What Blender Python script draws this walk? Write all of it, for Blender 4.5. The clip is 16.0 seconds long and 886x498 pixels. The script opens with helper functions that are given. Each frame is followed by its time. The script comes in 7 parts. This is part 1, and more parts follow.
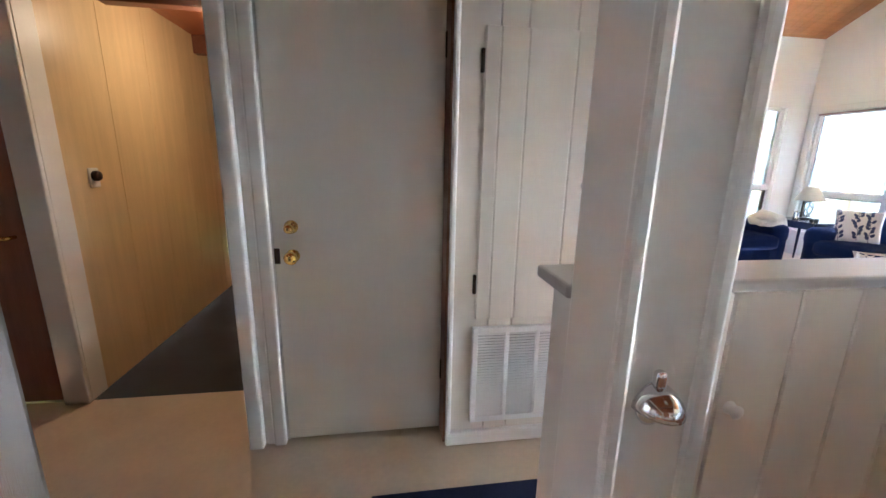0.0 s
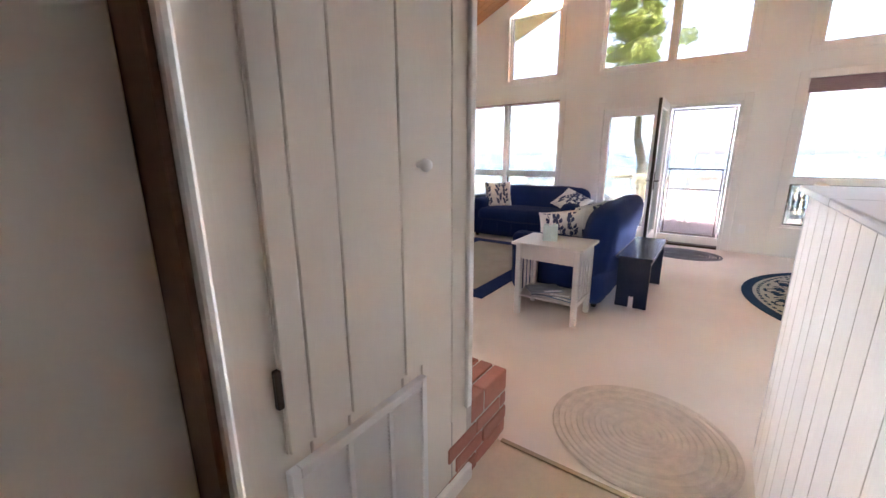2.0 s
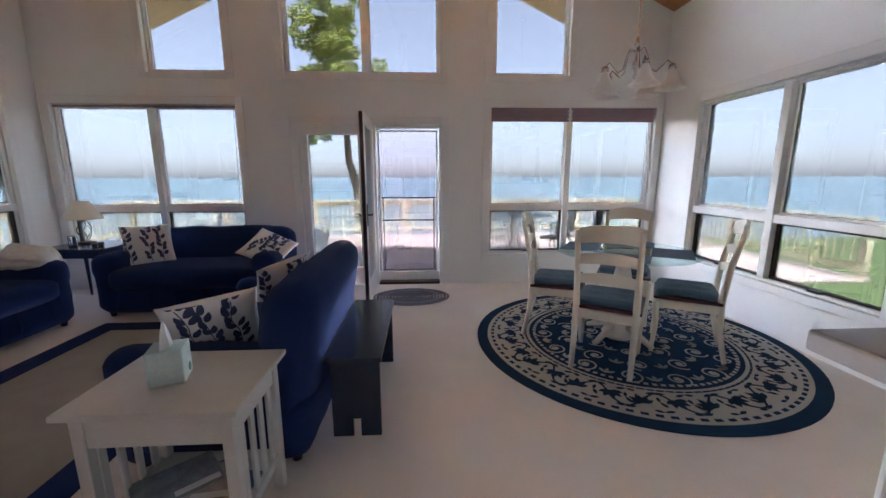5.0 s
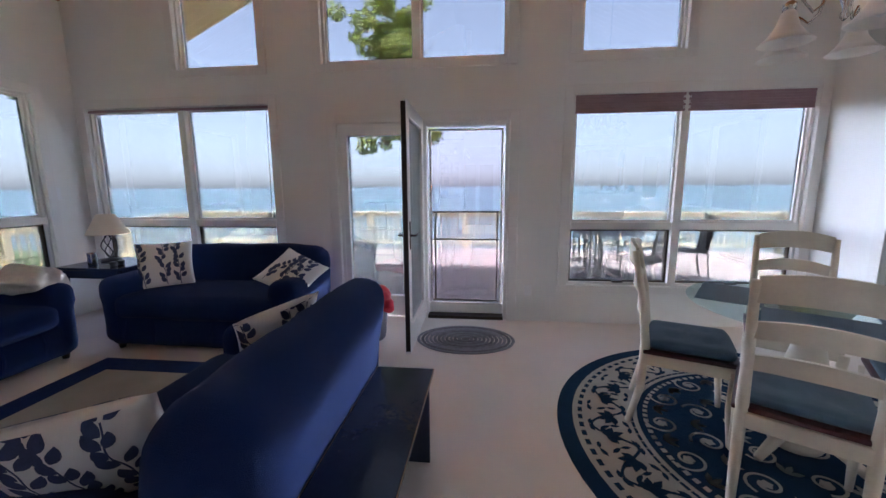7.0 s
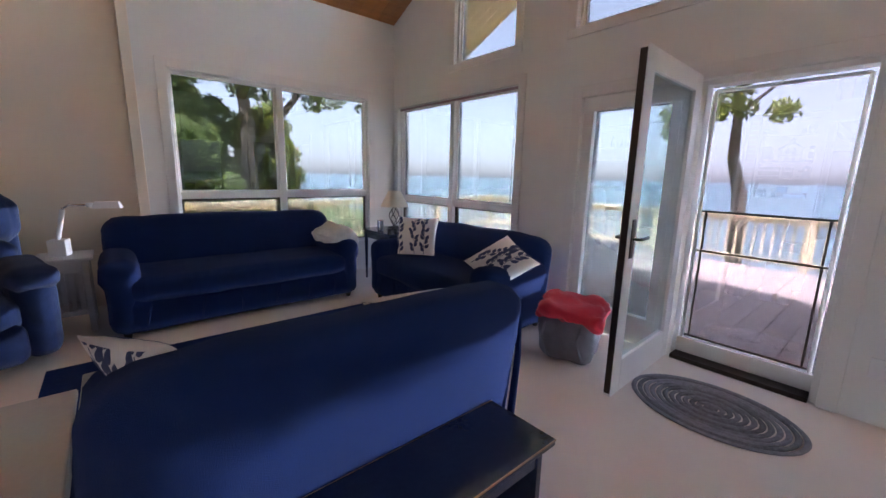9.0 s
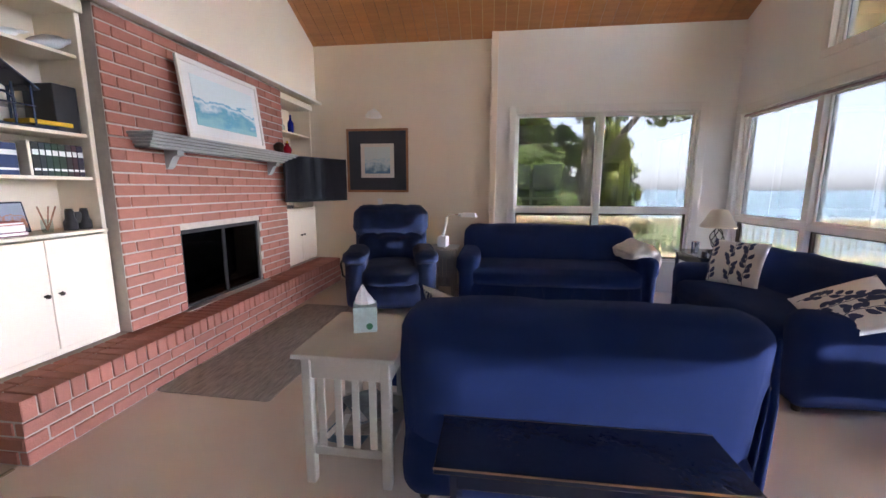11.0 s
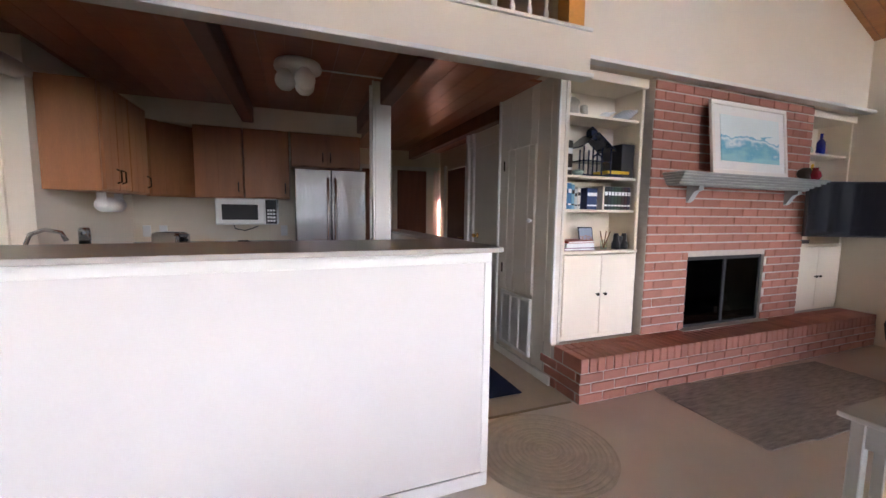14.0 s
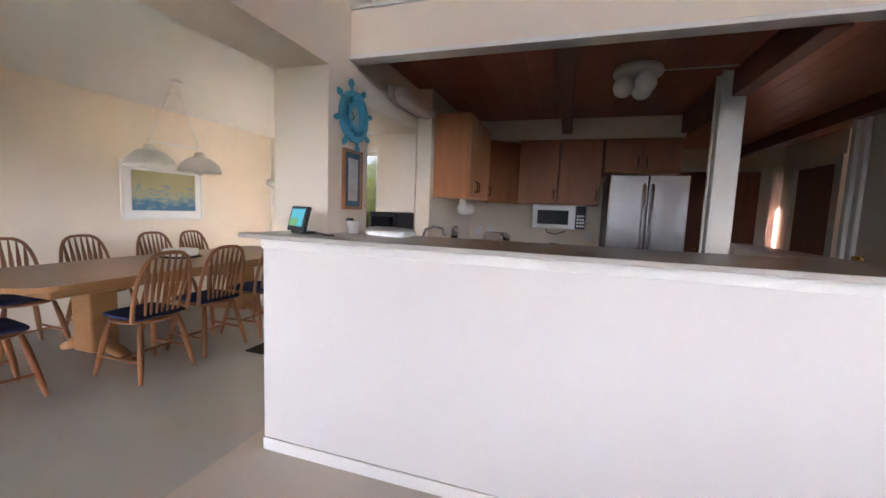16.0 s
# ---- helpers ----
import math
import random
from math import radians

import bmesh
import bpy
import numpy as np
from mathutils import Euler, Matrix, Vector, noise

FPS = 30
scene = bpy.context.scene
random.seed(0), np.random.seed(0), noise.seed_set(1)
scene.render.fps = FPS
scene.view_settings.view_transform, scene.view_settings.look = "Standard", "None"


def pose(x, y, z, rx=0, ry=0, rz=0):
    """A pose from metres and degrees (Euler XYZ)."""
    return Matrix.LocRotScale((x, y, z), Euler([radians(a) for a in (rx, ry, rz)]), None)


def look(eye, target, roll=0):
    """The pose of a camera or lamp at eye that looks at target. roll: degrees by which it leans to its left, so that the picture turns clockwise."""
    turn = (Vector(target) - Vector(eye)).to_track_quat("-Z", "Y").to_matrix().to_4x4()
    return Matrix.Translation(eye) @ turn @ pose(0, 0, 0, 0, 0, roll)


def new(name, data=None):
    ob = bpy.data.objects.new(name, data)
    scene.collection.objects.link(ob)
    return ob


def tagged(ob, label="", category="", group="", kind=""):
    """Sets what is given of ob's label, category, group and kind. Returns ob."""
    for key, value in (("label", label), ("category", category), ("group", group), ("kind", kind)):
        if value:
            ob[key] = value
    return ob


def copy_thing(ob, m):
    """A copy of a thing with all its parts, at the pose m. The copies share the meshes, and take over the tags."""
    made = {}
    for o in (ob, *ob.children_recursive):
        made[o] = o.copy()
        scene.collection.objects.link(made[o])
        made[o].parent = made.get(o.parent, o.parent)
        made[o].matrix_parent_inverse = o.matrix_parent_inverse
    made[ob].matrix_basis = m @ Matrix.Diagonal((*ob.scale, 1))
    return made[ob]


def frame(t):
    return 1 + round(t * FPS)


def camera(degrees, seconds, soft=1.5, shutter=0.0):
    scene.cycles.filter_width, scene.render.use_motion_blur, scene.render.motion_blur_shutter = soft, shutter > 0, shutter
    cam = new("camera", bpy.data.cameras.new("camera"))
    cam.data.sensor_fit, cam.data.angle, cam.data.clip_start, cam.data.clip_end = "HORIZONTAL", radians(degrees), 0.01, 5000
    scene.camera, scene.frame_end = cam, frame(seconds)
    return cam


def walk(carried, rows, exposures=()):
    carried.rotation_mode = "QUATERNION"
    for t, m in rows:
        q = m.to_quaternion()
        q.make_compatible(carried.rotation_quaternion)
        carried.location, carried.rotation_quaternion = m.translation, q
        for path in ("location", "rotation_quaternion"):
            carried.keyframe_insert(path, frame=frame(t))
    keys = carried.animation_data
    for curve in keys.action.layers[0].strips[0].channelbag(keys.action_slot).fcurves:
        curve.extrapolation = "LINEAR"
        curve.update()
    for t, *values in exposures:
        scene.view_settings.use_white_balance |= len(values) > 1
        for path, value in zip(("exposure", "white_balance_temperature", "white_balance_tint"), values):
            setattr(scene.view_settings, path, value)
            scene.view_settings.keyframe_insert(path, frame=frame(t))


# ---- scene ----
cam = camera(97.7, 16.0)
METRES, EYE, TILT, LEAN, TURN = 6.35, 1.36, 0.0, 0.0, -10.3
PATH = [
    (0, (0.524, 0.587, 1.376), (0.815, 2.514, 0.924), 1.1),
    (0.5, (0.522, 0.751, 1.34), (0.581, 2.696, 0.881), 1.2),
    (1, (0.531, 1.04, 1.326), (0.786, 2.954, 0.803), 2.1),
    (1.5, (0.441, 1.347, 1.329), (1.451, 2.984, 0.78), 0.9),
    (2, (0.537, 1.514, 1.304), (2.115, 2.647, 0.828), -0.3),
    (2.5, (0.772, 1.621, 1.335), (2.602, 2.291, 0.888), -0.8),
    (3, (1.026, 1.744, 1.322), (2.951, 2.039, 0.867), -0.8),
    (3.5, (1.317, 1.781, 1.32), (3.267, 1.835, 0.879), -0.5),
    (4, (1.617, 1.691, 1.325), (3.573, 1.645, 0.909), -0.3),
    (6.5, (2.967, 1.677, 1.354), (4.931, 1.56, 0.998), -0.1),
    (7, (3.175, 1.647, 1.34), (5.136, 1.869, 1.018), -0.4),
    (7.5, (3.339, 1.487, 1.314), (5.202, 2.145, 1.001), -0.3),
    (8, (3.529, 1.388, 1.295), (5.273, 2.308, 0.963), 0.0),
    (8.5, (3.766, 1.368, 1.314), (5.338, 2.553, 0.959), 0.6),
    (9, (3.918, 1.292, 1.287), (5.193, 2.787, 0.914), 1.3),
    (9.5, (4.013, 1.176, 1.273), (4.818, 2.963, 0.879), 0.7),
    (12, (4.183, 0.708, 1.325), (3.325, 2.496, 1.07), 0.5),
    (12.5, (4.19, 0.69, 1.318), (2.971, 2.256, 1.07), 0.2),
    (13, (4.177, 0.657, 1.322), (2.677, 1.959, 1.087), -0.0),
    (13.5, (4.131, 0.539, 1.325), (2.419, 1.553, 1.119), 0.1),
    (14, (4.091, 0.396, 1.337), (2.231, 1.107, 1.146), 0.7),
    (14.5, (4.089, 0.297, 1.33), (2.133, 0.674, 1.145), 1.6),
    (15, (4.088, 0.202, 1.324), (2.097, 0.238, 1.135), 2.1),
    (15.5, (4.103, 0.117, 1.327), (2.133, -0.169, 1.134), 2.2),
    (16, (4.12, 0.046, 1.333), (2.223, -0.557, 1.137), 2.2),
]
walk(cam, [(t, look(eye, target, roll)) for t, eye, target, roll in PATH],
     exposures=[(0, 8.1, 5900, 14), (0.5, 8.55, 5900, 14), (1.0, 8.5, 5950, 15), (1.5, 8.1, 6100, 17), (2.0, 7.6, 6300, 20), (3.0, 6.5, 6300, 19), (4, 6.4, 6200, 18), (6.5, 6.25, 5650, 18), (9.0, 6.45, 5850, 21), (9.7, 6.5, 6000, 22), (12, 6.75, 6400, 23), (14, 6.3, 6450, 22), (16, 6.1, 6400, 22)])

# ---- light ----
world = bpy.data.worlds.new("sky")
scene.world = world
world.use_nodes = True
wn = world.node_tree.nodes
sky = wn.new("ShaderNodeTexSky")
sky.sky_type, sky.sun_disc = "NISHITA", False
sky.sun_elevation, sky.sun_rotation = radians(70), radians(254)
sky.air_density, sky.dust_density, sky.ozone_density = 1.0, 1.2, 1.5
wn["Background"].inputs[1].default_value = 0.13
haze = wn.new("ShaderNodeHueSaturation")
haze.inputs["Saturation"].default_value = 0.4
world.node_tree.links.new(sky.outputs[0], haze.inputs["Color"])
world.node_tree.links.new(haze.outputs[0], wn["Background"].inputs[0])
sun = new("sun", bpy.data.lights.new("sun", "SUN"))
sun.data.energy, sun.data.angle, sun.data.color = 4.8, radians(3), (1.0, 0.95, 0.88)
sun.matrix_world = look((0, 0, 20), (3.5, 1.0, 10))


# ---- materials ----
def shade(name, col, rough=0.6, var=0.12, scale=6.0, bump=0.1, bscale=80.0, metal=0.0, spec=0.5, stretch=(1, 1, 1), rand=0.0, coat=0.0, sheen=0.0):
    """Base colour with two scales of variation, a fine relief, and a shift from piece to piece."""
    m = bpy.data.materials.new(name)
    m.use_nodes = True
    n, l = m.node_tree.nodes, m.node_tree.links
    b = n["Principled BSDF"]
    b.inputs["Roughness"].default_value, b.inputs["Metallic"].default_value = rough, metal
    b.inputs["Specular IOR Level"].default_value = spec
    b.inputs["Coat Weight"].default_value, b.inputs["Sheen Weight"].default_value = coat, sheen
    tc, mp = n.new("ShaderNodeTexCoord"), n.new("ShaderNodeMapping")
    mp.inputs["Scale"].default_value = stretch
    l.new(tc.outputs["Object"], mp.inputs[0])
    n1, n2 = n.new("ShaderNodeTexNoise"), n.new("ShaderNodeTexNoise")
    n1.inputs["Scale"].default_value, n2.inputs["Scale"].default_value = scale, bscale
    n1.inputs["Detail"].default_value, n2.inputs["Detail"].default_value = 4, 3
    l.new(mp.outputs[0], n1.inputs[0]), l.new(mp.outputs[0], n2.inputs[0])
    add = n.new("ShaderNodeMath")
    add.operation = "ADD"
    l.new(n1.outputs["Fac"], add.inputs[0])
    half = n.new("ShaderNodeMath")
    half.operation, half.inputs[1].default_value = "MULTIPLY", 0.5
    l.new(n2.outputs["Fac"], half.inputs[0]), l.new(half.outputs[0], add.inputs[1])
    src = add.outputs[0]
    if rand:
        oi = n.new("ShaderNodeObjectInfo")
        mr = n.new("ShaderNodeMath")
        mr.operation, mr.inputs[1].default_value = "MULTIPLY_ADD", rand
        l.new(oi.outputs["Random"], mr.inputs[0]), l.new(src, mr.inputs[2])
        gi = n.new("ShaderNodeNewGeometry")
        m3 = n.new("ShaderNodeMath")
        m3.operation, m3.inputs[1].default_value = "MULTIPLY_ADD", rand
        l.new(gi.outputs["Random Per Island"], m3.inputs[0]), l.new(mr.outputs[0], m3.inputs[2])
        src = m3.outputs[0]
    cr = n.new("ShaderNodeMapRange")
    cr.inputs["From Min"].default_value, cr.inputs["From Max"].default_value = 0.35, 1.15 + 1.6 * rand
    l.new(src, cr.inputs[0])
    mix = n.new("ShaderNodeMix")
    mix.data_type = "RGBA"
    mix.inputs["A"].default_value = (*[c * (1 - var) for c in col], 1)
    mix.inputs["B"].default_value = (*[min(1, c * (1 + var)) for c in col], 1)
    l.new(cr.outputs[0], mix.inputs["Factor"]), l.new(mix.outputs["Result"], b.inputs["Base Color"])
    if bump:
        bp = n.new("ShaderNodeBump")
        bp.inputs["Strength"].default_value, bp.inputs["Distance"].default_value = bump, 0.01
        l.new(n2.outputs["Fac"], bp.inputs["Height"]), l.new(bp.outputs[0], b.inputs["Normal"])
    return m


def glow(name, col, strength):
    m = bpy.data.materials.new(name)
    m.use_nodes = True
    b = m.node_tree.nodes["Principled BSDF"]
    b.inputs["Base Color"].default_value = (*col, 1)
    b.inputs["Emission Color"].default_value, b.inputs["Emission Strength"].default_value = (*col, 1), strength
    return m


def pane_glass(name, tint=(1, 1, 1)):
    m = bpy.data.materials.new(name)
    m.use_nodes = True
    n, l = m.node_tree.nodes, m.node_tree.links
    n.remove(n["Principled BSDF"])
    t, g, x = (n.new("ShaderNode" + k) for k in ("BsdfTransparent", "BsdfGlossy", "MixShader"))
    x.inputs[0].default_value = 0.05
    t.inputs[0].default_value, g.inputs["Roughness"].default_value = (*tint, 1), 0.01
    l.new(t.outputs[0], x.inputs[1]), l.new(g.outputs[0], x.inputs[2])
    l.new(x.outputs[0], n["Material Output"].inputs[0])
    return m


def picture(name, low, mid, high, scale=5.0, axis=2):
    """A watercolour: soft bands of sea and cloud."""
    m = bpy.data.materials.new(name)
    m.use_nodes = True
    n, l = m.node_tree.nodes, m.node_tree.links
    tc, ns, sx, ad, cr = (n.new("ShaderNode" + k) for k in ("TexCoord", "TexNoise", "SeparateXYZ", "Math", "ValToRGB"))
    ns.inputs["Scale"].default_value, ns.inputs["Detail"].default_value = scale, 6
    l.new(tc.outputs["Generated"], sx.inputs[0]), l.new(tc.outputs["Generated"], ns.inputs[0])
    ad.operation, ad.inputs[1].default_value = "MULTIPLY_ADD", 0.9
    l.new(ns.outputs["Fac"], ad.inputs[0]), l.new(sx.outputs[axis], ad.inputs[2])
    e = cr.color_ramp.elements
    e[0].position, e[0].color, e[1].position, e[1].color = 0.55, (*low, 1), 1.3, (*high, 1)
    for p, c in ((0.75, mid), (0.88, high), (0.97, mid)):
        k = e.new(min(p, 1.0))
        k.color = (*c, 1)
    l.new(ad.outputs[0], cr.inputs[0]), l.new(cr.outputs[0], n["Principled BSDF"].inputs["Base Color"])
    n["Principled BSDF"].inputs["Roughness"].default_value = 0.6
    return m


M_WALL = shade("cream_paint", (0.84, 0.75, 0.62), 0.75, 0.03, 2, 0.06, 220)
M_WHITEWALL = shade("white_wall_paint", (0.82, 0.81, 0.76), 0.75, 0.03, 2, 0.06, 220)
M_PANEL = shade("painted_panel_boards", (0.79, 0.73, 0.64), 0.45, 0.03, 3, 0.04, 90, stretch=(1, 1, 0.15), rand=0.02)
M_TRIM = shade("white_trim_paint", (0.80, 0.78, 0.73), 0.4, 0.03, 4, 0.04, 60)
M_DOOR = shade("white_door_paint", (0.74, 0.70, 0.62), 0.45, 0.03, 3, 0.05, 70)
M_CARPET = shade("beige_carpet", (0.80, 0.735, 0.665), 0.95, 0.10, 1.5, 0.2, 350, spec=0.1)
M_DCARPET = shade("grey_carpet", (0.66, 0.65, 0.62), 0.95, 0.10, 1.5, 0.25, 350, spec=0.1)
M_HCARPET = shade("dark_grey_carpet", (0.06, 0.055, 0.05), 0.95, 0.2, 3, 0.8, 300, spec=0.1)
M_VINYL = shade("cream_vinyl_floor", (0.62, 0.53, 0.41), 0.4, 0.10, 5, 0.05, 40)
M_PINE = shade("knotty_pine", (0.45, 0.19, 0.07), 0.35, 0.35, 5, 0.08, 40, stretch=(0.4, 4, 4), rand=0.35)
M_DARKPINE = shade("dark_stained_planks", (0.36, 0.115, 0.05), 0.3, 0.35, 5, 0.08, 40, stretch=(4, 0.4, 4), rand=0.3)
M_BEAM = shade("dark_stained_beam", (0.16, 0.06, 0.035), 0.4, 0.3, 5, 0.1, 50)
M_POSTPINE = shade("orange_pine_post", (0.62, 0.28, 0.06), 0.4, 0.2, 6, 0.05, 40)
M_CAB = shade("oak_cabinet", (0.40, 0.17, 0.075), 0.35, 0.3, 4, 0.08, 60, stretch=(3, 3, 0.4), rand=0.15)
M_CHAIRWOOD = shade("oak_chair", (0.24, 0.10, 0.04), 0.35, 0.25, 6, 0.05, 60, rand=0.05)
M_TABLEWOOD = shade("oak_table", (0.36, 0.18, 0.07), 0.3, 0.2, 4, 0.04, 50, stretch=(0.4, 4, 4))
M_BROWNDOOR = shade("brown_flush_door", (0.22, 0.085, 0.05), 0.4, 0.25, 4, 0.05, 60, stretch=(4, 4, 0.4))
M_HALLPANEL = shade("golden_plywood_panel", (0.66, 0.49, 0.27), 0.35, 0.15, 5, 0.04, 50, stretch=(5, 5, 0.3), rand=0.1)
M_BRICK = shade("red_brick", (0.36, 0.15, 0.11), 0.85, 0.42, 14, 0.6, 120, rand=0.55)
M_MORTAR = shade("grey_mortar", (0.50, 0.45, 0.40), 0.95, 0.15, 20, 0.5, 150)
M_SOOT = shade("sooty_firebrick", (0.035, 0.032, 0.03), 0.9, 0.5, 8, 0.5, 60)
M_BLACK = shade("black_plastic", (0.012, 0.012, 0.013), 0.35, 0.2, 10, 0.03, 100)
M_IRON = shade("black_iron", (0.015, 0.015, 0.016), 0.5, 0.3, 20, 0.15, 90, metal=0.3)
M_SCREEN = shade("tv_screen", (0.004, 0.004, 0.005), 0.06, 0.1, 2, 0.0, 10, spec=0.25)
M_NAVY = shade("navy_stretch_slipcover", (0.0095, 0.024, 0.094), 0.9, 0.25, 3, 0.5, 420, spec=0.12, sheen=0.04)
M_VELOUR = shade("navy_velour", (0.014, 0.026, 0.075), 0.85, 0.45, 9, 0.4, 160, spec=0.2, sheen=0.12)
M_BENCH = shade("worn_navy_paint", (0.016, 0.022, 0.045), 0.2, 0.3, 5, 0.06, 50)
M_BENCHEDGE = shade("rubbed_wood_edge", (0.30, 0.17, 0.09), 0.5, 0.3, 9, 0.1, 60)
M_GREYWOOD = shade("pale_grey_painted_wood", (0.52, 0.51, 0.47), 0.4, 0.08, 6, 0.06, 60)
M_MANTEL = shade("blue_grey_mantel_paint", (0.36, 0.39, 0.38), 0.45, 0.1, 6, 0.06, 60)
M_CHAIRCREAM = shade("cream_chair_paint", (0.70, 0.63, 0.50), 0.45, 0.08, 8, 0.06, 70)
M_CUSHION = shade("slate_blue_cushion", (0.06, 0.115, 0.165), 0.9, 0.2, 9, 0.5, 300, sheen=0.2)
M_SEATRED = shade("dark_red_seat_wood", (0.07, 0.015, 0.015), 0.4, 0.2, 9, 0.05, 60)
M_PILLOW = shade("white_cotton", (0.78, 0.76, 0.73), 0.85, 0.06, 4, 0.15, 300)
M_INK = shade("navy_fabric_print", (0.045, 0.06, 0.14), 0.85, 0.35, 30, 0.1, 300)
M_RUGBLUE = shade("blue_rug_border", (0.018, 0.036, 0.13), 0.95, 0.2, 5, 0.8, 300, spec=0.1)
M_RUGTAN = shade("tan_woven_rug", (0.42, 0.38, 0.32), 0.95, 0.12, 5, 0.9, 260, spec=0.1)
M_RUGGREY = shade("grey_woven_rug", (0.44, 0.43, 0.41), 0.95, 0.45, 20, 1.0, 160, spec=0.1, stretch=(3, 0.5, 1))
M_JUTE = shade("braided_beige_rug", (0.70, 0.63, 0.55), 0.95, 0.2, 20, 0.35, 200, spec=0.1, rand=0.15)
M_BRAID = shade("charcoal_braided_mat", (0.20, 0.20, 0.22), 0.95, 0.95, 45, 0.5, 120, spec=0.1, rand=0.5)
M_MATBLUE = shade("navy_floor_mat", (0.012, 0.022, 0.075), 0.9, 0.2, 6, 0.6, 250)
M_RUGNAVY = shade("navy_rug_pile", (0.012, 0.040, 0.085), 0.95, 0.25, 6, 0.8, 250, spec=0.1)
M_RUGCREAM = shade("cream_rug_pile", (0.50, 0.47, 0.41), 0.95, 0.15, 6, 0.8, 250, spec=0.1)
M_BRASS = shade("polished_brass", (0.72, 0.48, 0.14), 0.18, 0.1, 10, 0.02, 50, metal=1.0)
M_BRONZE = shade("dark_bronze", (0.05, 0.035, 0.025), 0.4, 0.2, 10, 0.05, 50, metal=0.8)
M_CHROME = shade("chrome", (0.72, 0.72, 0.72), 0.12, 0.05, 5, 0.0, 50, metal=1.0)
M_STEEL = shade("brushed_stainless", (0.66, 0.66, 0.66), 0.16, 0.08, 3, 0.05, 120, metal=1.0, stretch=(6, 6, 0.15))
M_WHITE = shade("white_enamel", (0.82, 0.82, 0.80), 0.3, 0.03, 5, 0.02, 60)
M_PAPER = shade("white_paper", (0.86, 0.86, 0.85), 0.8, 0.04, 8, 0.1, 60)
M_COUNTER = shade("taupe_laminate", (0.46, 0.43, 0.39), 0.3, 0.06, 30, 0.03, 200)
M_SHADE = shade("cream_lampshade", (0.75, 0.68, 0.54), 0.8, 0.06, 8, 0.2, 200)
M_FROST = shade("frosted_white_glass", (0.85, 0.82, 0.76), 0.35, 0.05, 8, 0.02, 60)
# dark tint put in to dim the bright outdoors seen through the panes
M_DIMGLASS = pane_glass("window_glass", (0.128, 0.134, 0.139))
M_DOORGLASS = pane_glass("clear_door_glass", (0.80, 0.86, 0.87))
M_TGLASS = pane_glass("greenish_table_glass", (0.80, 0.90, 0.90))
M_CYAN = shade("turquoise_paint", (0.05, 0.32, 0.46), 0.45, 0.15, 10, 0.08, 80)
M_RED = shade("red_cloth", (0.50, 0.015, 0.04), 0.85, 0.2, 12, 0.4, 150, sheen=0.2)
M_GREYCANVAS = shade("grey_canvas", (0.20, 0.20, 0.21), 0.9, 0.25, 12, 0.5, 150)
M_THROW = shade("cream_knit_throw", (0.68, 0.62, 0.54), 0.95, 0.15, 25, 0.9, 140)
M_BLIND = shade("mauve_pleated_blind", (0.34, 0.22, 0.23), 0.8, 0.1, 10, 0.1, 100)
M_DECK = shade("weathered_deck", (0.50, 0.40, 0.34), 0.8, 0.25, 6, 0.3, 60, stretch=(0.5, 4, 4), rand=0.25)
M_RAIL = shade("cream_rail_paint", (0.80, 0.70, 0.46), 0.6, 0.08, 8, 0.08, 60)
M_GRASS = shade("lawn", (0.09, 0.13, 0.035), 0.95, 0.4, 0.6, 0.6, 30)
M_LAKE = shade("lake_water", (0.14, 0.21, 0.23), 0.4, 0.12, 0.02, 0.1, 0.4)
M_BARK = shade("grey_bark", (0.20, 0.16, 0.12), 0.95, 0.4, 8, 0.9, 25, stretch=(1, 1, 0.3))


def foliage(name, col):
    """Leaf surface that also lets light through."""
    m = shade(name, col, 0.6, 0.45, 1.2, 0.0, 30, rand=0.6)
    n, l = m.node_tree.nodes, m.node_tree.links
    t, x = n.new("ShaderNodeBsdfTranslucent"), n.new("ShaderNodeMixShader")
    x.inputs[0].default_value = 0.5
    l.new(n["Principled BSDF"].inputs["Base Color"].links[0].from_socket, t.inputs["Color"])
    l.new(n["Principled BSDF"].outputs[0], x.inputs[1]), l.new(t.outputs[0], x.inputs[2])
    l.new(x.outputs[0], n["Material Output"].inputs[0])
    return m


M_LEAF = foliage("green_leaves", (0.32, 0.34, 0.08))
M_CEDAR = foliage("cedar_foliage", (0.21, 0.27, 0.08))
M_SOFFIT = shade("yellow_ochre_soffit", (0.62, 0.45, 0.22), 0.7, 0.08, 4, 0.05, 50)


# ---- mesh helpers ----
def bbox(bm, x0, x1, y0, y1, z0, z1, bevel=0.0, seg=2):
    r = bmesh.ops.create_cube(bm, size=1.0, matrix=Matrix.LocRotScale(((x0 + x1) / 2, (y0 + y1) / 2, (z0 + z1) / 2), None, (abs(x1 - x0), abs(y1 - y0), abs(z1 - z0))))
    if bevel:
        es = {e for v in r["verts"] for e in v.link_edges}
        bmesh.ops.bevel(bm, geom=list(es), offset=bevel, segments=seg, profile=0.5, affect="EDGES")
    return bm


def box(x0, x1, y0, y1, z0, z1, bevel=0.0, seg=2):
    return bbox(bmesh.new(), x0, x1, y0, y1, z0, z1, bevel, seg)


def frustum(bm, a, b, r0, r1=None, seg=12):
    a, b = Vector(a), Vector(b)
    d = b - a
    m = Matrix.Translation((a + b) / 2) @ d.to_track_quat("Z", "Y").to_matrix().to_4x4()
    bmesh.ops.create_cone(bm, cap_ends=True, segments=seg, radius1=r0, radius2=r0 if r1 is None else r1, depth=d.length, matrix=m)
    return bm


def rod(a, b, r0, r1=None, seg=12):
    return frustum(bmesh.new(), a, b, r0, r1, seg)


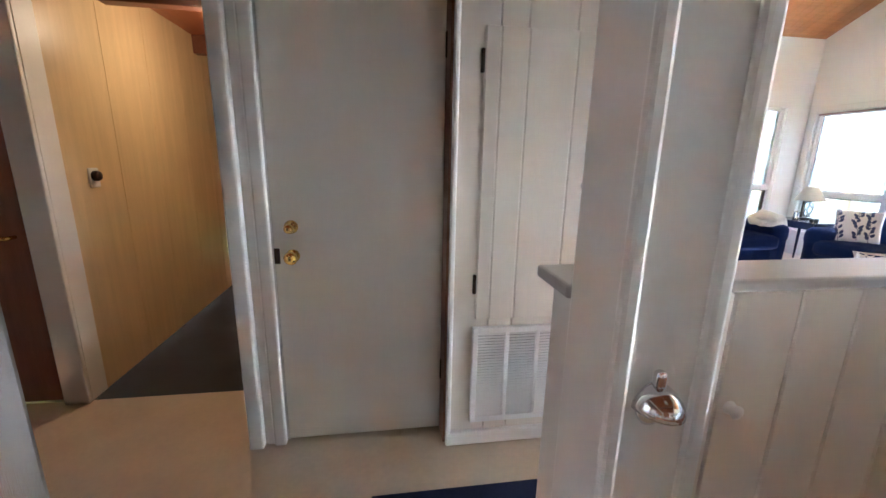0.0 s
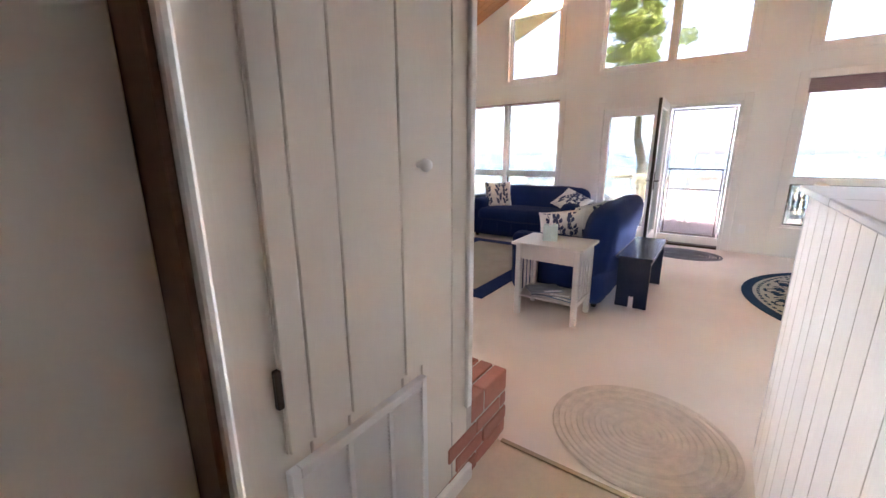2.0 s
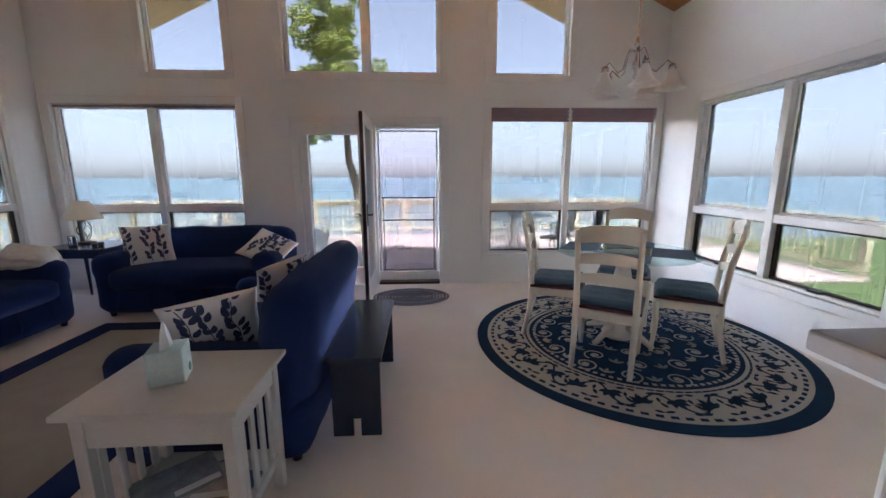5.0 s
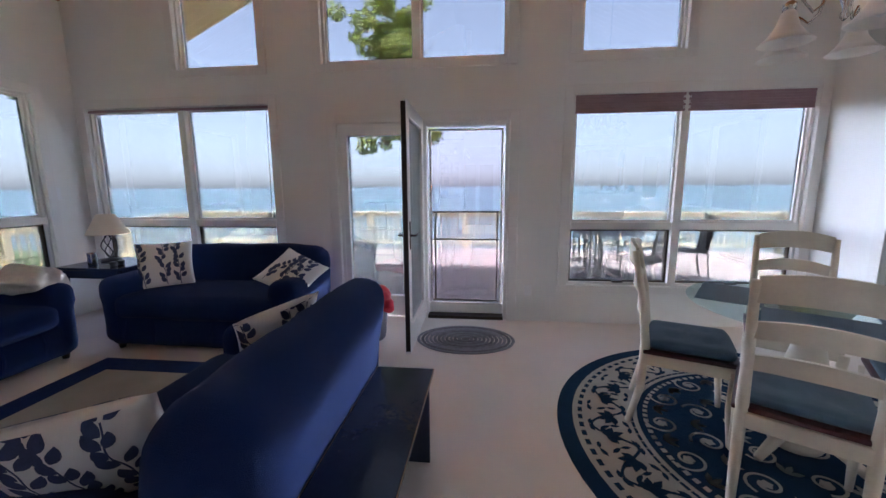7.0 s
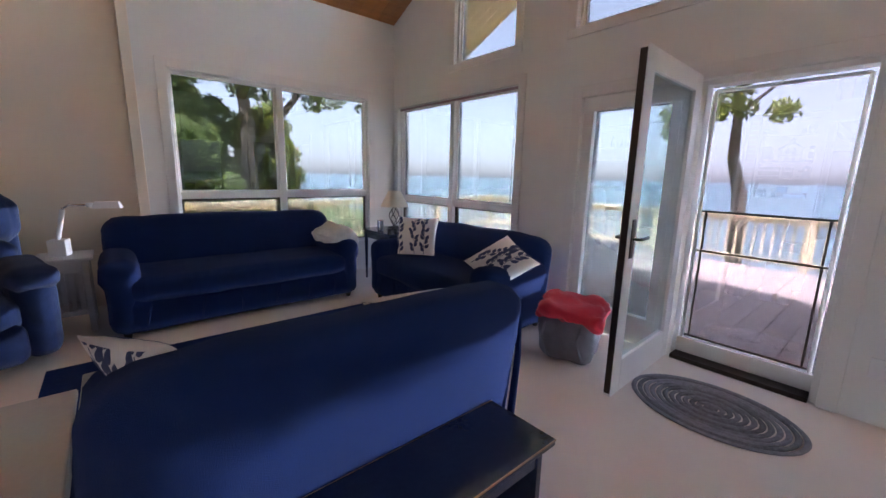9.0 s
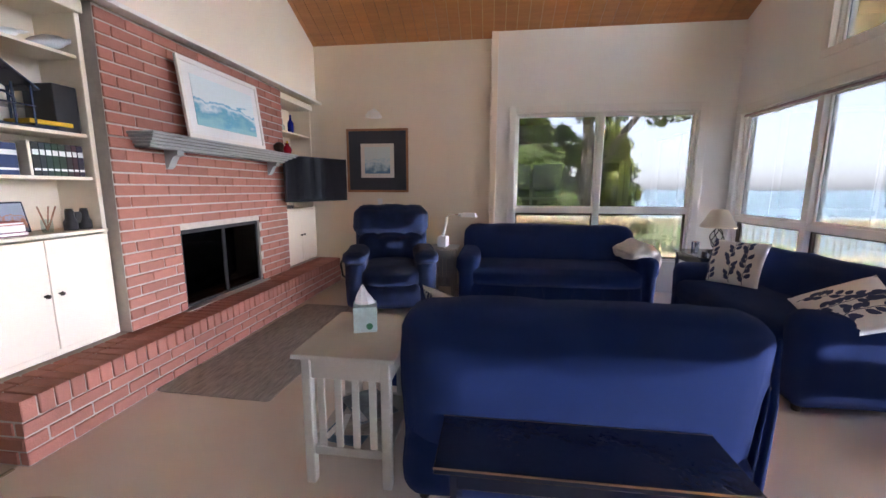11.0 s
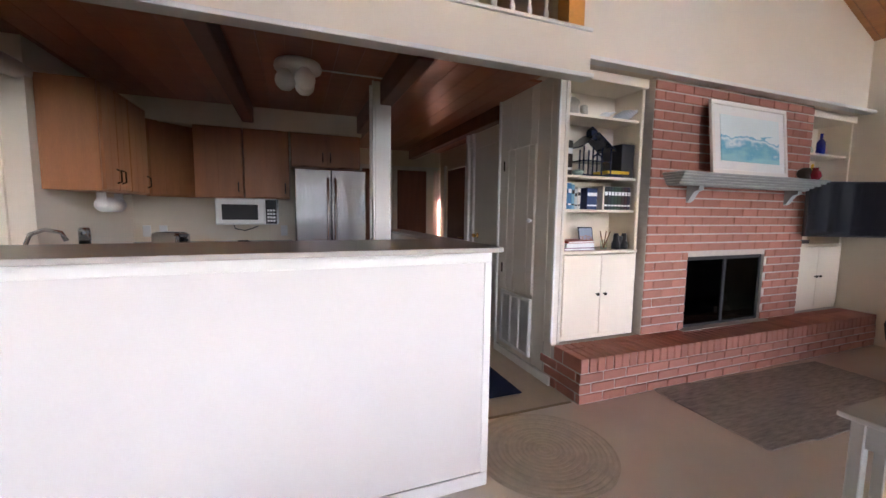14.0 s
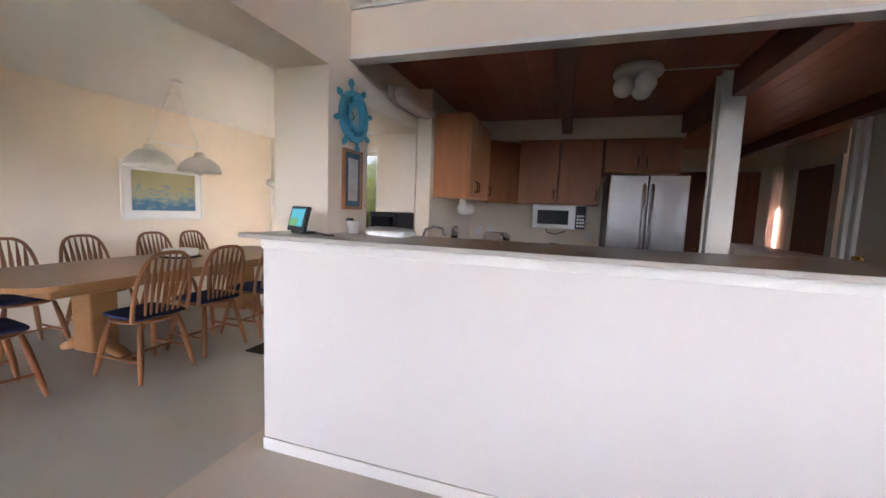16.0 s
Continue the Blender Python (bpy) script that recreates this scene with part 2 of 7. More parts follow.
def tube(bm, pts, r, seg=8, closed=False):
    """A swept round bar; r is one radius or one for each point."""
    pts = [Vector(p) for p in pts]
    k = len(pts)
    rs = r if isinstance(r, (list, tuple)) else [r] * k
    rings = []
    up = Vector((0.3, 0.2, 0.93)).normalized()
    for i, p in enumerate(pts):
        a = pts[(i - 1) % k] if closed or i > 0 else p
        b = pts[(i + 1) % k] if closed or i < k - 1 else p
        t = (b - a).normalized()
        u = t.cross(up)
        if u.length < 0.05:
            u = t.cross(Vector((1, 0, 0)))
        u.normalize()
        w = t.cross(u)
        rings.append([bm.verts.new(p + rs[i] * (u * math.cos(2 * math.pi * j / seg) + w * math.sin(2 * math.pi * j / seg))) for j in range(seg)])
    for i in range(k if closed else k - 1):
        A, B = rings[i], rings[(i + 1) % k]
        for j in range(seg):
            bm.faces.new((A[j], A[(j + 1) % seg], B[(j + 1) % seg], B[j]))
    if not closed:
        bm.faces.new(rings[0][::-1]), bm.faces.new(rings[-1])
    return bm


def lathe(prof, seg=24, c=(0, 0, 0), bm=None):
    """Turned body from (radius, height) pairs."""
    bm = bm or bmesh.new()
    rings = [[bm.verts.new((c[0] + max(r, 1e-4) * math.cos(2 * math.pi * j / seg), c[1] + max(r, 1e-4) * math.sin(2 * math.pi * j / seg), c[2] + z)) for j in range(seg)] for r, z in prof]
    for A, B in zip(rings, rings[1:]):
        for j in range(seg):
            bm.faces.new((A[j], A[(j + 1) % seg], B[(j + 1) % seg], B[j]))
    bm.faces.new(rings[0][::-1]), bm.faces.new(rings[-1])
    return bm


def soft(x0, x1, y0, y1, z0, z1, r=0.08, cuts=9, puff=0.0, rough=0.0, freq=3.0, seed=0.0):
    """A stuffed, rounded block with a slightly uneven surface."""
    bm = bmesh.new()
    bmesh.ops.create_cube(bm, size=2.0)
    bmesh.ops.subdivide_edges(bm, edges=bm.edges[:], cuts=cuts, use_grid_fill=True)
    c, h = Vector(((x0 + x1) / 2, (y0 + y1) / 2, (z0 + z1) / 2)), Vector(((x1 - x0) / 2, (y1 - y0) / 2, (z1 - z0) / 2))
    for v in bm.verts:
        q = Vector([math.sin(k * math.pi / 2) * 0.5 + k * 0.5 for k in v.co])
        p = Vector([q[i] * h[i] for i in range(3)])
        inn = Vector([max(-(h[i] - min(r, h[i])), min(h[i] - min(r, h[i]), p[i])) for i in range(3)])
        d = p - inn
        if d.length > 1e-6:
            rr = min(r, *h)
            p = inn + d.normalized() * rr
        if puff:
            k = [1 - abs(t) for t in q]
            a = max(range(3), key=lambda i: abs(q[i]))
            o = [k[i] for i in range(3) if i != a]
            p[a] += math.copysign(puff * min(1, 2 * o[0]) * min(1, 2 * o[1]), q[a])
        if rough:
            s = noise.noise((p + c) * freq + Vector((seed, 0, 0))) + 0.5 * noise.noise((p + c) * freq * 3 + Vector((0, seed, 0)))
            p += (d.normalized() if d.length > 1e-6 else Vector((0, 0, 1))) * s * rough
        v.co = p + c
    return bm


def mesh_ob(name, bm, mat, smooth=False):
    bmesh.ops.recalc_face_normals(bm, faces=bm.faces)
    me = bpy.data.meshes.new(name)
    if smooth:
        for f in bm.faces:
            f.smooth = True
    bm.to_mesh(me)
    bm.free()
    me.materials.append(mat)
    return new(name, me)


def part(name, bm, mat, parent, label="", smooth=False):
    ob = mesh_ob(name, bm, mat, smooth)
    ob.parent = parent
    if label:
        ob["label"] = label
    return ob


def thing(name, m, label, category, group="", kind=""):
    e = new(name)
    e.empty_display_size = 0.1
    e.matrix_basis = m
    return tagged(e, label, category, group, kind)


def single(name, bm, mat, label, category, group="", kind="", smooth=False):
    return tagged(mesh_ob(name, bm, mat, smooth), label, category, group, kind)


def struct(name, bm, mat, label="", category="", smooth=False):
    return tagged(mesh_ob(name, bm, mat, smooth), label, category or name.split("_")[0], kind="structure")


def turned(bm, m):
    bm.transform(m)
    return bm


# ---- the shell ----
EX, SY, NY, MID, EAVE, SLOPE = 6.96, -1.24, 5.95, 2.34, 3.20, 0.46
WX = -2.4


def rake(y):
    return EAVE + SLOPE * (3.6 - abs(y - MID))


def strips(bm, x0, x1, ys, holes, base=-0.2):
    """A gable wall, strip by strip; holes: (y0, y1, z0, z1), z1 None for one that follows the roof."""
    ys = sorted(set(ys) | {MID} | {v for h in holes for v in h[:2]})
    for a, b in zip(ys, ys[1:]):
        mine = sorted([h for h in holes if h[0] < (a + b) / 2 < h[1]], key=lambda h: h[2])
        lo = [base, base]
        spans = []
        for h in mine:
            spans.append((lo, [h[2], h[2]]))
            lo = [h[3], h[3]] if h[3] is not None else [rake(a) - 0.28, rake(b) - 0.28]
        spans.append((lo, [rake(a), rake(b)]))
        for (l0, l1), (h0, h1) in spans:
            v = [bm.verts.new(p) for x in (x0, x1) for p in ((x, a, l0), (x, b, l1), (x, b, h1), (x, a, h0))]
            for f in ((0, 1, 2, 3), (7, 6, 5, 4), (0, 4, 5, 1), (1, 5, 6, 2), (2, 6, 7, 3), (3, 7, 4, 0)):
                bm.faces.new([v[i] for i in f])
    return bm


def wall_cells(along, at0, at1, a0, a1, z0, z1, holes=()):
    """A straight wall along x or y from a0 to a1, at0 to at1 thick, with rectangular holes (a0, a1, z0, z1)."""
    bm = bmesh.new()
    A = sorted({a0, a1} | {v for h in holes for v in h[:2]})
    for p, q in zip(A, A[1:]):
        mine = sorted([h for h in holes if h[0] < (p + q) / 2 < h[1]], key=lambda h: h[2])
        lo = z0
        for h in mine + [(0, 0, z1, z1)]:
            if h[2] > lo + 1e-4:
                bbox(bm, *((p, q, at0, at1) if along == "x" else (at0, at1, p, q)), lo, h[2])
            lo = h[3]
    return bm


EAST_HOLES = [(3.80, 5.83, 0.38, 2.15), (3.87, 4.73, 2.49, None), (1.46, 3.23, 2.49, None), (-0.05, 0.84, 2.49, None), (-1.15, 0.87, 0.38, 2.14),
              (1.44, 3.12, -0.02, 1.94)]
struct("wall_east", strips(bmesh.new(), EX, EX + 0.16, [SY - 0.16, NY + 0.16], EAST_HOLES), M_WHITEWALL, "painted gable wall facing the lake with many windows")
struct("wall_north", wall_cells("x", NY, NY + 0.16, 4.18, EX, -0.2, EAVE, [(4.42, 6.56, 0.40, 2.23)]), M_WHITEWALL, "white painted wall with a double window")
struct("wall_northwest", wall_cells("x", NY + 0.10, NY + 0.26, 1.0, 4.10, -0.2, EAVE + 0.02), M_WALL, "cream painted wall behind the recliner")
struct("wall_post", box(4.10, 4.18, NY - 0.03, NY + 0.26, 0, EAVE - 0.01, 0.004), M_WALL, "cream painted wall post", "post")
struct("wall_south", wall_cells("x", SY - 0.36, SY, WX - 0.16, 4.25, -0.2, EAVE, [(2.24, 4.24, -0.2, 2.10), (0.95, 1.80, 0.95, 1.99)]), M_WALL, "cream painted wall with openings to the dining room")
struct("wall_southeast", wall_cells("x", SY - 0.16, SY, 4.25, EX, -0.2, EAVE, [(4.40, 6.30, 0.44, 2.10)]), M_WHITEWALL, "white painted wall with a double window")
struct("wall_chimney", strips(bmesh.new(), 1.45, 1.75, [2.2, NY + 0.1], [(2.2, NY + 0.1, -0.2, 2.42)], -0.2), M_WALL, "cream painted wall above the fireplace")
struct("trim_ledge", box(1.752, 1.84, 2.22, 6.04, 2.405, 2.435, 0.004), M_TRIM, "thin cream ledge over bookcases and brick", "trim")
struct("wall_loft_side", wall_cells("x", 2.2, 2.32, WX, 1.45, 2.38, 4.9), M_WALL, "cream painted loft wall")
struct("wall_west", strips(bmesh.new(), WX - 0.16, WX, [SY - 0.36, 2.9], [(2.68, 3.03, 0.3, 2.02)], -0.2), M_WALL, "cream painted wall with brown doors")
struct("wall_kitchen_west", wall_cells("y", -0.72, -0.62, SY, 1.12, 0, 2.40), M_WALL, "cream painted kitchen wall")
struct("wall_hall_end", wall_cells("x", 2.80, 2.92, WX, -1.24, 0, 2.40, [(-2.06, -1.26, 0, 2.03)]), M_WALL, "cream painted hall wall")
# unseen filler, added to keep outside light from leaking round the hall door
struct("wall_behind_door", box(-2.058, -1.263, 2.856, 2.915, -0.2, 2.028), M_WALL, "unseen panel blocking stray light behind the hall door", "wall")
struct("wall_hall_far", wall_cells("x", 7.0, 7.1, -1.3, 0.0, 0, 2.45), M_HALLPANEL, "wood panelled end of hall")
struct("wall_closet_back", wall_cells("x", 2.9, 3.0, -0.13, 1.2, 0, 2.40), M_WALL, "closet back wall")
struct("wall_hall_east", wall_cells("y", -0.13, -0.03, 2.40, 7.0, 0, 2.40), M_WALL, "cream painted hall wall")
hallw = thing("wall_hall_panelled", pose(0, 0, 0), "golden plywood panelled hall wall with a switch", "wall", kind="structure")
for i in range(9):
    y = 2.92 + 0.46 * i
    part("panel", box(-1.24, -1.14, y, y + 0.456, 0, 2.40), M_HALLPANEL, hallw)
# dining room
struct("wall_dining_south", wall_cells("x", -5.06, -4.9, -1.6, 4.4, -0.2, 2.47), M_WALL, "tan cream painted dining room wall")
struct("wall_dining_west", wall_cells("y", -1.6, -1.45, -4.9, SY - 0.36, -0.2, 2.47, [(-3.45, -2.86, 0.9, 2.2)]), M_WALL, "cream painted dining room wall")
# the opening out of view is added to let daylight into the dining room
struct("wall_dining_east", wall_cells("y", 4.4, 4.55, -4.9, SY - 0.36, -0.2, 2.47, [(-4.4, -2.2, 0.1, 2.05)]), M_WALL, "cream painted dining room wall with an added, unseen window")
struct("ceiling_dining", box(-1.6, 4.55, -5.06, SY - 0.36, 2.47, 2.6), M_WHITEWALL, "white painted flat ceiling")

# floors
struct("floor", box(1.95, EX, SY - 0.36, NY + 0.1, -0.2, 0), M_CARPET, "beige wall-to-wall carpet")
struct("floor_dining", box(-1.45, 4.4, -4.9, SY - 0.36, -0.2, -0.004), M_DCARPET, "pale grey carpet")
struct("floor_hall", box(WX, 1.95, SY, 2.82, -0.2, -0.006), M_VINYL, "cream sheet vinyl floor")
struct("floor_hall_carpet", box(-1.24, -0.03, 2.82, 7.0, -0.2, -0.004), M_HCARPET, "dark grey hall carpet")
struct("floor_hearth_base", box(1.0, 1.95, 2.82, NY + 0.1, -0.2, -0.01), M_MORTAR, "concrete under the hearth")
struct("trim_floor_strip", box(1.944, 1.966, 1.27, 2.20, -0.005, 0.005, 0.002), shade("tan_metal_strip", (0.34, 0.27, 0.18), 0.35, 0.1, metal=0.5), "metal carpet edge strip", "trim")


# ceilings
def planks_sloped(x0, x1, y0, y1, w):
    bm = bmesh.new()
    for side in (-1, 1):
        n = int((x1 - x0) / w)
        for i in range(n):
            xa, xb = x0 + (x1 - x0) * i / n + 0.003, x0 + (x1 - x0) * (i + 1) / n - 0.003
            ya, yb = MID, (y1 if side > 0 else y0)
            for (p, q) in ((ya, ya + (yb - ya) * 0.5 - 0.002 * side), (ya + (yb - ya) * 0.5, yb)):
                v = [bm.verts.new(c) for dz in (0.002, 0.03) for c in ((xa, p, rake(p) + dz), (xb, p, rake(p) + dz), (xb, q, rake(q) + dz), (xa, q, rake(q) + dz))]
                for f in ((0, 1, 2, 3), (7, 6, 5, 4), (0, 4, 5, 1), (1, 5, 6, 2), (2, 6, 7, 3), (3, 7, 4, 0)):
                    bm.faces.new([v[k] for k in f])
    return bm


struct("ceiling", planks_sloped(WX - 0.16, EX + 0.16, SY - 0.5, NY + 0.45, 0.135), M_PINE, "sloped knotty pine plank ceiling", "ceiling")
bm = bmesh.new()
for side in (-1, 1):
    yb = SY - 0.9 if side < 0 else NY + 0.9
    v = [bm.verts.new(c) for dz in (0.035, 0.25) for c in ((WX - 0.5, MID, rake(MID) + dz), (EX + 1.5, MID, rake(MID) + dz), (EX + 1.5, yb, rake(yb) + dz), (WX - 0.5, yb, rake(yb) + dz))]
    for f in ((0, 1, 2, 3), (7, 6, 5, 4), (0, 4, 5, 1), (1, 5, 6, 2), (2, 6, 7, 3), (3, 7, 4, 0)):
        bm.faces.new([v[k] for k in f])
struct("roof", bm, M_SOFFIT, "ochre painted roof overhang above the deck")
bm = bmesh.new()
n = 26
for i in range(n):
    y = SY + (2.92 - SY) * i / n
    bbox(bm, WX, 1.95 if y < 2.05 else 1.40, y + 0.002, y + (2.92 - SY) / n - 0.002, 2.36, 2.38)
struct("ceiling_kitchen", bm, M_DARKPINE, "dark red-brown stained plank ceiling")
struct("ceiling_hall", box(-1.3, 0.0, 2.92, 7.0, 2.40, 2.45), M_DARKPINE, "dark plank hall ceiling", "ceiling")
struct("floor_loft", box(WX, 1.95, SY, 2.2, 2.385, 2.46), M_PINE, "loft floor", "floor")
for y, z in ((-0.02, 2.20), (1.10, 2.18), (2.28, 2.22)):
    struct("ceiling_beam", box(-0.62 if y < 1 else WX, 1.95 if y < 2 else 0.7, y - 0.05, y + 0.05, z, 2.36, 0.006), M_BEAM, "dark stained ceiling beam", "beam")
fascia = thing("loft_edge", pose(0, 0, 0), "cream painted loft edge beam with a balustrade", "beam", kind="structure")
part("beam", box(1.96, 2.02, SY, 2.18, 2.22, 2.48, 0.004), M_WALL, fascia)
part("trim", box(1.94, 2.045, SY, 2.19, 2.195, 2.222, 0.005), M_TRIM, fascia)
part("cap", box(1.93, 2.035, SY, 2.18, 2.48, 2.50, 0.004), M_TRIM, fascia)
loftrail = thing("loft_balustrade", pose(0, 0, 0), "white turned wooden loft balustrade", "railing")
for i in range(26):
    y = -1.1 + 0.118 * i
    part("baluster", lathe([(0.018, 0), (0.018, 0.05), (0.010, 0.07), (0.020, 0.16), (0.012, 0.3), (0.016, 0.55), (0.016, 0.80)], 10, (1.99, y, 2.50)), M_TRIM, loftrail, smooth=True)
part("handrail", box(1.955, 2.025, -1.2, 2.0, 3.30, 3.35, 0.01), M_TRIM, loftrail)
struct("loft_post", box(1.90, 2.02, 2.0, 2.12, 2.50, 4.6, 0.006), M_POSTPINE, "orange pine newel post", "post")


# ---- windows ----
def window(name, along, at, out, a0, a1, z0, z1, mulls=(), rail=None, top=None, label="", crank=True):
    """A window in its hole; at: the inner wall face, out: +1 or -1 to the outside. top: the roof line for a raked head."""
    w = thing(name, pose(0, 0, 0), label, "window", kind="structure")

    def B(p, q, d0, d1, l, h, bv=0.003):
        d0, d1 = sorted((at + out * d0, at + out * d1))
        return box(p, q, d0, d1, l, h, bv, 1) if along == "x" else box(d0, d1, p, q, l, h, bv, 1)

    c = 0.085
    head = z1 if top is None else None
    for nm, (p, q, l, h) in {"casing_low": (a0 - c, a1 + c, z0 - c * 0.8, z0), "casing_a": (a0 - c, a0, z0, z1 + (c if head else 0)), "casing_b": (a1, a1 + c, z0, z1 + (c if head else 0)), "casing_top": (a0, a1, z1, z1 + c)}.items():
        if nm == "casing_top" and not head:
            continue
        part("window_casing", B(p, q, -0.018, -0.001, l, h), M_TRIM, w)
    f = 0.026
    part("window_frame", B(a0, a0 + f, 0.03, 0.13, z0, z1), M_TRIM, w)
    part("window_frame", B(a1 - f, a1, 0.03, 0.13, z0, z1), M_TRIM, w)
    part("window_frame", B(a0 + f, a1 - f, 0.03, 0.13, z0, z0 + f), M_TRIM, w)
    if head:
        part("window_frame", B(a0 + f, a1 - f, 0.03, 0.13, z1 - f, z1), M_TRIM, w)
    edges = [a0 + f] + [v for m in mulls for v in (m - 0.035, m + 0.035)] + [a1 - f]
    for m in mulls:
        part("mullion", B(m - 0.035, m + 0.035, 0.01, 0.13, z0 + f, z1 - (f if head else 0)), M_TRIM, w)
    for p, q in zip(edges[::2], edges[1::2]):
        for k, (l, h) in enumerate(((z0 + f, rail - 0.035), (rail + 0.035, z1 - f)) if rail else ((z0 + f, z1 - (f if head else 0)),)):
            s = 0.018
            sash = M_BRONZE if rail and k == 0 else M_TRIM
            for (pp, qq, ll, hh) in ((p, p + s, l, h), (q - s, q, l, h), (p + s, q - s, l, l + s), (p + s, q - s, h - s, h)):
                part("sash", B(pp, qq, 0.06, 0.10, ll, hh, 0.002), sash, w)
            g = part("pane", B(p + s, q - s, 0.078, 0.083, l + s, h - s, 0), M_DIMGLASS, w)
            g.visible_shadow = False
            if rail and k == 0 and crank:
                part("crank", B((p + q) / 2 - 0.05, (p + q) / 2 + 0.05, 0.005, 0.05, l + 0.002, l + 0.02), M_BRONZE, w)
        if rail:
            part("rail", B(p, q, 0.02, 0.12, rail - 0.035, rail + 0.035), M_TRIM, w)
    return w


window("window_1", "y", EX, 1, 3.80, 5.83, 0.38, 2.15, (4.76,), 0.965, label="double white picture window with awning lights below")
window("window_2", "y", EX, 1, -1.15, 0.87, 0.38, 2.14, (-0.10,), 0.955, label="double white picture window with awning lights below")
window("window_3", "x", NY, 1, 4.42, 6.56, 0.40, 2.23, (5.45,), 1.03, label="double white picture window facing the trees")
window("window_4", "x", SY, -1, 4.40, 6.30, 0.44, 2.10, (5.33,), 0.985, label="double white picture window beside the dining chairs")
for i, (a, b) in enumerate(((3.87, 4.73), (1.46, 3.23), (-0.05, 0.84))):
    window("window_%d" % (5 + i), "y", EX, 1, a, b, 2.49, min(rake(a), rake(b)) - 0.28, (2.31,) if a == 1.46 else (), top=1, label="tall white gable window under the roof")
window("window_9", "y", -1.45, -1, -3.45, -2.86, 0.9, 2.2, label="narrow white dining room window")
# out of view, added to bring daylight into the dining room
window("window_10", "y", 4.4, 1, -4.4, -2.2, 0.1, 2.05, (-3.3,), label="wide unseen dining room window added for daylight")
window("window_11", "y", WX, -1, 2.68, 3.03, 0.3, 2.02, label="narrow hall window behind a sheer curtain")
cu = thing("curtain", pose(0, 0, 0), "sheer pale curtain over the hall window", "curtain")
M_SHEER = foliage("sheer_curtain", (0.66, 0.55, 0.52))
for i in range(14):
    y = 2.66 + 0.027 * i
    part("fold", box(WX + 0.012 + 0.01 * (i % 2), WX + 0.016 + 0.01 * (i % 2), y, y + 0.033, 0.2, 2.05), M_SHEER, cu)
# shades
for y0, y1, lo in ((-1.13, -0.115, 1.98), (-0.085, 0.85, 1.98), (3.82, 5.81, 2.115)):
    bl = thing("pleated_shade", pose(0, 0, 0), "raised mauve pleated window shade", "blind", "window shades")
    n = max(2, int((2.14 - lo) / 0.022))
    for i in range(n):
        z = lo + (2.14 - lo) * i / n
        part("pleat", box(EX + 0.004 + 0.006 * (i % 2), EX + 0.03 - 0.004 * (i % 2), y0, y1, z, z + (2.14 - lo) / n - 0.002, 0.002, 1), M_BLIND, bl)
cord = single("blind_cord", rod((EX + 0.02, 3.86, 1.0), (EX + 0.02, 3.84, 2.1), 0.003, seg=6), M_TRIM, "thin white window blind cord", "cord")

# ---- lake door ----
fd = thing("door_1", pose(0, 0, 0), "open glazed white patio door with a fixed side light", "door", kind="structure")
for a in ((1.44, 1.475, 0, 1.94), (2.235, 2.375, 0, 1.94), (3.085, 3.12, 0, 1.94), (1.475, 2.235, 1.905, 1.94), (2.375, 3.085, 1.83, 1.94), (2.375, 3.085, 0, 0.22), (2.375, 2.44, 0.22, 1.83), (3.03, 3.085, 0.22, 1.83)):
    part("door_frame", box(EX + 0.02, EX + 0.14, a[0], a[1], a[2], a[3], 0.003, 1), M_TRIM, fd)
for a in ((1.35, 1.438, 0, 2.03), (3.122, 3.21, 0, 2.03), (1.438, 3.122, 1.942, 2.03)):
    part("door_casing", box(EX - 0.018, EX - 0.001, *a, 0.003, 1), M_TRIM, fd)
part("threshold", box(EX - 0.01, EX + 0.18, 1.475, 2.235, -0.01, 0.03, 0.004), M_BRONZE, fd)
p = part("pane", box(EX + 0.07, EX + 0.075, 2.44, 3.03, 0.22, 1.83), M_DIMGLASS, fd)
p.visible_shadow = False
leaf = thing("door_leaf", pose(6.95, 2.28, 0.012, 0, 0, 181.5), "open white glazed door leaf with bronze lever", "door")
W, Hh = 0.90, 1.955
for nm, a in (("stile", (0, 0.11, 0, Hh)), ("stile", (W - 0.11, W, 0, Hh)), ("top_rail", (0.11, W - 0.11, Hh - 0.11, Hh)), ("bottom_rail", (0.11, W - 0.11, 0, 0.21))):
    part(nm, box(a[0], a[1], -0.022, 0.022, a[2], a[3], 0.003, 1), M_TRIM, leaf)
p = part("pane", box(0.11, W - 0.11, -0.004, 0.004, 0.21, Hh - 0.11), M_DOORGLASS, leaf)
p.visible_shadow = False
for s in (-1, 1):
    part("lock_plate", box(W - 0.075, W - 0.035, s * 0.022, s * 0.030, 0.84, 1.06, 0.003, 1), M_BRONZE, leaf)
    lv = part("lever", tube(bmesh.new(), [(W - 0.055, s * 0.028, 0.95), (W - 0.055, s * 0.065, 0.95), (W - 0.075, s * 0.07, 0.95), (W - 0.16, s * 0.068, 0.955)], 0.009), M_BRONZE, leaf, smooth=True)
part("edge_plate", box(W - 0.001, W + 0.003, -0.018, 0.018, 0.02, Hh - 0.02), M_BRONZE, leaf)
gate = thing("screen_door", pose(EX + 0.12, 0, 0), "dark metal screen door with thin bars", "screen door")
for a, b in (((0, 1.50, 0.06), (0, 1.50, 1.88)), ((0, 2.21, 0.06), (0, 2.21, 1.88)), ((0, 1.50, 1.88), (0, 2.21, 1.88)), ((0, 1.50, 0.06), (0, 2.21, 0.06))):
    part("frame_bar", rod(a, b, 0.012, seg=8), M_TRIM if a[2] > 1 or b[2] > 1 else M_BRONZE, gate)
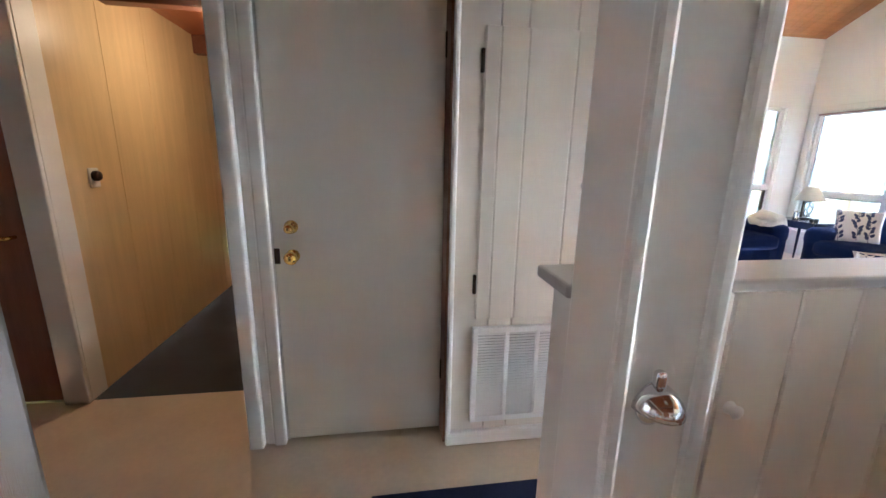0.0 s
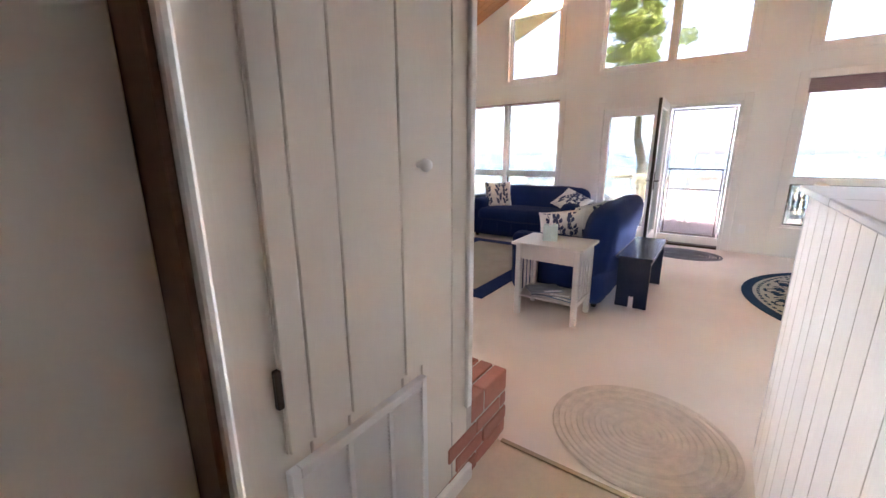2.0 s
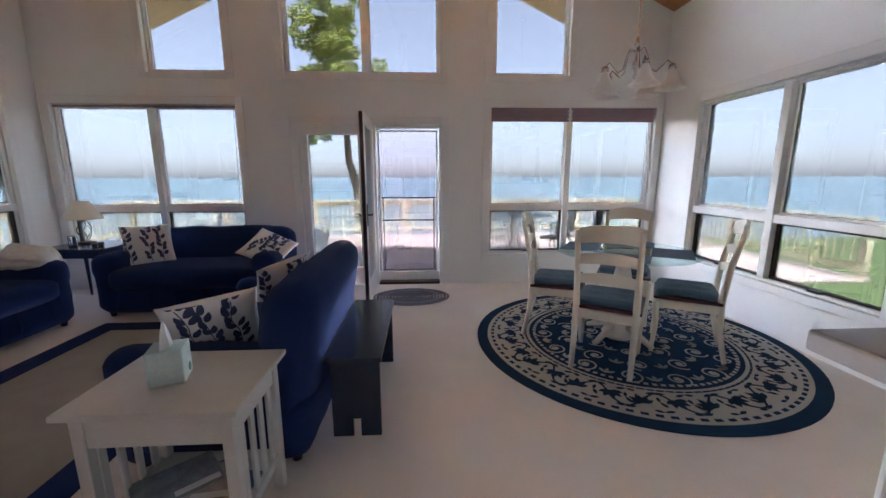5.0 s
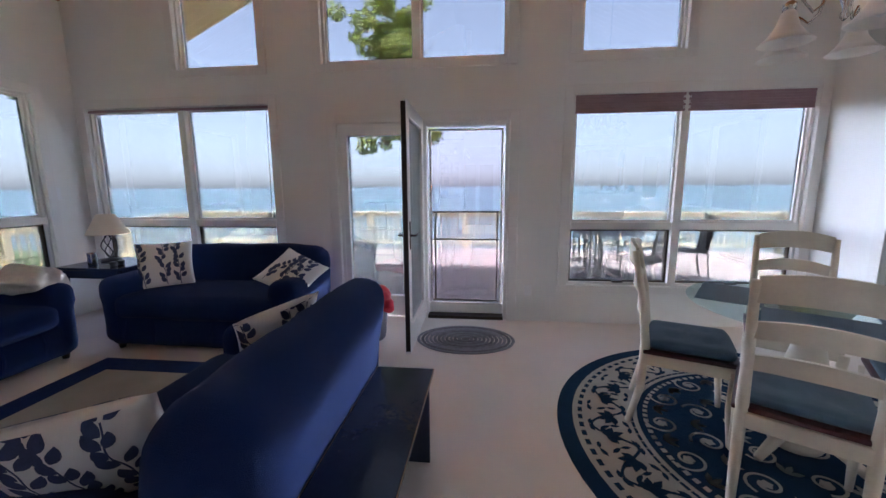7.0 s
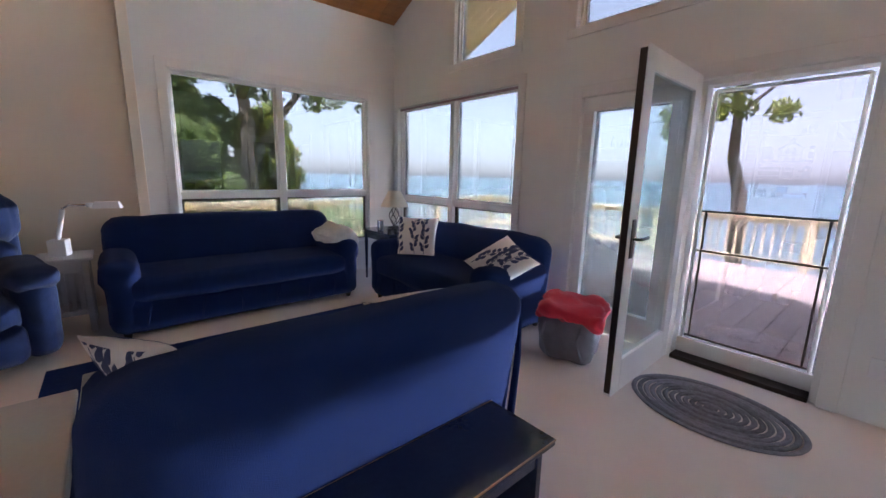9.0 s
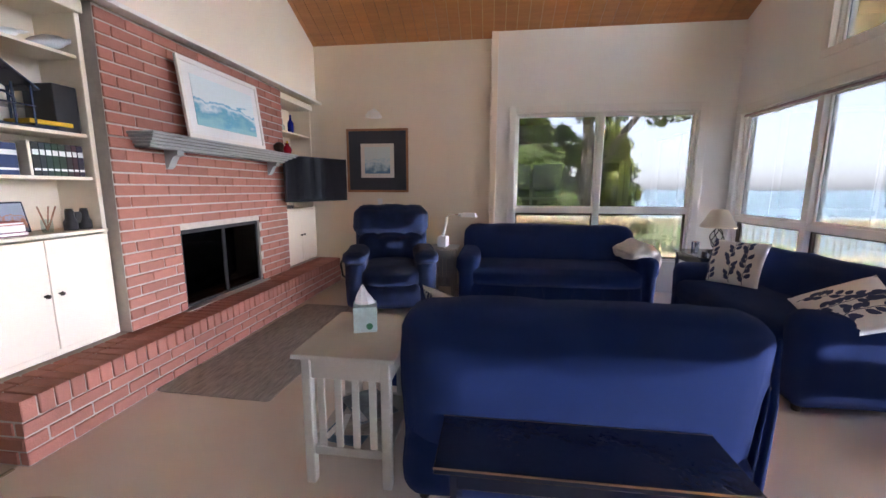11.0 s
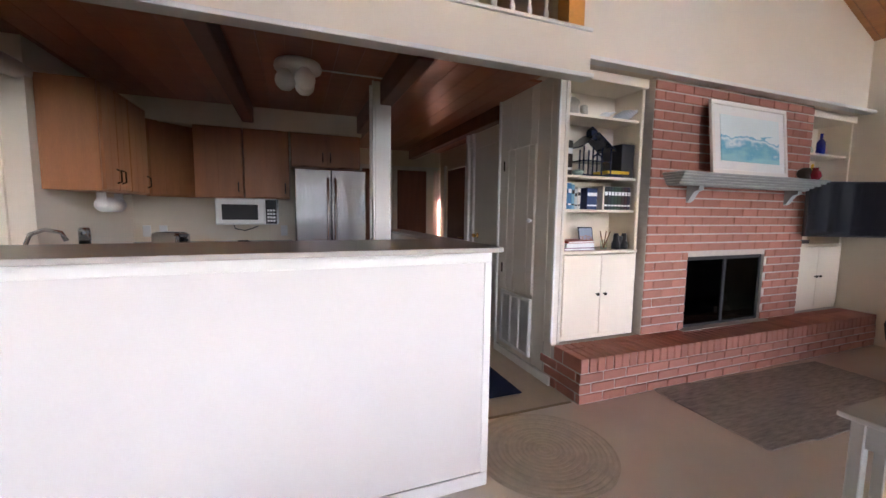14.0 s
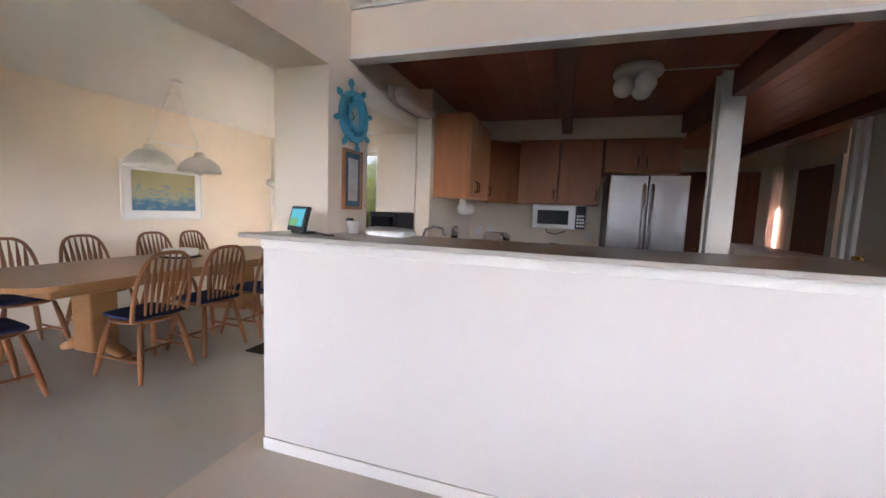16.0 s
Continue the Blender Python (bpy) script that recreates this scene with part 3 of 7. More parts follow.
# insect screen over the whole opening, tinted to dim the sky like the panes
mesh_ = part("screen_mesh", box(0.025, 0.027, 1.44, 2.37, -0.02, 1.94), pane_glass("dimming_insect_screen", (0.130, 0.128, 0.139)), gate)
mesh_.visible_shadow = False
part("kick_panel", box(-0.022, -0.002, 1.477, 2.233, 0.031, 0.14, 0.003, 1), M_TRIM, gate, "pale grey lower panel")
for z in (1.08, 0.80, 0.16):
    part("cross_bar", rod((0.01, 1.5, z), (0.01, 2.21, z), 0.008, seg=8), M_BRONZE, gate)
for y in (1.54, 2.17):
    part("upright_bar", rod((0.012, y, 0.16), (0.012, y, 1.08), 0.007, seg=8), M_BRONZE, gate)

# ---- hall doors and closet ----
d2 = thing("door_2", pose(0, 0, 0), "closed flush white closet door with brass knob", "door", kind="structure")
part("door_leaf", box(0.035, 0.785, 2.335, 2.375, 0.012, 2.05, 0.003, 1), M_DOOR, d2)
for z, r in ((0.945, 0.030), (1.075, 0.022)):
    k = part("knob", turned(lathe([(0.030, 0), (0.030, 0.008), (0.012, 0.012), (0.012, 0.03), (r * 0.8, 0.035), (r, 0.05), (r * 0.8, 0.066), (0.006, 0.07)], 20), pose(0.115, 2.335, z, 90)), M_BRASS, d2, "polished brass", True)
part("strike", box(0.036, 0.06, 2.331, 2.335, 0.91, 0.98), M_BRONZE, d2)
for z in (0.35, 1.84):
    part("hinge", rod((0.79, 2.328, z - 0.05), (0.79, 2.328, z + 0.05), 0.009, seg=8), M_BRONZE, d2)
for a in ((-0.025, 0.03, 2.30, 2.335), (-0.135, -0.07, 2.285, 2.335), (-0.07, -0.025, 2.315, 2.345)):
    part("door_casing", box(a[0], a[1], a[2], a[3], 0, 2.36, 0.008), M_TRIM, d2)
part("jamb", box(0.788, 0.803, 2.23, 2.42, 0, 2.36, 0.003, 1), shade("bare_brown_wood", (0.20, 0.10, 0.06), 0.5, 0.2, 5, 0.06, 60), d2, "unpainted brown wood jamb")
part("transom", box(-0.03, 0.79, 2.34, 2.37, 2.055, 2.36), M_DOOR, d2)
part("jamb_back", box(-0.13, 0.035, 2.345, 2.42, 0, 2.36), M_TRIM, d2)

cl = thing("closet", pose(0, 0, 0), "white boarded utility closet with a door and air grille", "closet", kind="structure")
xs = [0.805, 0.987, 1.102, 1.31, 1.403, 1.575, 1.682]
for a, b in zip(xs, xs[1:]):
    part("board", box(a + 0.0025, b - 0.0025, 2.222, 2.27, 0.07, 2.36, 0.003, 1), M_PANEL, cl)
part("side_panel", box(0.807, 1.682, 2.272, 2.29, 0, 2.36), M_PANEL, cl)
part("corner_trim", box(1.66, 1.692, 2.205, 2.224, 0.34, 2.36, 0.006), M_TRIM, cl)
part("corner_trim", box(0.797, 0.822, 2.20, 2.222, 0, 2.36, 0.008), M_TRIM, cl)
part("baseboard", box(0.80, 1.69, 2.198, 2.224, 0, 0.07, 0.006), M_TRIM, cl)
cd = part("closet_door", box(0.923, 1.402, 2.2155, 2.2215, 0.66, 1.89), M_PANEL, cl)
for a, b in ((0.923, 0.987), (0.987, 1.102), (1.102, 1.31), (1.31, 1.402)):
    part("door_board", box(a + 0.0025, b - 0.0025, 2.206, 2.2155, 0.66, 1.89, 0.003, 1), M_PANEL, cd)
part("knob", turned(lathe([(0.008, 0), (0.008, 0.018), (0.016, 0.02), (0.019, 0.03), (0.013, 0.042), (0.004, 0.044)], 16), pose(1.382, 2.205, 1.275, 90)), M_WHITE, cd, "small round white knob", True)
for z in (0.83, 1.76):
    part("hinge", box(0.907, 0.922, 2.200, 2.216, z - 0.045, z + 0.045, 0.003, 1), M_BRONZE, cd)
gr = thing("air_grille", pose(0, 0, 0), "white metal return air grille", "vent")
for a in ((0.915, 0.94, 0.125, 0.62), (1.373, 1.398, 0.125, 0.62), (0.94, 1.373, 0.125, 0.155), (0.94, 1.373, 0.592, 0.62), (1.073, 1.091, 0.155, 0.592), (1.222, 1.24, 0.155, 0.592)):
    part("grille_frame", box(a[0], a[1], 2.197, 2.2215, a[2], a[3], 0.002, 1), M_WHITE, gr)
part("backing", box(0.94, 1.373, 2.214, 2.2215, 0.155, 0.592), M_BLACK, gr)
sl = None
for c0, c1 in ((0.94, 1.073), (1.091, 1.222), (1.24, 1.373)):
    bmx = bmesh.new()
    for i in range(30):
        z = 0.157 + i * 0.0145
        turned_box = box(c0, c1, -0.006, 0.006, -0.001, 0.001)
        turned_box.transform(pose(0, 2.206, z + 0.006, 35))
        tmp = bpy.data.meshes.new("slat")
        turned_box.to_mesh(tmp)
        turned_box.free()
        bmx.from_mesh(tmp)
        bpy.data.meshes.remove(tmp)
    tagged(part("slats", bmx, M_WHITE, gr), kind="stuff")

# dark doors in the west and hall
for nm, y0, y1 in (("door_3", 1.44, 1.89), ("door_4", 2.03, 2.54)):
    dd = thing(nm, pose(0, 0, 0), "closed dark brown flush door with brass knob", "door", kind="structure")
    part("door_leaf", box(WX + 0.002, WX + 0.035, y0, y1, 0.01, 2.03, 0.003, 1), M_BROWNDOOR, dd)
    for a in ((y0 - 0.07, y0 - 0.002, 0, 2.10), (y1 + 0.002, y1 + 0.065, 0, 2.10), (y0 - 0.002, y1 + 0.002, 2.032, 2.10)):
        part("door_casing", box(WX + 0.002, WX + 0.025, *a, 0.004, 1), M_TRIM, dd)
    part("knob", turned(lathe([(0.02, 0), (0.01, 0.01), (0.01, 0.03), (0.026, 0.04), (0.02, 0.06), (0.004, 0.064)], 14), pose(WX + 0.035, y1 - 0.07, 0.93, 0, 90)), M_BRASS, dd, smooth=True)
dd = thing("door_5", pose(0, 0, 0), "dark reddish-brown hall door with brass lever", "door", kind="structure")
part("door_leaf", box(-2.05, -1.27, 2.815, 2.85, 0.01, 2.02, 0.003, 1), M_BROWNDOOR, dd)
for a in ((-2.13, -2.06), (-1.262, -1.135)):
    part("door_casing", box(a[0], a[1], 2.775, 2.80, 0, 2.10, 0.006), M_TRIM, dd)
part("corner_jamb", box(-1.262, -1.135, 2.80, 2.925, 0, 2.40, 0.004), M_TRIM, dd)
part("lever", tube(bmesh.new(), [(-1.34, 2.81, 0.95), (-1.34, 2.76, 0.95), (-1.44, 2.755, 0.95)], 0.01), M_BRASS, dd, smooth=True)
sw = thing("light_switch", pose(-1.138, 3.12, 1.24, 0, 0, 90), "round dial switch on a white plate", "switch")
part("plate", box(-0.04, 0.04, -0.008, 0, -0.06, 0.05, 0.003, 1), M_WHITE, sw)
part("dial", turned(lathe([(0.03, 0), (0.03, 0.02), (0.024, 0.03), (0.005, 0.032)], 18), pose(0, -0.006, 0.005, 90)), M_BRONZE, sw, smooth=True)
hb = thing("track_spotlight", pose(-0.55, 3.6, 2.40), "dark track spotlight under the hall ceiling", "lamp")
part("mount", box(-0.3, 0.3, -0.03, 0.03, -0.06, 0, 0.005), M_BEAM, hb)
part("head", lathe([(0.03, -0.20), (0.045, -0.19), (0.045, -0.10), (0.02, -0.06)], 16), M_BRONZE, hb, smooth=True)
part("bulb", lathe([(0.002, -0.225), (0.03, -0.21), (0.036, -0.2), (0.03, -0.19)], 14), glow("warm_bulb", (1.0, 0.72, 0.38), 0.8), hb, smooth=True)
lamp = new("hall_lamp", bpy.data.lights.new("hall_lamp", "POINT"))
lamp.data.energy, lamp.data.color, lamp.data.shadow_soft_size = 0.03, (1.0, 0.80, 0.58), 0.05
lamp.location = (-0.55, 3.6, 2.13)
for y in (3.4, 4.6):
    struct("hall_beam", box(-1.14, -0.13, y, y + 0.09, 2.25, 2.40, 0.005), M_BEAM, "dark stained hall beam", "beam")

# ---- bar and post ----
bar = thing("half_wall", pose(0, 0, 0), "white bar half wall with boarded side", "half wall", kind="structure")
part("bar_face", box(2.395, 2.488, -1.46, 1.226, 0, 1.157, 0.003, 1), shade("off_white_bar_paint", (0.70, 0.665, 0.63), 0.6, 0.03, 2, 0.05, 200), bar)
part("return_core", box(0.86, 2.394, 1.166, 1.226, 0, 1.157), M_PANEL, bar)
xs = [0.86, 1.0, 1.13, 1.27, 1.40, 1.54, 1.66, 1.78, 1.89, 2.03, 2.13, 2.27, 2.395, 2.486]
for a, b in zip(xs, xs[1:]):
    part("board", box(a + 0.001, b - 0.001, 1.228, 1.25, 0.0, 1.157, 0.002, 1), M_PANEL, bar)
    if b < 2.39:
        part("board", box(a + 0.002, b - 0.002, 1.146, 1.164, 0.0, 1.157, 0.003, 1), M_PANEL, bar)
part("end_trim", box(0.84, 0.858, 1.142, 1.255, 0, 1.157, 0.005), M_TRIM, bar)
part("top_trim", box(2.489, 2.502, -1.46, 1.25, 1.105, 1.157, 0.004), M_TRIM, bar)
part("baseboard", box(2.489, 2.499, -1.46, 1.25, 0, 0.07, 0.003), M_TRIM, bar)
part("corner_trim", box(2.489, 2.498, 1.215, 1.252, 0.07, 1.105, 0.003), M_TRIM, bar)
btm = bbox(box(2.0, 2.565, -1.232, 1.275, 1.158, 1.182, 0.004), 2.246, 2.565, -1.545, -1.232, 1.158, 1.182, 0.004)
bt = single("bar_top", btm, M_COUNTER, "taupe laminate bar top with pale edge", "countertop")
single("ledge_cap", box(0.812, 1.998, 1.143, 1.275, 1.158, 1.182, 0.006), M_COUNTER, "taupe laminate cap on the half wall", "countertop")
struct("kitchen_post", box(0.812, 0.942, 1.0, 1.14, 0, 2.36, 0.012), M_TRIM, "white painted square post", "post")
for a in ((0.802, 0.828), (0.926, 0.952)):
    struct("trim_post", box(a[0], a[1], 0.986, 1.002, 0, 2.36, 0.007), M_TRIM, "white half-round post trim", "trim")
op = thing("bottle_opener", pose(0.872, 0.999, 1.075), "wall-mounted chrome bottle opener", "bottle opener")
part("plate", turned(lathe([(0.001, 0.006), (0.020, 0.006), (0.024, 0.003), (0.024, 0)], 24), Matrix.Diagonal((1, 1, 1.35, 1)) @ pose(0, 0, -0.008, 90)), M_CHROME, op, smooth=True)
part("neck", soft(-0.008, 0.008, -0.016, -0.001, 0.008, 0.042, 0.007, 5), M_CHROME, op, smooth=True)
hood = bmesh.new()
hood_rows = []
for i in range(7):
    e = math.pi / 2 * i / 6
    hood_rows.append([hood.verts.new((0.030 * math.cos(e) * math.cos(a), -0.004 - 0.040 * math.cos(e) * math.sin(a), -0.012 + 0.030 * math.sin(e))) for a in [math.pi * k / 14 for k in range(15)]])
for A, B in zip(hood_rows, hood_rows[1:]):
    for k in range(14):
        hood.faces.new((A[k], A[k + 1], B[k + 1], B[k]))
bmesh.ops.remove_doubles(hood, verts=hood.verts[:], dist=0.0004)
bmesh.ops.solidify(hood, geom=hood.faces[:], thickness=0.003)
part("hood", hood, M_CHROME, op, smooth=True)
part("wall_knob", turned(lathe([(0.014, 0), (0.010, 0.008), (0.014, 0.018), (0.004, 0.024)], 14), pose(1.16, 1.145, 0.93, 90)), M_TRIM, bar, "small white round knob", True)


# ---- kitchen ----
def cabinet(name, m, w, d, h, doors, label, handle_low=True, group="kitchen cabinets"):
    """A cabinet unit; its back on y = 0, its front towards -y."""
    c = thing(name, m, label, "cabinet", group)
    part("body", box(0, w, -d + 0.02, 0, 0, h, 0.003, 1), M_CAB, c)
    n = doors
    for i in range(n):
        a, b = w * i / n + 0.004, w * (i + 1) / n - 0.004
        dr = part("door", box(a, b, -d, -d + 0.018, 0.01, h - 0.01, 0.004, 1), M_CAB, c)
        k = max(2, int((b - a) / 0.1))
        for j in range(k):
            p, q = a + (b - a) * j / k, a + (b - a) * (j + 1) / k
            part("door_board", box(p + 0.001, q - 0.001, -d - 0.004, -d, 0.014, h - 0.014, 0.0015, 1), M_CAB, dr)
        hx = b - 0.035 if i % 2 == 0 else a + 0.035
        hz = 0.06 if handle_low else h - 0.16
        part("handle", tube(bmesh.new(), [(hx, -d - 0.004, hz), (hx, -d - 0.03, hz + 0.012), (hx, -d - 0.03, hz + 0.085), (hx, -d - 0.004, hz + 0.097)], 0.006, 6), M_BRONZE, dr, smooth=True)
    return c


UZ = 1.45
struct("wall_kitchen_south", wall_cells("x", SY + 0.002, SY + 0.13, -0.62, 0.93, 0.92, 2.358), M_WALL, "cream painted wall behind the cabinets")
FW = -90  # fronts face east
cabinet("wall_cabinet", pose(-0.61, -0.50, UZ, 0, 0, 90), 0.42, 0.33, 0.69, 1, "oak wall cabinet with board door")
cabinet("wall_cabinet", pose(-0.61, -0.07, UZ, 0, 0, 90), 0.42, 0.33, 0.69, 1, "oak wall cabinet with board door")
cabinet("wall_cabinet", pose(-0.61, 0.37, 1.79, 0, 0, 90), 0.71, 0.33, 0.35, 2, "short oak wall cabinet over the refrigerator")
cabinet("wall_cabinet", pose(0.86, SY + 0.135, UZ, 0, 0, 180), 0.44, 0.33, 0.72, 2, "oak wall cabinet with plain side panel")
cabinet("wall_cabinet", pose(0.415, SY + 0.135, UZ, 0, 0, 180), 0.38, 0.33, 0.72, 1, "oak wall cabinet with board door")
cc = cabinet("corner_wall_cabinet", pose(-0.30, -0.90, UZ, 0, 0, 132), 0.50, 0.10, 0.70, 1, "diagonal corner oak wall cabinet")
struct("soffit", wall_cells("y", -0.62, -0.30, SY, 1.1, 2.145, 2.358), M_WALL, "cream painted soffit over cabinets")
for y0, y1, n in ((-1.22, -0.45, 2), (-0.44, 0.34, 2)):
    cabinet("base_cabinet", pose(-0.61, y0, 0, 0, 0, 90), y1 - y0, 0.58, 0.87, n, "oak base cabinet under the worktop", False)
for x0 in (0.02, 0.72, 1.42):
    cabinet("base_cabinet", pose(x0 + 0.68, SY + 0.005, 0, 0, 0, 180), 0.68, 0.58, 0.87, 2, "oak base cabinet under the worktop", False)
wt = bmesh.new()
bbox(wt, -0.615, 0.0, SY + 0.003, 0.36, 0.875, 0.91, 0.004)
bbox(wt, 0.0, 2.39, SY + 0.003, -0.60, 0.875, 0.91, 0.004)
bbox(wt, 1.80, 2.39, -0.60, 1.11, 0.875, 0.91, 0.004)
single("worktop", wt, M_COUNTER, "taupe laminate kitchen worktop", "countertop")
for y0 in (-0.58, 0.0, 0.55):
    cabinet("base_cabinet", pose(2.39, y0 + 0.54, 0, 0, 0, -90), 0.54, 0.56, 0.87, 1, "oak base cabinet behind the bar", False)
single("backsplash", box(-0.617, -0.60, -1.2, 0.36, 0.912, 1.0, 0.003), M_COUNTER, "low taupe laminate backsplash", "backsplash")
fr = thing("refrigerator", pose(0.09, 0.40, 0), "stainless steel french-door refrigerator", "refrigerator")
part("body", box(-0.68, -0.07, 0, 0.68, 0.02, 1.74, 0.006), M_BLACK, fr)
for a, b, z0, z1 in ((0.003, 0.337, 0.72, 1.74), (0.343, 0.677, 0.72, 1.74), (0.003, 0.677, 0.05, 0.71)):
    dr = part("door", box(-0.068, 0, a, b, z0, z1, 0.012, 3), M_STEEL, fr)
    if z0 > 0.5:
        y = 0.305 if a < 0.1 else 0.375
        part("handle", tube(bmesh.new(), [(0, y, 0.85), (0.045, y, 0.87), (0.055, y, 1.25), (0.045, y, 1.63), (0, y, 1.65)], 0.011), M_STEEL, dr, smooth=True)
    else:
        part("handle", tube(bmesh.new(), [(0, 0.08, 0.64), (0.05, 0.1, 0.64), (0.05, 0.58, 0.64), (0, 0.6, 0.64)], 0.011), M_STEEL, dr, smooth=True)
mw = thing("microwave", pose(-0.24, -0.33, 1.185), "white microwave hung below the wall cabinets", "microwave")
part("body", box(-0.35, 0, 0, 0.56, 0, 0.262, 0.006), M_WHITE, mw)
part("door", box(0, 0.018, 0.005, 0.44, 0.01, 0.252, 0.005), M_WHITE, mw)
part("window", box(0.018, 0.021, 0.06, 0.38, 0.05, 0.20, 0.002, 1), M_BLACK, mw)
part("control_panel", box(0, 0.016, 0.45, 0.552, 0.01, 0.252, 0.004), M_BLACK, mw)
for i in range(12):
    part("button", box(0.016, 0.019, 0.465 + 0.027 * (i % 3), 0.485 + 0.027 * (i % 3), 0.03 + 0.035 * (i // 3), 0.05 + 0.035 * (i // 3)), M_WHITE, mw)
part("cord", tube(bmesh.new(), [(-0.05, 0.15, 0), (-0.02, 0.17, -0.04), (-0.04, 0.25, -0.06), (-0.06, 0.33, -0.035), (-0.2, 0.36, -0.02)], 0.005, 6), M_BLACK, mw, smooth=True)
tl = thing("ceiling_light", pose(1.08, 0.44, 2.36), "round ceiling light with three white globes", "ceiling lamp")
part("plate", lathe([(0.155, -0.05), (0.16, -0.03), (0.15, 0)], 32), M_WHITE, tl, smooth=True)
for k in range(3):
    a = radians(30 + 120 * k)
    part("globe", lathe([(0.03 + 0 * k, -0.05), (0.035, -0.06), (0.062, -0.09), (0.070, -0.125), (0.060, -0.16), (0.035, -0.185), (0.003, -0.193)], 20, (0.085 * math.cos(a), 0.085 * math.sin(a), 0)), M_FROST, tl, smooth=True)
ft = thing("fluorescent_light", pose(1.08, SY + 0.002, 2.10), "long white fluorescent wall light", "lamp")
part("base", box(-0.45, 0.45, 0, 0.04, 0.02, 0.11, 0.004), M_WHITE, ft)
part("diffuser", turned(soft(-0.45, 0.45, -0.055, 0.055, -0.055, 0.055, 0.055, 7), pose(0, 0.085, 0.06)), M_FROST, ft, smooth=True)
strip = single("ceiling_conduit", box(1.02, 1.035, 0.6, 1.05, 2.35, 2.358), M_TRIM, "thin white conduit on the kitchen ceiling", "conduit")

# things along the counters
def on(name, x, y, z, rz, label, cat, group=""):
    return thing(name, pose(x, y, z, 0, 0, rz), label, cat, group)


fa = on("faucet", 1.05, -1.12, 0.911, 90, "chrome gooseneck kitchen faucet", "faucet")
part("spout", tube(bmesh.new(), [(0, 0, 0), (0, 0, 0.18), (0.03, 0, 0.26), (0.10, 0, 0.29), (0.18, 0, 0.27), (0.20, 0, 0.22)], 0.013), M_CHROME, fa, smooth=True)
part("base", lathe([(0.03, 0), (0.03, 0.02), (0.015, 0.04)], 16), M_CHROME, fa, smooth=True)
part("lever", tube(bmesh.new(), [(0, 0.02, 0.06), (0.05, 0.06, 0.14), (0.1, 0.08, 0.19)], 0.009), M_CHROME, fa, smooth=True)
sh = on("shaker", 1.0, -0.85, 0.911, 0, "tall shaker with steel cap", "shaker")
part("jar", lathe([(0.03, 0), (0.032, 0.02), (0.03, 0.2), (0.028, 0.22)], 16), M_BLACK, sh, smooth=True)
part("cap", lathe([(0.031, 0.22), (0.031, 0.28), (0.025, 0.3)], 16), M_STEEL, sh, smooth=True)
to = on("toaster", -0.30, -0.72, 0.911, 60, "stainless two-slot toaster on the worktop", "toaster")
part("body", soft(-0.15, 0.15, -0.09, 0.09, 0.015, 0.20, 0.04, 7), M_STEEL, to, smooth=True)
part("base", box(-0.15, 0.15, -0.095, 0.095, 0, 0.02, 0.005), M_BLACK, to)
part("lever", box(0.15, 0.17, -0.02, 0.02, 0.12, 0.14, 0.004), M_BLACK, to)
for y in (-0.035, 0.035):
    part("slot", box(-0.11, 0.11, y - 0.012, y + 0.012, 0.196, 0.203), M_BLACK, to)
pt = on("paper_towel_holder", 0.42, SY + 0.33, 1.36, 0, "paper towel roll below the cabinet", "paper towel")
part("roll", turned(lathe([(0.055, -0.13), (0.055, 0.13)], 24), pose(0, 0, 0, 0, 90)), M_PAPER, pt, smooth=True)
part("core", turned(lathe([(0.02, -0.14), (0.02, 0.14)], 16), pose(0, 0, 0, 0, 90)), M_BRONZE, pt, smooth=True)
part("bracket", box(-0.15, -0.145, -0.03, 0.03, -0.02, 0.09, 0.002), M_WHITE, pt)
part("bracket", box(0.145, 0.15, -0.03, 0.03, -0.02, 0.09, 0.002), M_WHITE, pt)
pan = on("frying_pan", -0.05, 0.18, 0.911, 0, "black covered griddle pan on the worktop", "pan")
part("pan", lathe([(0.16, 0), (0.18, 0.05), (0.17, 0.09), (0.10, 0.115), (0.02, 0.12)], 28), M_BLACK, pan, smooth=True)
part("handle", tube(bmesh.new(), [(-0.02, -0.15, 0.09), (-0.02, -0.22, 0.12), (-0.02, -0.3, 0.12)], 0.012), M_BLACK, pan, smooth=True)
cm = on("radio", 1.62, -1.13, 0.911, 0, "black boxy coffee maker by the opening", "coffee maker")
part("body", box(-0.16, 0.16, -0.10, 0.10, 0, 0.40, 0.015, 3), M_BLACK, cm)
part("front", box(0.16, 0.165, -0.08, 0.08, 0.22, 0.37, 0.002, 1), M_SCREEN, cm)
part("dial", turned(lathe([(0.02, 0), (0.02, 0.012), (0.003, 0.014)], 14), pose(0.165, 0.05, 0.15, 0, 90)), M_CHROME, cm, smooth=True)
cm.name = "coffee_maker"
single("folded_cloth", turned(soft(-0.13, 0.13, -0.07, 0.07, 0, 0.045, 0.02, 6, 0.004, 0.006, 12), pose(2.17, -0.88, 1.183, 0, 0, 80)), M_PAPER, "folded white dish cloth on the bar top", "cloth", smooth=True)
single("paper_cup", lathe([(0.028, 0), (0.038, 0.07), (0.036, 0.072)], 16, (2.13, -1.14, 1.183)), M_PAPER, "small white cup on the bar top", "cup", smooth=True)
single("phone_stand", turned(box(-0.03, 0.03, -0.01, 0.01, 0, 0.09, 0.003), pose(2.06, -1.17, 1.185, 25, 0, 60)), M_BLACK, "small black phone stand on the bar top", "stand")
sd = on("smart_display", 2.39, -1.33, 1.184, 62, "black tilted smart display with bright picture", "display")
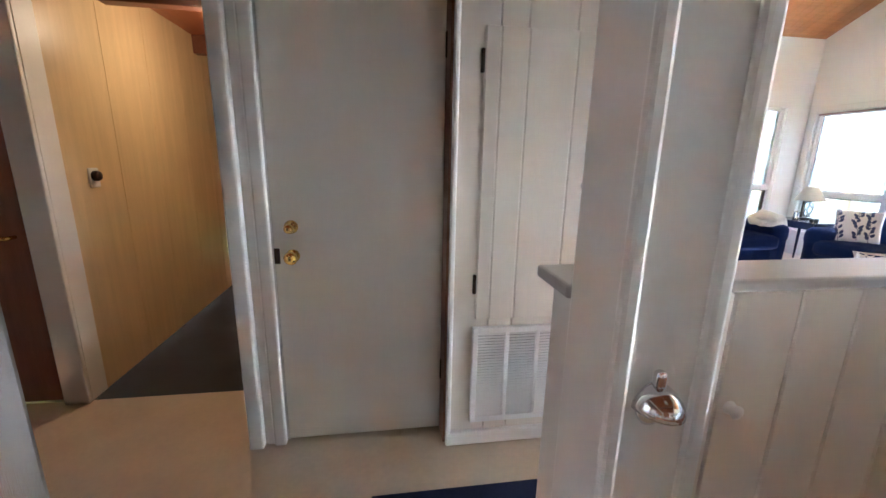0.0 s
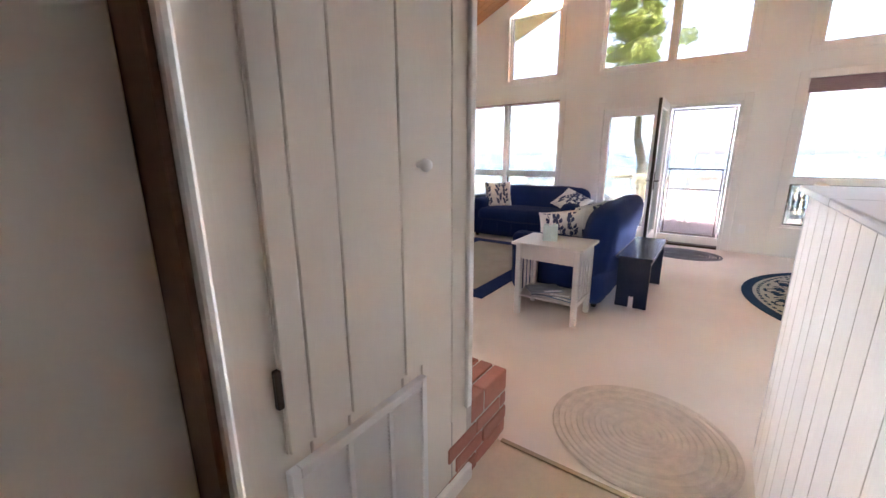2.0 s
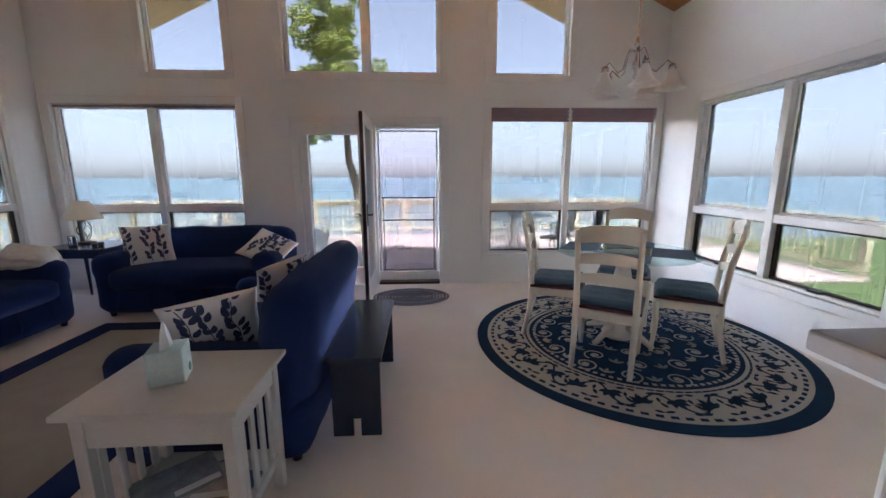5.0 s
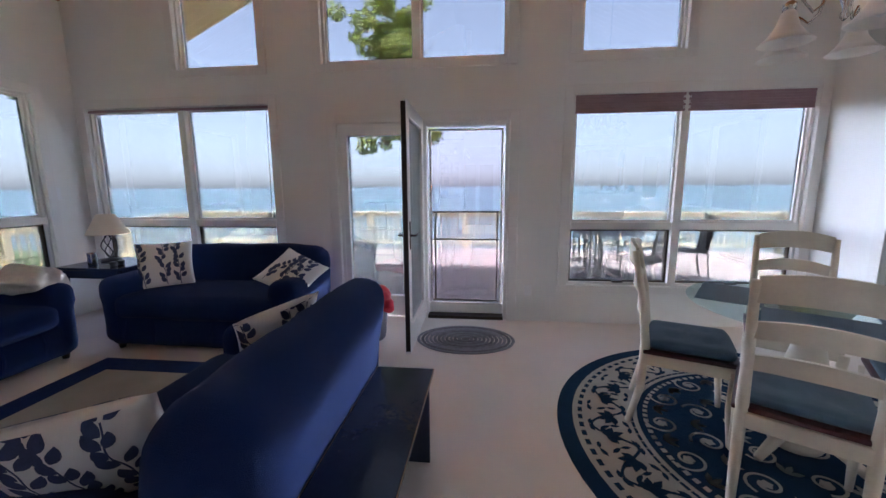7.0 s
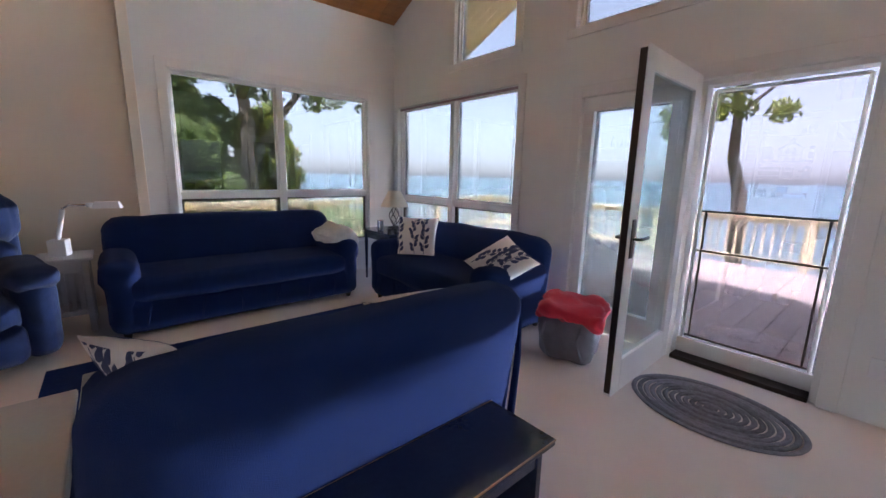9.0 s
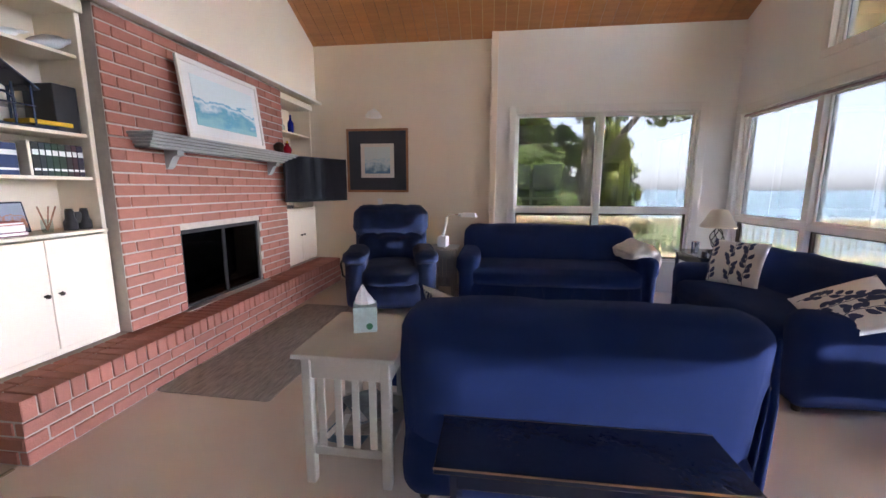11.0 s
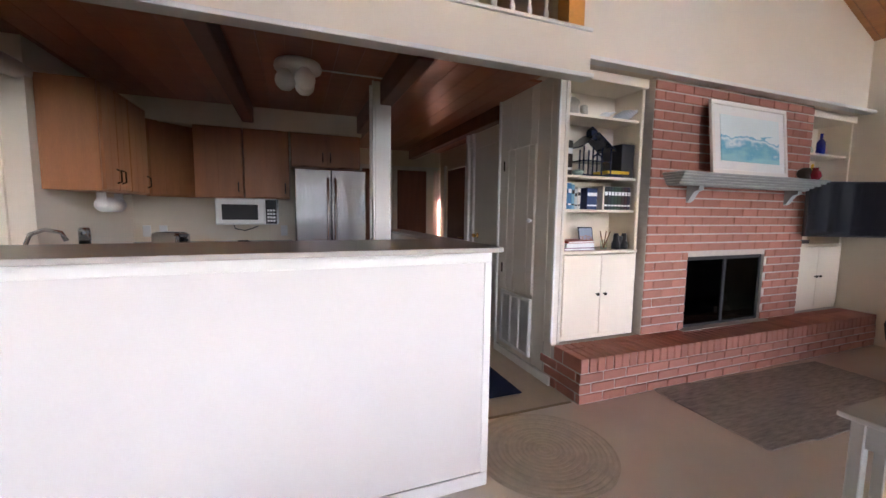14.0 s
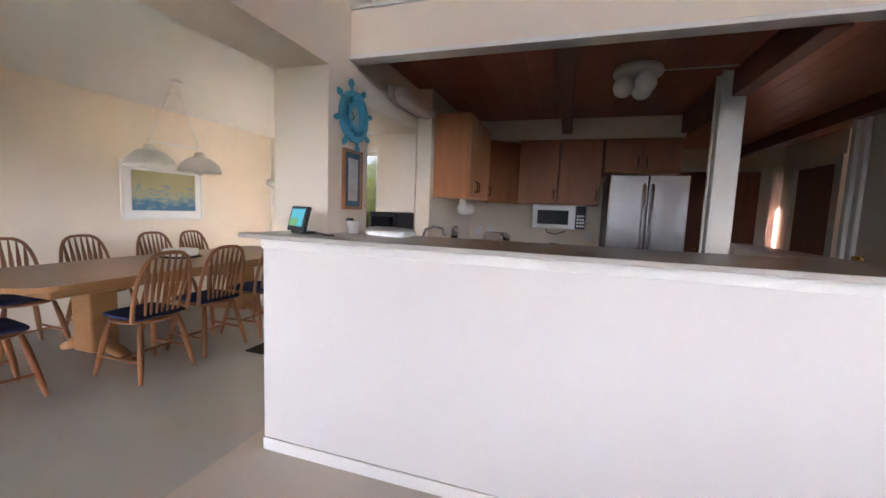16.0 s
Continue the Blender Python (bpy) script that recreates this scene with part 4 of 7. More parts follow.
part("body", turned(box(-0.10, 0.10, -0.012, 0.012, 0, 0.135, 0.006), pose(0, 0, 0.012, -14)), M_BLACK, sd)
part("screen", turned(box(-0.075, 0.075, -0.0155, -0.012, 0.025, 0.118), pose(0, 0, 0.012, -14)), glow("display_picture", (0.06, 0.30, 0.35), 0.02), sd)
part("hills", turned(box(-0.075, 0.02, -0.0175, -0.0155, 0.025, 0.065), pose(0, 0, 0.012, -14)), glow("display_green", (0.10, 0.25, 0.10), 0.02), sd)
part("foot", box(-0.07, 0.07, 0, 0.08, 0, 0.014, 0.004), M_BLACK, sd)
part("cord", tube(bmesh.new(), [(0.05, 0.07, 0.006), (0.12, 0.09, 0.005), (0.2, 0.05, 0.005), (0.26, 0.08, 0.005)], 0.004, 6), M_BLACK, sd, smooth=True)
for x, y, ax in ((-0.618, -1.0, 0), (-0.618, 0.28, 0), (-0.618, -0.86, 0)):
    o = single("wall_outlet", box(x, x + 0.008, y - 0.035, y + 0.035, 1.05, 1.165, 0.003), M_WHITE, "white wall outlet plate", "outlet", "wall outlets")
single("wall_outlet", box(EX - 0.008, EX, 1.20, 1.27, 0.26, 0.375, 0.003), M_WHITE, "white wall outlet plate", "outlet", "wall outlets")
single("wall_switch", box(6.62, 6.69, NY - 0.008, NY, 1.23, 1.345, 0.003), M_WHITE, "white wall switch plate", "switch")
single("wall_outlet", box(2.58, 2.65, NY + 0.092, NY + 0.099, 1.05, 1.165, 0.003), M_WHITE, "white wall outlet above the recliner", "outlet", "wall outlets")

# wheel clock and framed print on the south wall
wh = thing("ship_wheel_clock", pose(2.0, SY + 0.004, 1.875, 90, 0, 180), "turquoise ship wheel wall clock", "clock")
for r0, r1, d, nm in ((0.118, 0.15, 0.028, "rim"), (0.06, 0.085, 0.030, "bezel")):
    part(nm, lathe([(r0, 0), (r1, 0), (r1, d), (r0, d), (r0, 0.001)], 36), M_CYAN, wh)
part("dial", lathe([(0.06, 0), (0.06, 0.012)], 28), shade("old_clock_dial", (0.30, 0.36, 0.36), 0.6), wh)
for k in range(8):
    a = math.pi * k / 4 + 0.2
    u = Vector((math.cos(a), math.sin(a), 0))
    part("spoke", tube(bmesh.new(), [u * 0.075 + Vector((0, 0, 0.015)), u * 0.13 + Vector((0, 0, 0.015)), u * 0.165 + Vector((0, 0, 0.015)), u * 0.19 + Vector((0, 0, 0.015)), u * 0.215 + Vector((0, 0, 0.015))], [0.010, 0.012, 0.010, 0.018, 0.008]), M_CYAN, wh, smooth=True)
for a, ln in ((0.9, 0.04), (2.4, 0.05)):
    part("hand", box(-0.003, 0.003, 0, ln, 0.012, 0.015), M_BLACK, wh).rotation_euler = (0, 0, a)


def framed(name, m, w, h, frame_m, mat_m, art_m, fw, mw_, label, depth=0.025):
    """A framed picture; its back on y = 0, its face towards -y, its lower edge on z = 0."""
    f = thing(name, m, label, "picture")
    for a in ((0, w, 0, fw), (0, w, h - fw, h), (0, fw, fw, h - fw), (w - fw, w, fw, h - fw)):
        part("frame", box(a[0], a[1], -depth, 0, a[2], a[3], 0.003, 1), frame_m, f)
    part("mat", box(fw, w - fw, -depth * 0.6, -0.002, fw, h - fw), mat_m, f)
    part("art", box(fw + mw_, w - fw - mw_, -depth * 0.6 - 0.004, -depth * 0.6, fw + mw_, h - fw - mw_), art_m, f)
    return f


M_GOLD = shade("copper_gilt_frame", (0.36, 0.17, 0.08), 0.35, 0.2, 9, 0.1, 60, metal=0.3)
M_DARKMAT = shade("slate_mat_board", (0.055, 0.055, 0.065), 0.9, 0.1)
M_ART1 = picture("seascape_watercolour", (0.30, 0.62, 0.66), (0.14, 0.46, 0.62), (0.74, 0.84, 0.84), 3.5)
M_ART2 = picture("sailboat_print", (0.12, 0.24, 0.36), (0.45, 0.62, 0.66), (0.62, 0.72, 0.70), 4.0)
M_ART3 = picture("harbour_painting", (0.06, 0.20, 0.34), (0.24, 0.34, 0.36), (0.45, 0.42, 0.22), 7.0)
framed("framed_print", pose(2.11, SY + 0.002, 1.32, 0, 0, 180), 0.21, 0.36, M_GOLD, shade("teal_mat", (0.07, 0.16, 0.22), 0.9), shade("lighthouse_print", (0.55, 0.56, 0.54), 0.8, 0.3, 14), 0.018, 0.035, "tall narrow print with teal mat and wood frame")
framed("framed_print", pose(2.17, NY + 0.098, 1.25), 0.85, 0.84, M_GOLD, M_DARKMAT, shade("cream_mat", (0.72, 0.70, 0.62), 0.9), 0.03, 0.165, "copper framed sailing print with dark mat")
single("sailing_picture", box(2.42, 2.77, NY + 0.073, NY + 0.077, 1.50, 1.85), M_ART2, "pale blue sailboat picture inside the cream mat", "picture")
framed("framed_print", pose(0.97, -4.898, 1.08, 0, 0, 180), 1.06, 0.72, M_TRIM, M_WHITE, M_ART3, 0.03, 0.09, "wide harbour picture in a white frame")
sc = thing("wall_sconce", pose(2.58, NY + 0.098, 2.27), "white ribbed picture sconce lamp", "lamp")
part("shade", turned(lathe([(0.11, -0.05), (0.10, -0.02), (0.07, 0.015), (0.03, 0.04), (0.01, 0.05)], 22), pose(0, -0.10, 0)), M_FROST, sc, smooth=True)
part("arm", tube(bmesh.new(), [(0, 0, 0.02), (0, -0.05, 0.06), (0, -0.10, 0.05)], 0.01), M_WHITE, sc, smooth=True)
part("plate", turned(lathe([(0.04, 0), (0.035, 0.012)], 16), pose(0, 0, 0.02, 90)), M_WHITE, sc, smooth=True)


# ---- fireplace wall ----
def bookcase(name, y0, y1, shelves, label):
    """Built-in unit: open shelves above, two cupboard doors below; fronts towards +x."""
    b = thing(name, pose(0, 0, 0), label, "bookcase", "built-in bookcases")
    X0, X1, zc = 1.36, 1.665, 1.045
    for a in ((y0, y0 + 0.03), (y1 - 0.03, y1)):
        part("side", box(X0, X1, a[0], a[1], 0.335, 2.40, 0.003, 1), M_WALL, b)
    part("back", box(X0, X0 + 0.015, y0 + 0.03, y1 - 0.03, 0.335, 2.40), M_WALL, b)
    part("cornice", box(X0, X1 + 0.03, y0, y1, 2.33, 2.402, 0.006), M_WALL, b)
    for z in shelves:
        part("shelf", box(X0 + 0.015, X1 - 0.02, y0 + 0.03, y1 - 0.03, z - 0.02, z, 0.002, 1), M_WALL, b)
    part("counter", box(X0 + 0.015, X1 + 0.012, y0, y1, zc - 0.022, zc, 0.003, 1), M_WALL, b)
    part("plinth", box(X0, X1, y0 + 0.03, y1 - 0.03, 0.335, 0.38), M_WALL, b)
    ym = (y0 + y1) / 2
    for k, (a, c) in enumerate(((y0 + 0.02, ym - 0.002), (ym + 0.002, y1 - 0.02))):
        d = part("door", box(X1, X1 + 0.018, a, c, 0.375, zc - 0.03, 0.003, 1), M_WALL, b)
        part("knob", turned(lathe([(0.006, 0), (0.006, 0.012), (0.013, 0.018), (0.011, 0.028), (0.003, 0.03)], 14), pose(X1 + 0.018, c - 0.035 if k == 0 else a + 0.035, 0.70, 0, 90)), M_BRONZE, d, smooth=True)
    return b


bookcase("bookcase", 2.29, 3.05, (1.37, 1.63, 2.09), "cream built-in bookcase with cupboard below")
struct("bookcase_end", box(1.36, 1.662, 2.291 - 0.001, 2.2895, 0.335, 2.40), M_WALL, "cream bookcase end", "panel")
bookcase("bookcase", 5.17, 6.04, (1.68, 1.99), "cream corner bookcase with cupboard below")

# mantel
mn = thing("mantel_shelf", pose(0, 0, 0), "blue-grey painted moulded mantel shelf on brackets", "mantel")
for i, (p, z0, z1) in enumerate(((0.20, 1.655, 1.675), (0.185, 1.635, 1.655), (0.165, 1.615, 1.635), (0.14, 1.595, 1.615), (0.12, 1.575, 1.595))):
    part("moulding", box(1.752, 1.752 + p, 3.18 + 0.012 * i, 5.10 - 0.012 * i, z0, z1, 0.006), M_MANTEL, mn)
for y in (3.50, 4.82):
    k = bmesh.new()
    pr = [(0, 1.575), (0.11, 1.575), (0.105, 1.54), (0.07, 1.53), (0.05, 1.50), (0.025, 1.455), (0, 1.44)]
    f0 = k.faces.new([k.verts.new((1.752 + u, y - 0.03, z)) for u, z in pr])
    e = bmesh.ops.extrude_face_region(k, geom=[f0])
    bmesh.ops.translate(k, vec=(0, 0.06, 0), verts=[v for v in e["geom"] if isinstance(v, bmesh.types.BMVert)])
    part("bracket", k, M_MANTEL, mn)
framed("seascape_picture", pose(1.88, 3.56, 1.676, -6, 0, 90), 0.98, 0.60, M_TRIM, M_WHITE, M_ART1, 0.035, 0.075, "white framed blue seascape leaning on the brick")
fb = thing("firebox", pose(0, 0, 0), "sooty black firebox with glass doors", "fireplace", kind="structure")
part("lining", wall_cells("y", 1.36, 1.40, 3.5, 4.62, 0.30, 1.0), M_SOOT, fb)
part("lining", box(1.40, 1.70, 3.50, 3.552, 0.335, 1.0), M_SOOT, fb)
part("lining", box(1.40, 1.70, 4.585, 4.64, 0.335, 1.0), M_SOOT, fb)
part("lining", box(1.40, 1.70, 3.55, 4.59, 0.97, 1.0), M_SOOT, fb)
for a in ((3.555, 3.585, 0.34, 0.97), (4.555, 4.585, 0.34, 0.97), (3.585, 4.555, 0.94, 0.97), (3.585, 4.555, 0.34, 0.365), (4.05, 4.085, 0.365, 0.94)):
    part("door_frame", box(1.70, 1.725, *a, 0.003, 1), M_IRON, fb)
for a in ((3.585, 4.05), (4.085, 4.555)):
    g = part("glass_door", box(1.708, 1.714, a[0], a[1], 0.365, 0.94), pane_glass("smoked_glass", (0.35, 0.34, 0.33)), fb)
for i in range(4):
    part("log", turned(rod((0, -0.28, 0), (0, 0.28, 0), 0.045, 0.05, 10), pose(1.52 + 0.05 * (i % 2), 4.05 + 0.02 * i, 0.40 + 0.075 * (i // 2) + 0.01 * i, 0, 0, 8 * i - 12)), M_SOOT, fb)

# television
tv = thing("television", pose(2.05, 5.35, 1.145, 0, 0, 64), "black flat television on a swivel stand", "television")
part("panel", box(-0.45, 0.45, -0.02, 0.02, 0, 0.52, 0.006), M_BLACK, tv)
part("screen", box(-0.44, 0.44, -0.0225, -0.02, 0.012, 0.51), M_SCREEN, tv)
part("wall_arm", tube(bmesh.new(), [(-0.1, 0.02, 0.25), (-0.05, 0.2, 0.25), (0.0, 0.42, 0.25)], 0.02), M_BLACK, tv, smooth=True)
db = single("cable_box", box(1.45, 1.62, 5.3, 5.55, 1.046, 1.085, 0.004), M_BLACK, "flat black cable box on the cupboard", "cable box")


# shelf things
def books(ys, x, z, cols, hs, label, group, ws=0.03, depth=0.17):
    y = ys
    for c, h in zip(cols, hs):
        m = bpy.data.materials.get("book_%s" % str(c)) or shade("book_%s" % str(c), c, 0.6, 0.1, 20, 0.05, 90)
        w = ws * random.uniform(0.75, 1.2)
        b = thing("book", pose(x, y, z), label, "book", group)
        part("cover", box(-depth, 0, 0, w, 0, h, 0.002, 1), m, b)
        part("pages", box(-depth + 0.004, -0.006, 0.003, w - 0.003, h - 0.001, h + 0.0005), M_PAPER, b)
        part("spine_band", box(-0.0005, 0.0012, 0.003, w - 0.003, h * 0.62, h * 0.78), M_PAPER if c[0] < 0.1 else M_BLACK, b)
        part("spine_band", box(-0.0005, 0.0012, 0.003, w - 0.003, h * 0.15, h * 0.22), M_PAPER if c[0] < 0.1 else M_BLACK, b)
        y += w + 0.0015
    return y


blues = [(0.10, 0.28, 0.45), (0.05, 0.20, 0.40), (0.16, 0.36, 0.50), (0.45, 0.50, 0.52), (0.65, 0.62, 0.56)]
books(2.34, 1.61, 1.371, blues, [0.19, 0.20, 0.19, 0.16, 0.17], "blue and white paperback book on the shelf", "paperback books")
books(2.57, 1.60, 1.371, [(0.025, 0.05, 0.14)], [0.17], "thick navy hardback book", "", 0.11)
single("bookend_divider", box(1.42, 1.63, 2.70, 2.715, 1.371, 1.56, 0.002), M_WALL, "thin cream upright shelf divider", "divider")
books(2.725, 1.62, 1.371, [(0.02, 0.022, 0.02), (0.022, 0.03, 0.04), (0.02, 0.045, 0.04), (0.02, 0.05, 0.03), (0.02, 0.04, 0.025), (0.03, 0.02, 0.02), (0.05, 0.015, 0.02), (0.025, 0.02, 0.04)], [0.185] * 8, "dark bound volume with banded spine", "bound volumes", 0.033)
books(2.335, 1.62, 1.631, [(0.03, 0.015, 0.012)], [0.26], "tall black bound book on the shelf", "", 0.06)
sp = single("black_speaker", box(1.42, 1.63, 2.87, 3.005, 1.632, 1.90, 0.006), M_BLACK, "black loudspeaker box on the shelf", "speaker")
M_YELLOW = shade("yellow_cover", (0.75, 0.48, 0.02), 0.5, 0.1)
for i, m in enumerate((M_BENCH, M_YELLOW)):
    b = thing("book", pose(1.53, 2.86 - 0.01 * i, 1.632 + 0.026 * i, 0, 0, 92 - 4 * i), "flat lying book, navy or yellow", "book", "stacked books")
    part("cover", box(-0.11, 0.11, -0.10, 0.08, 0, 0.024, 0.002, 1), m, b)
    part("pages", box(-0.105, 0.1105, -0.095, 0.075, 0.004, 0.020), M_PAPER, b)
bc = thing("bird_cage_house", pose(1.55, 2.63, 1.632, 0, 0, 90) @ Matrix.Scale(1.12, 4), "dark blue wire birdhouse ornament", "ornament")
part("floor", box(-0.13, 0.13, -0.075, 0.075, 0, 0.012, 0.003, 1), M_BENCH, bc)
part("deck", box(-0.13, 0.13, -0.075, 0.075, 0.10, 0.108, 0.002, 1), M_BENCH, bc)
for x in (-0.12, -0.04, 0.04, 0.12):
    for y in (-0.068, 0.068):
        part("bar", rod((x, y, 0.01), (x, y, 0.20), 0.006, seg=6), M_BENCH, bc)
for s in (-1, 1):
    part("roof", turned(box(0, 0.185, -0.085, 0.085, -0.008, 0, 0.002, 1), pose(0, 0, 0.295, 0, 35 if s > 0 else 145)), M_BENCH, bc)
part("arch", tube(bmesh.new(), [(0.045 * math.cos(a), -0.07, 0.10 + 0.05 * math.sin(a)) for a in [math.pi * i / 8 for i in range(9)]], 0.006, 6), M_BENCH, bc)
part("cupola", box(-0.028, 0.028, -0.028, 0.028, 0.26, 0.325, 0.003, 1), M_BENCH, bc)
part("cupola_roof", lathe([(0.045, 0.325), (0.003, 0.355)], 4), M_BENCH, bc)
single("ceramic_dish", lathe([(0.02, 0), (0.04, 0.01), (0.045, 0.03), (0.03, 0.04), (0.004, 0.045)], 18, (1.62, 2.45, 1.632)), shade("celadon", (0.30, 0.40, 0.34), 0.3), "small celadon lidded dish", "dish", smooth=True)
def shorebird(x, y, z, s, m, label):
    single("bird_figurine", turned(lathe([(0.003, -0.10), (0.022, -0.06), (0.035, 0), (0.028, 0.05), (0.012, 0.08), (0.016, 0.10), (0.010, 0.12), (0.002, 0.15)], 14), pose(x, y, z + 0.036 * s, 0, 72, 75) @ Matrix.Scale(s, 4)), m, label, "figurine", "bird figurines", smooth=True)
M_DRIFT = shade("driftwood_figure", (0.46, 0.42, 0.34), 0.7, 0.3, 12)
shorebird(1.58, 2.72, 2.091, 0.7, M_WHITE, "small white bird figurine on the shelf")
shorebird(1.58, 2.92, 2.091, 1.2, shade("grey_bird", (0.45, 0.48, 0.50), 0.5), "grey and white bird figurine on the shelf")
single("shell_figure", turned(soft(-0.05, 0.05, -0.06, 0.06, 0, 0.14, 0.05, 7, 0, 0.02, 18), pose(1.55, 2.42, 2.09)), M_DRIFT, "pale knobbly shell ornament on the shelf", "shell", smooth=True)
single("shell_figure", turned(soft(-0.03, 0.03, -0.03, 0.03, 0, 0.08, 0.03, 5, 0, 0.012, 18), pose(1.6, 2.5, 2.09)), M_DRIFT, "small pale shell ornament on the shelf", "shell", smooth=True)
for i, (c, w, h) in enumerate((((0.20, 0.02, 0.10), 0.30, 0.022), ((0.78, 0.78, 0.76), 0.28, 0.035), ((0.42, 0.06, 0.03), 0.27, 0.018))):
    b = thing("book", pose(1.55, 2.48, 1.0465 + (0, 0.023, 0.059)[i], 0, 0, 90 + 3 * i), "large flat book in a small stack", "book", "stacked books")
    part("cover", box(-w / 2, w / 2, -0.10, 0.10, 0, h, 0.002, 1), shade("cover_%d" % i, c, 0.5, 0.1), b)
    part("pages", box(-w / 2 + 0.004, w / 2 - 0.004, -0.101, 0.09, 0.004, h - 0.004), M_PAPER, b)
framed("small_card", pose(1.42, 2.335, 1.13, -8, 0, 90), 0.08, 0.12, M_TRIM, M_PAPER, M_PAPER, 0.004, 0.01, "small white card standing on the books", 0.006)
framed("postcard", pose(1.50, 2.60, 1.047, -12, 0, 90), 0.15, 0.18, M_BENCH, M_BENCH, picture("sunset_photo", (0.08, 0.08, 0.10), (0.45, 0.18, 0.08), (0.30, 0.34, 0.42), 3), 0.006, 0.004, "sunset photograph leaning on the shelf", 0.008)
cup = thing("brush_jar", pose(1.60, 2.76, 1.047), "glass jar holding paint brushes", "jar")
part("jar", lathe([(0.022, 0), (0.026, 0.01), (0.026, 0.07), (0.022, 0.075)], 16), M_TGLASS, cup, smooth=True)
for a in (-0.2, 0.1, 0.3):
    part("brush", rod((0, 0, 0.01), (0.12 * a, 0.1 * a, 0.15), 0.004, seg=6), M_CHAIRWOOD, cup)
bn = thing("binoculars", pose(1.60, 2.93, 1.047, 0, 0, 90), "black binoculars standing on the shelf", "binoculars")
for s in (-1, 1):
    part("barrel", lathe([(0.034, 0), (0.034, 0.05), (0.024, 0.07), (0.022, 0.11), (0.018, 0.13)], 18, (0.042 * s, 0, 0)), M_BLACK, bn, smooth=True)
part("hinge", box(-0.02, 0.02, -0.012, 0.012, 0.04, 0.11, 0.004), M_BLACK, bn)
M_COBALT = shade("cobalt_glass", (0.01, 0.015, 0.22), 0.08, 0.1)
single("glass_bottle", lathe([(0.035, 0), (0.038, 0.01), (0.038, 0.12), (0.015, 0.16), (0.013, 0.21), (0.017, 0.215)], 20, (1.6, 5.62, 1.992)), M_COBALT, "cobalt blue glass bottle on the shelf", "bottle", smooth=True)
single("glass_vial", lathe([(0.03, 0), (0.034, 0.03), (0.012, 0.08), (0.008, 0.13), (0.003, 0.14)], 16, (1.6, 5.42, 1.992)), M_TGLASS, "small clear glass vial on the shelf", "bottle", smooth=True)
single("glass_vase", lathe([(0.03, 0), (0.05, 0.04), (0.04, 0.08), (0.02, 0.10), (0.028, 0.12)], 18, (1.86, 5.03, 1.676)), shade("red_glass", (0.25, 0.01, 0.02), 0.1, 0.1), "small red glass vase on the mantel", "vase", smooth=True)
single("driftwood_duck", turned(soft(-0.05, 0.05, -0.04, 0.04, 0, 0.11, 0.04, 6, 0, 0.02, 15), pose(1.86, 4.86, 1.676)), M_BRONZE, "dark carved figure on the mantel", "figurine", smooth=True)
single("yellow_candle", lathe([(0.012, 0), (0.012, 0.2), (0.002, 0.21)], 12, (1.58, 5.55, 1.682)), M_YELLOW, "yellow taper on the corner shelf", "candle", smooth=True)


# ---- living room furniture ----
def sofa(name, m, w, label, d=0.88, arms=True, back_h=0.86, arm_w=0.2, seed=0.0):
    """A slipcovered sofa; its back on y = 0, its front towards -y, from x = 0 to w."""
    s = thing(name, m, label, "sofa", "navy sofas")
    aw = arm_w if arms else 0.0
    part("base", soft(0.01, w - 0.01, -d + 0.03, -0.03, 0.03, 0.34, 0.09, 13, 0, 0.012, 3, seed), M_NAVY, s, smooth=True)
    part("seat", soft(aw * 0.7, w - aw * 0.7, -d, -0.2, 0.27, 0.47, 0.075, 13, 0.012, 0.008, 4, seed + 3), M_NAVY, s, smooth=True)
    bk = soft(0.02, w - 0.02, -0.28, -0.02, 0.12, back_h, 0.12, 15, 0.015, 0.012, 3.5, seed + 5)
    for v in bk.verts:
        v.co.y += 0.16 * (v.co.z - 0.35) - 0.02
    part("backrest", bk, M_NAVY, s, smooth=True)
    if arms:
        for x0 in (0.0, w - aw):
            a = soft(x0, x0 + aw, -d + 0.02, -0.12, 0.05, 0.62, 0.09, 11, 0, 0.010, 4, seed + x0)
            for v in a.verts:
                if v.co.z > 0.4:
                    v.co.x += (v.co.x - (x0 + aw / 2)) * 0.25
            part("arm", a, M_NAVY, s, smooth=True)
    for x in (0.1, w - 0.1):
        for y in (-d + 0.1, -0.12):
            part("foot", lathe([(0.022, 0), (0.03, 0.045)], 12, (x, y, 0)), M_BRONZE, s)
    # folds of the stretched cover
    for i in range(6):
        x = w * (0.12 + 0.15 * i) + random.uniform(-0.04, 0.04)
        part("cover_fold", tube(bmesh.new(), [(x, -d + 0.012, 0.10), (x + 0.015, -d + 0.004, 0.18), (x + random.uniform(-0.03, 0.05), -d + 0.016, 0.27)], [0.004, 0.012, 0.004], 8), M_NAVY, s, smooth=True)
    return s


sofa("sofa", pose(3.80, 5.80, 0, 0, 0, 0), 2.04, "long navy slipcovered sofa under the window", 0.92, seed=1)
sofa("loveseat", pose(6.78, 4.82, 0, 0, 0, -90), 1.69, "navy slipcovered loveseat by the lake windows", 0.90, back_h=0.78, seed=7)
lv = sofa("loveseat", pose(5.15, 2.18, 0, 0, 0, 180), 1.36, "navy slipcovered loveseat with draped back", 0.92, back_h=0.88, arm_w=0.16, seed=12)
